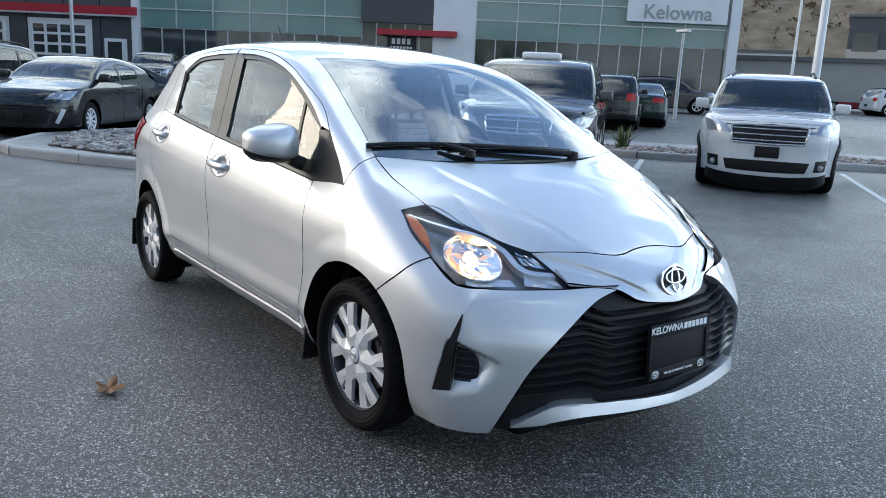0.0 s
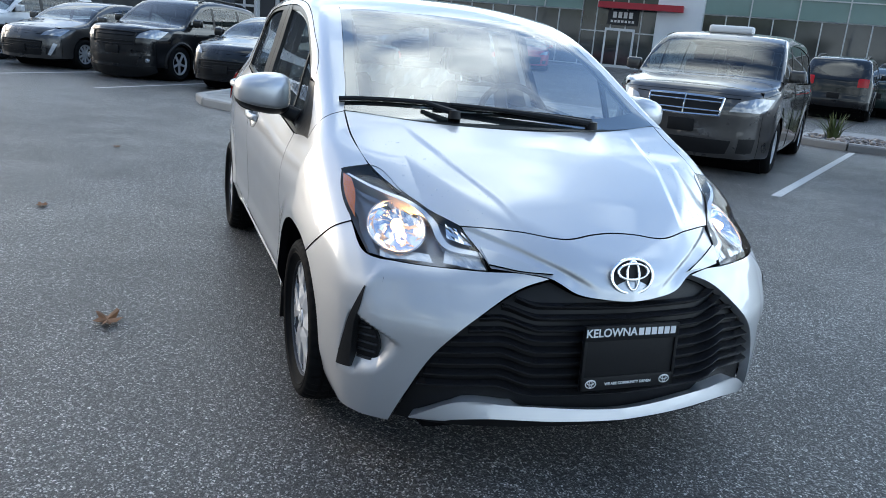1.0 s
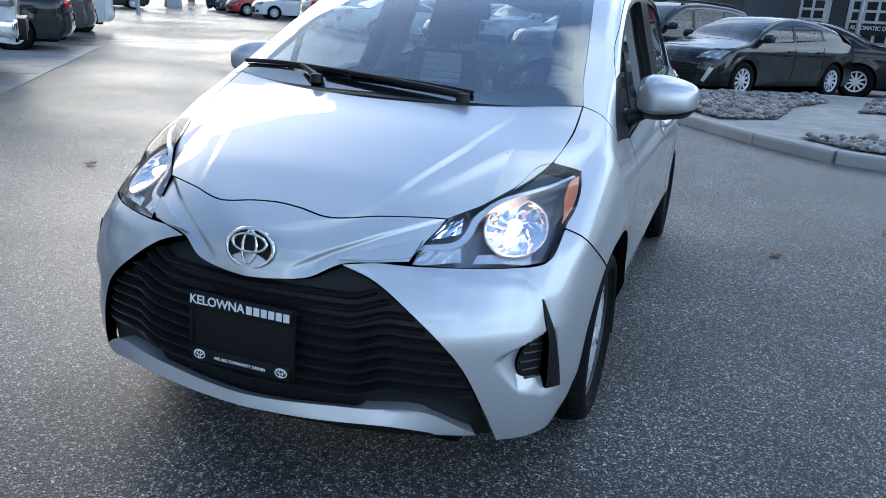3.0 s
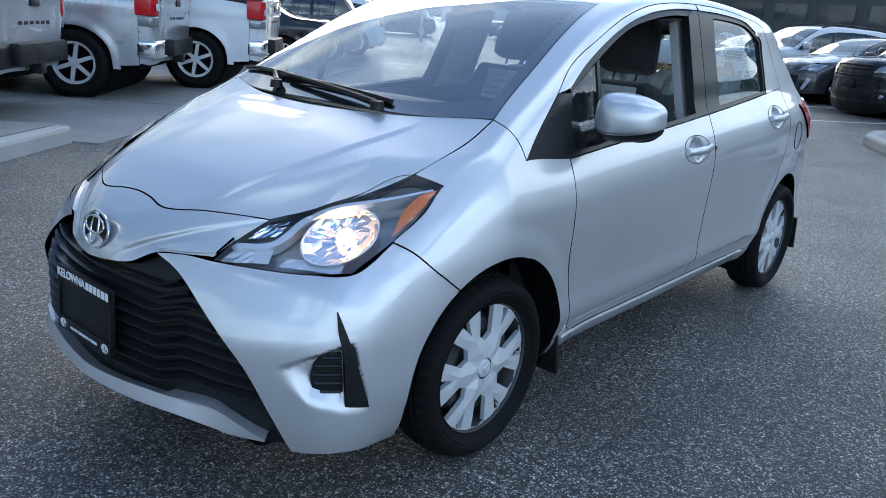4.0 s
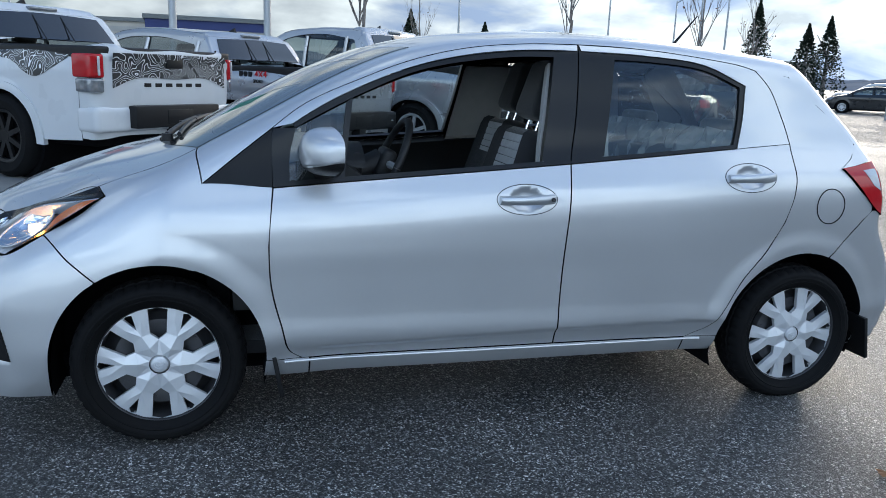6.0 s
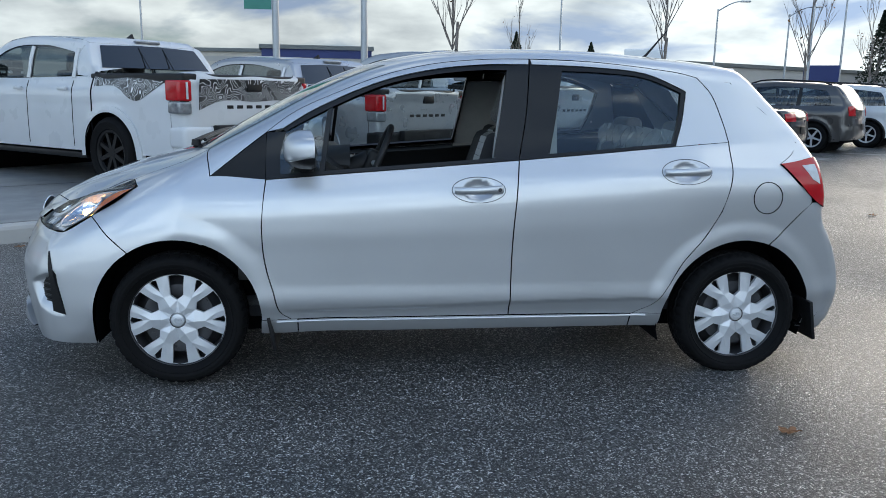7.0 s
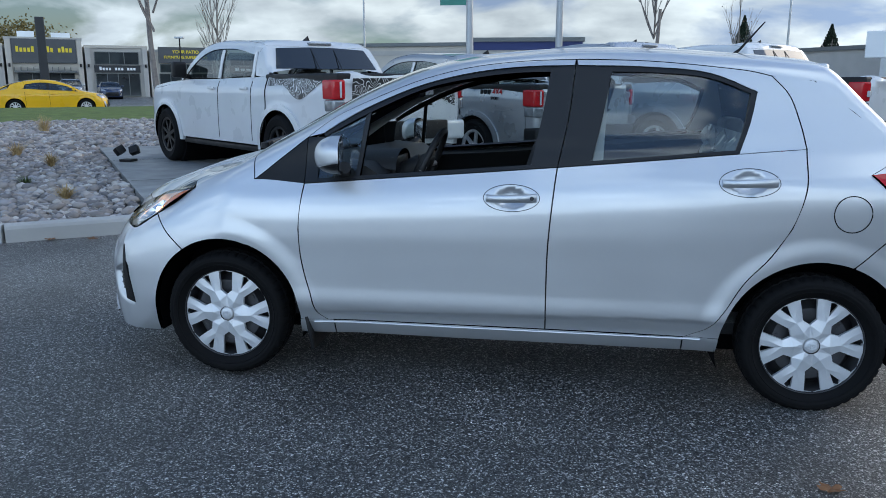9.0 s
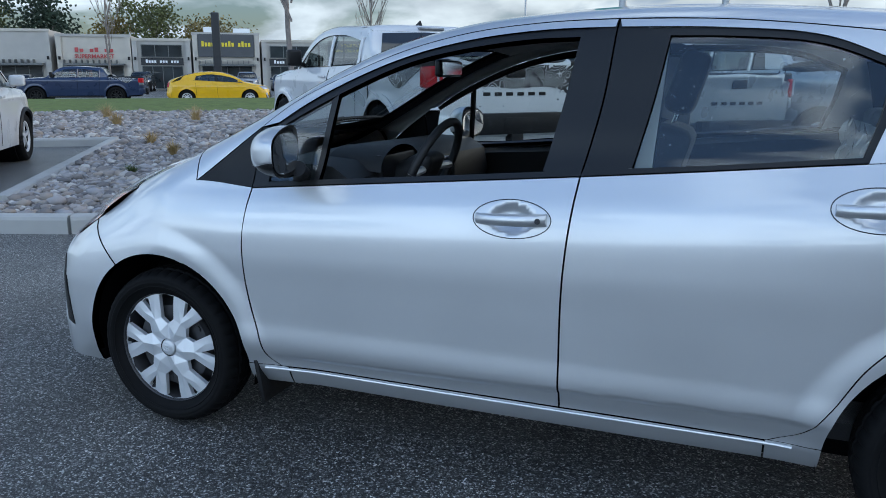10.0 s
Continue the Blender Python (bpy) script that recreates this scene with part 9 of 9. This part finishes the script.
def pylon(x, y, h, w, label, board, logo, letters, yaw, zb):
    e = thing("pylon_sign", label, "sign", pose(x, y, ground_z(x, y), 0, 0, yaw))
    bm = bmesh.new()
    box(bm, -w * .18, w * .18, -.15, .15, 0, zb + .2)
    part("post", bm, GALV, e)
    bm = bmesh.new()
    box(bm, -w / 2, w / 2, -min(.25, w * .4), min(.25, w * .4), zb, h, .05)
    part("sign_board", bm, board, e)
    if logo:
        bm = bmesh.new()
        for ax, bx, dz in ((.30 * w, .19 * w, 0), (.2 * w, .09 * w, .05 * w), (.09 * w, .16 * w, 0)):
            oval_ring(bm, (0, 0, 0), ax, bx, .022 * w)
        bmesh.ops.transform(bm, matrix=Matrix.Translation((0, -.27, zb + (h - zb) * .66)) @ Matrix.Rotation(radians(90), 4, "Z"), verts=bm.verts)
        part("sign_ovals", bm, logo, e)
    for i in range(6):
        bm = bmesh.new()
        box(bm, -w * .40 + i * w * .135, -w * .29 + i * w * .135, -.30, -.26, zb + (h - zb) * .18, zb + (h - zb) * .34)
        part("letter_bar", bm, letters, e)


pylon(-43.4, -36.7, 3.6, 2.9, "white pylon sign with grey ovals and red bars", WHITECLAD, GREYTXT, REDFASCIA, -47, .9)
pylon(-20.6, -51.8, 4.6, 3.0, "white roadside shop sign", WHITECLAD, None, BLUEWALL, -20, 2.9)
pylon(-31, -46.5, 3.5, 2.2, "blue and white totem sign", BLUEWALL, None, WHITE, -33, .3)
pylon(26.2, -32.7, 4.6, .42, "tall narrow black pylon sign", SIGNDARK, None, SIGNDARK, 36, .8)


def bare_tree(seed, h=6.0, leaves=0):
    rng = random.Random(seed)
    bm = bmesh.new()
    tips = []

    def grow(p, d, l, r, depth, trunk=False):
        n = 3
        pts = [p]
        for i in range(n):
            d = (d + Vector((rng.uniform(-.07, .07), rng.uniform(-.07, .07), rng.uniform(.02, .12)))).normalized()
            pts.append(pts[-1] + d * l / n)
        tube(bm, pts, r, 6 if depth > 1 else 5, r * (.6 if trunk else .35), cap=False)
        tips.append(pts[-1])
        if depth == 0:
            return
        for k in range(rng.randint(3, 4) if depth > 1 else 3):
            a = rng.uniform(0, 6.283)
            t = rng.uniform(.35, 1)
            q = pts[0].lerp(pts[-1], t)
            nd = (d * .9 + Vector((math.cos(a), math.sin(a), .6)) * rng.uniform(.25, .45)).normalized()
            grow(q, nd, l * rng.uniform(.45, .62), r * .5, depth - 1)

    grow(Vector((0, 0, 0)), Vector((0, 0, 1)), h * .5, h * .012, 0, True)
    grow(Vector((0, 0, h * .48)), Vector((0, 0, 1)), h * .52, h * .0066, 3)
    for k in range(8):
        a = rng.uniform(0, 6.283)
        z = h * rng.uniform(.32, .62)
        grow(Vector((0, 0, z)), Vector((math.cos(a) * .45, math.sin(a) * .45, .9)).normalized(), h * rng.uniform(.2, .34), h * .0036, 2)
    e = thing("bare_tree", "slender leafless street tree with upright twigs", "tree")
    part("trunk", bm, BARK, e, smooth=True)
    if leaves:
        V, Fc = [], []
        for i in range(leaves):
            c = rng.choice(tips) + Vector((rng.uniform(-.1, .1), rng.uniform(-.1, .1), rng.uniform(-.15, .05)))
            a = Vector((rng.uniform(-1, 1), rng.uniform(-1, 1), rng.uniform(-1, 1))).normalized() * .05
            b = a.orthogonal().normalized() * .035
            k = len(V)
            V += [c - a, c + b, c + a, c - b]
            Fc.append((k, k + 1, k + 2, k + 3))
        obj("last_leaves", V, Fc, LEAFBROWN, e, smooth=False)
    return e


BT = [bare_tree(1, 6.2, 0), bare_tree(2, 6.8, 40), bare_tree(3, 5.6, 25)]
for i, (x, y, k, s) in enumerate(((13.2, -25, 0, .95), (-2.7, -21.4, 1, 1.0), (-10.6, -23.5, 0, 1.05), (-19, -28.3, 2, 1.15), (8.2, -11.3, 0, 1.0), (16.7, -32.2, 2, .95), (-30, -40, 2, 1.1), (31, -30, 0, 1.1), (-9, -41, 1, .9), (-38, -33, 1, 1.0), (-47, -31, 0, 1.1))):
    t = copy_thing(BT[k], pose(x, y, ground_z(x, y) + (.1 if (Vector((x, y, 0)) - O2).dot(N2) < 21 else 0), 0, 0, 47 * i) @ Matrix.Scale(s, 4))
    t["group"] = "street trees"
for t in BT:
    for o in list(t.children_recursive) + [t]:
        bpy.data.objects.remove(o)


def leafy_tree(x, y, h, w, material, label, seed, conifer=False):
    rng = random.Random(seed)
    z = ground_z(x, y)
    e = thing("conifer" if conifer else "tree", label, "tree", pose(x, y, z))
    bm = bmesh.new()
    tube(bm, [(0, 0, -.2), (.05, 0, h * .35), (0, .05, h * .7)], w * .05, 8, w * .015)
    for k in range(7):
        a = k * .9 + seed
        tube(bm, [(0, 0, h * (.25 + .05 * k)), (w * .22 * math.cos(a), w * .22 * math.sin(a), h * (.42 + .06 * k))], w * .02, 6, w * .006)
    part("trunk", bm, BARK, e, smooth=True)
    V, Fc = [], []
    lumps = [(Vector((rng.gauss(0, w * .22), rng.gauss(0, w * .22), h * rng.uniform(.42, .95))), rng.uniform(.10, .2) * w) for _ in range(26)]
    for i in range(2600):
        if conifer:
            t = rng.random()**.7
            r = w * .5 * (1 - t) * rng.uniform(.5, 1.05) * (1 if rng.random() < .8 else .6)
            a = rng.uniform(0, 6.283)
            c = Vector((r * math.cos(a), r * math.sin(a), h * (.1 + .9 * t) - r * .25))
        else:
            o, r = rng.choice(lumps)
            c = o + Vector((rng.gauss(0, 1), rng.gauss(0, 1), rng.gauss(0, .8))) * r * .75
        a = Vector((rng.uniform(-1, 1), rng.uniform(-1, 1), rng.uniform(-1, 1))).normalized() * w * .026
        b = a.orthogonal().normalized() * w * .018
        k = len(V)
        V += [c - a, c + b, c + a, c - b]
        Fc.append((k, k + 1, k + 2, k + 3))
    obj("crown", V, Fc, material, e, smooth=False)


AUTUMN = mat("yellow_brown_foliage", (0.16, 0.12, 0.035), 0.9, noise_scale=0.8, noise_amt=0.3)
OLIVE = mat("olive_foliage", (0.08, 0.09, 0.03), 0.9, noise_scale=0.8, noise_amt=0.3)
PINE = mat("dark_conifer_foliage", (0.02, 0.035, 0.02), 0.9, noise_scale=0.8, noise_amt=0.3)
for i, (u, v, h, w, m_) in enumerate(((8.5, 92, 10, 7, OLIVE), (14, 95, 9, 6, AUTUMN), (20, 92, 10, 8, PINE), (26, 94, 9, 7, OLIVE), (33, 92, 9, 7, AUTUMN), (2.5, 94, 8, 6, AUTUMN))):
    p = uv(u, v)
    leafy_tree(p.x, p.y, h, w, m_, "bushy autumn tree behind the shops", 60 + i)
for i, (x, y, h, w) in enumerate(((-46, -62, 9, 5), (-50, -60, 7, 5), (-54, -62, 8, 5), (-20, -95, 9, 6), (-30, -96, 8, 6), (-64, -60, 8, 6), (-90, -60, 11, 9), (-60, -48, 7, 7), (-76, -52, 8, 9))):
    leafy_tree(x, y, h, w, PINE if i < 6 else AUTUMN, "dark conifer on the skyline" if i < 6 else "brown autumn tree on the skyline", 80 + i, i < 6)


def ridge(name, label, cx, cy, yaw, length, depth, h, material, seed):
    """A far hillside with gullies."""
    nx, ny = 70, 24
    V, Fc = [], []
    m = pose(cx, cy, 0, 0, 0, yaw)
    for i in range(nx + 1):
        for j in range(ny + 1):
            x, t = (i / nx - .5) * length, j / ny
            e = min(1, 4 * (i / nx), 4 * (1 - i / nx))
            z = h * t**.8 * e * (.75 + .35 * noise.noise((x * .02, seed, 0))) + 5 * noise.fractal((x * .03, t * 4, seed), 1.0, 2.0, 5) * t
            p = m @ Vector((x, t * depth, z - .5))
            V.append(p)
    Fc = [(i * (ny + 1) + j, (i + 1) * (ny + 1) + j, (i + 1) * (ny + 1) + j + 1, i * (ny + 1) + j + 1) for i in range(nx) for j in range(ny)]
    tagged(obj(name, V, Fc, material), label, "hill", kind="structure")
    return V, ny


HILL = mat("dry_brown_hillside", (0.17, 0.13, 0.085), 0.95, noise_scale=0.22, noise_amt=0.45, bump=0.5, bump_scale=0.5)
# the blue of distance haze is put into the far hills' colour
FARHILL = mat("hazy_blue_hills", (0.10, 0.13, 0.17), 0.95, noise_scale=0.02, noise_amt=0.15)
HV, HN = ridge("hillside", "dry brown hillside behind the dealership", -78, 150, 28, 260, 120, 62, HILL, 1.3)


def scrub():
    """Low bushes strewn over the hillside."""
    rng = np.random.RandomState(8)
    V, Fc = [], []
    for i in range(1500):
        b = Vector(HV[rng.randint(0, len(HV) - HN - 2)])
        c = np.array(b) + rng.uniform(-1.8, 1.8, 3) * (1, 1, 0)
        s = rng.uniform(.5, 1.7)
        for k in range(9):
            p = c + rng.normal(0, .45, 3) * s + (0, 0, .4 * s)
            k0 = len(V)
            V += [p, p + rng.normal(0, .5, 3) * s, p + rng.normal(0, .5, 3) * s]
            Fc.append((k0, k0 + 1, k0 + 2))
    tagged(obj("hillside_scrub", V, Fc, mat("autumn_scrub", (0.13, 0.10, 0.05), 0.95, noise_scale=0.15, noise_amt=0.45), smooth=False), "brown and olive bushes over the dry hillside", "bushes", kind="stuff")


scrub()
far_block("warehouse", "grey building with a white gable below the hill", (-33, 88), 26, 16, 10, 4.2, 5.6, CLAD, ((0, 1.0, STUCCO[1]),), (5, 1))
far_block("retaining_wall", "grey concrete retaining wall at the lot's edge", (-23, 52.5), 30, 26, .4, 2.6, 1.3, STUCCO[1])
far_block("white_shed", "small white metal shed below the hill", (-40, 68), 30, 6, 4, 4.4, 1.0, WHITECLAD)
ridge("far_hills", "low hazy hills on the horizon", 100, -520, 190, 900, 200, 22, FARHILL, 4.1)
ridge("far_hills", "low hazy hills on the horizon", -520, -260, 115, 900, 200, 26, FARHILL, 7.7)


# ---- more parked cars ----
def repaint(e, m, col, label, group=""):
    """A copy of a vehicle in another colour."""
    c = copy_thing(e, m)
    src = next(o for o in e.children if o.name.startswith("flank")).data.materials[0]
    for o in c.children_recursive:
        if o.type == "MESH" and o.data.materials and o.data.materials[0] == src:
            o.material_slots[0].link = "OBJECT"
            o.material_slots[0].material = col
    c["label"] = label
    if group:
        c["group"] = group
    elif "group" in c:
        del c["group"]
    return c


def spot(x, y, heading, dz=0.0):
    return pose(x, y, ground_z(x, y) + dz, 0, 0, heading)


V_SUV, V_SEDAN, V_HATCH, V_VAN, V_PICK = FLEET["suv"], FLEET["sedan"], FLEET["hatchback"], FLEET["minivan"], FLEET["pickup_truck"]
LOT = "cars across the lot"
repaint(V_SEDAN, spot(-14.9, 20.4, 128), P_GREEN, "dark green saloon seen from behind", LOT)
repaint(V_SUV, spot(-13.8, 17.6, 128), P_BLACK, "black SUV beyond the minivan", LOT)
repaint(V_SUV, spot(-21.5, 30.5, 40), P_GREY, "grey SUV before the showroom", LOT)
repaint(V_SEDAN, spot(-20.5, 8.6, 163), P_GREY, "dark grey saloon with wide red tail lamps", LOT)
repaint(V_SEDAN, spot(-15.4, 2.1, -97), P_BLACK, "black saloon with ten-spoke wheels", LOT)
repaint(V_SUV, spot(-31, 8.2, -25), P_GREY, "grey estate SUV facing the aisle", LOT)
repaint(V_SEDAN, spot(-30.5, 15.6, -25), P_RED, "red saloon facing the aisle", LOT)
repaint(V_SUV, spot(-31.5, 12.6, -25), P_WHITE, "white SUV facing the aisle", LOT)
repaint(V_SUV, spot(-36, 16.5, -25), P_BLACK, "black SUV near the showroom doors", LOT)
repaint(V_SUV, spot(-36.5, 12.0, -25), P_GREY, "dark SUV near the showroom doors", LOT)
repaint(V_HATCH, spot(-26, -10.8, -38), P_SILVER, "silver hatchback in the far row", LOT)
repaint(V_SUV, spot(-30, -14.2, 142), P_WHITE, "white SUV at the end of the far row", LOT)
repaint(V_HATCH, spot(-28.4, -12.6, 142), P_WHITE, "white hatchback in the far row", LOT)
repaint(V_SUV, spot(-19, 50, 60), P_WHITE, "white SUV by the hill", LOT)
repaint(V_SEDAN, spot(-24, 55, 20), P_RED, "dark red saloon by the hill", LOT)
repaint(V_SEDAN, spot(-7.15, -13.1, -46), P_BLACK, "black saloon with its tail to the aisle", LOT)
repaint(V_SUV, spot(-10.1, -15.1, -46), P_GREY, "grey crossover with its tail to the aisle", LOT)
repaint(V_SUV, spot(-12.9, -17.1, -46), P_WHITE, "white crossover with its tail to the aisle", LOT)
repaint(V_SUV, uv(3.35, 4.6).to_tuple() and pose(*uv(3.85, 4.8), 0, 0, -54), P_WHITE, "white SUV nosed up to the stone bed", LOT)
for i, (x, y, c, l) in enumerate(((-21, -8.2, P_WHITE, "white"), (-23.2, -10.2, P_WHITE, "white"), (-25.5, -12.4, P_SILVER, "silver"), (-34, -22, P_RED, "red"), (-37, -25, P_GREY, "grey"), (-40, -28, P_NAVY, "navy"), (-32, -19, P_WHITE, "white"), (-30, -30, P_BLACK, "black"), (-33, -33, P_WHITE, "white"))):
    repaint((V_SEDAN, V_HATCH, V_SUV)[i % 3], spot(x - 2.5, y - 2.5, 142 if i < 3 else -46), c, l + " car in a distant row", "cars in distant rows")
for i, (u, c) in enumerate(((10.5, P_WHITE), (13.5, P_WHITE), (7.6, P_BLACK), (2.0, P_GREY), (-4.2, P_NAVY), (-1.2, P_SILVER), (17, P_GREY), (21, P_SILVER))):
    p = uv(u, 66)
    repaint((V_SEDAN, V_HATCH, V_SUV)[i % 3], spot(p.x, p.y, 126), c, "parked car in front of the shops", "cars before the shops")
p = uv(.6, 30.6)
repaint(V_HATCH, spot(p.x, p.y, -144), P_YELLOW, "yellow taxi on the street")
p = uv(6.9, 33.6)
repaint(V_PICK, spot(p.x, p.y, 36), P_NAVY, "dark blue pickup on the street")

# planted verge at the end of the row of parked cars
VERGE = [(-26.2, -15.6), (-20.6, -11.1), (-17.2, -8.3), (-16.6, -7.4), (-17.3, -6.6), (-19.2, -7.4), (-22.6, -10.4), (-27.2, -14.3)]
sheet("planting_strip", VERGE, .11, SOIL, "dark soil verge at the row's end", "ground", .2)
kerb("kerb_7", VERGE, .13, .16, True, 1.4)
stones("river_stones", VERGE, 55, .03, .06, .11, "grey stones in the verge at the row's end", 21)
for i, (x, y, r, h_) in enumerate(((-19.6, -9.6, .5, .8), (-18.3, -8.2, .35, .4), (-21.4, -11.1, .4, .45), (-17.6, -7.6, .3, .35))):
    tuft(x, y, .12, r, h_, LEAFGREEN if i == 0 else STRAW, "clump of grass in the verge beside the parked cars", 130, 60 + i, .012)


# wheel patterns are only templates for the copies
for w in WHEEL_PROTOS:
    for o in list(w.children_recursive) + [w]:
        bpy.data.objects.remove(o)
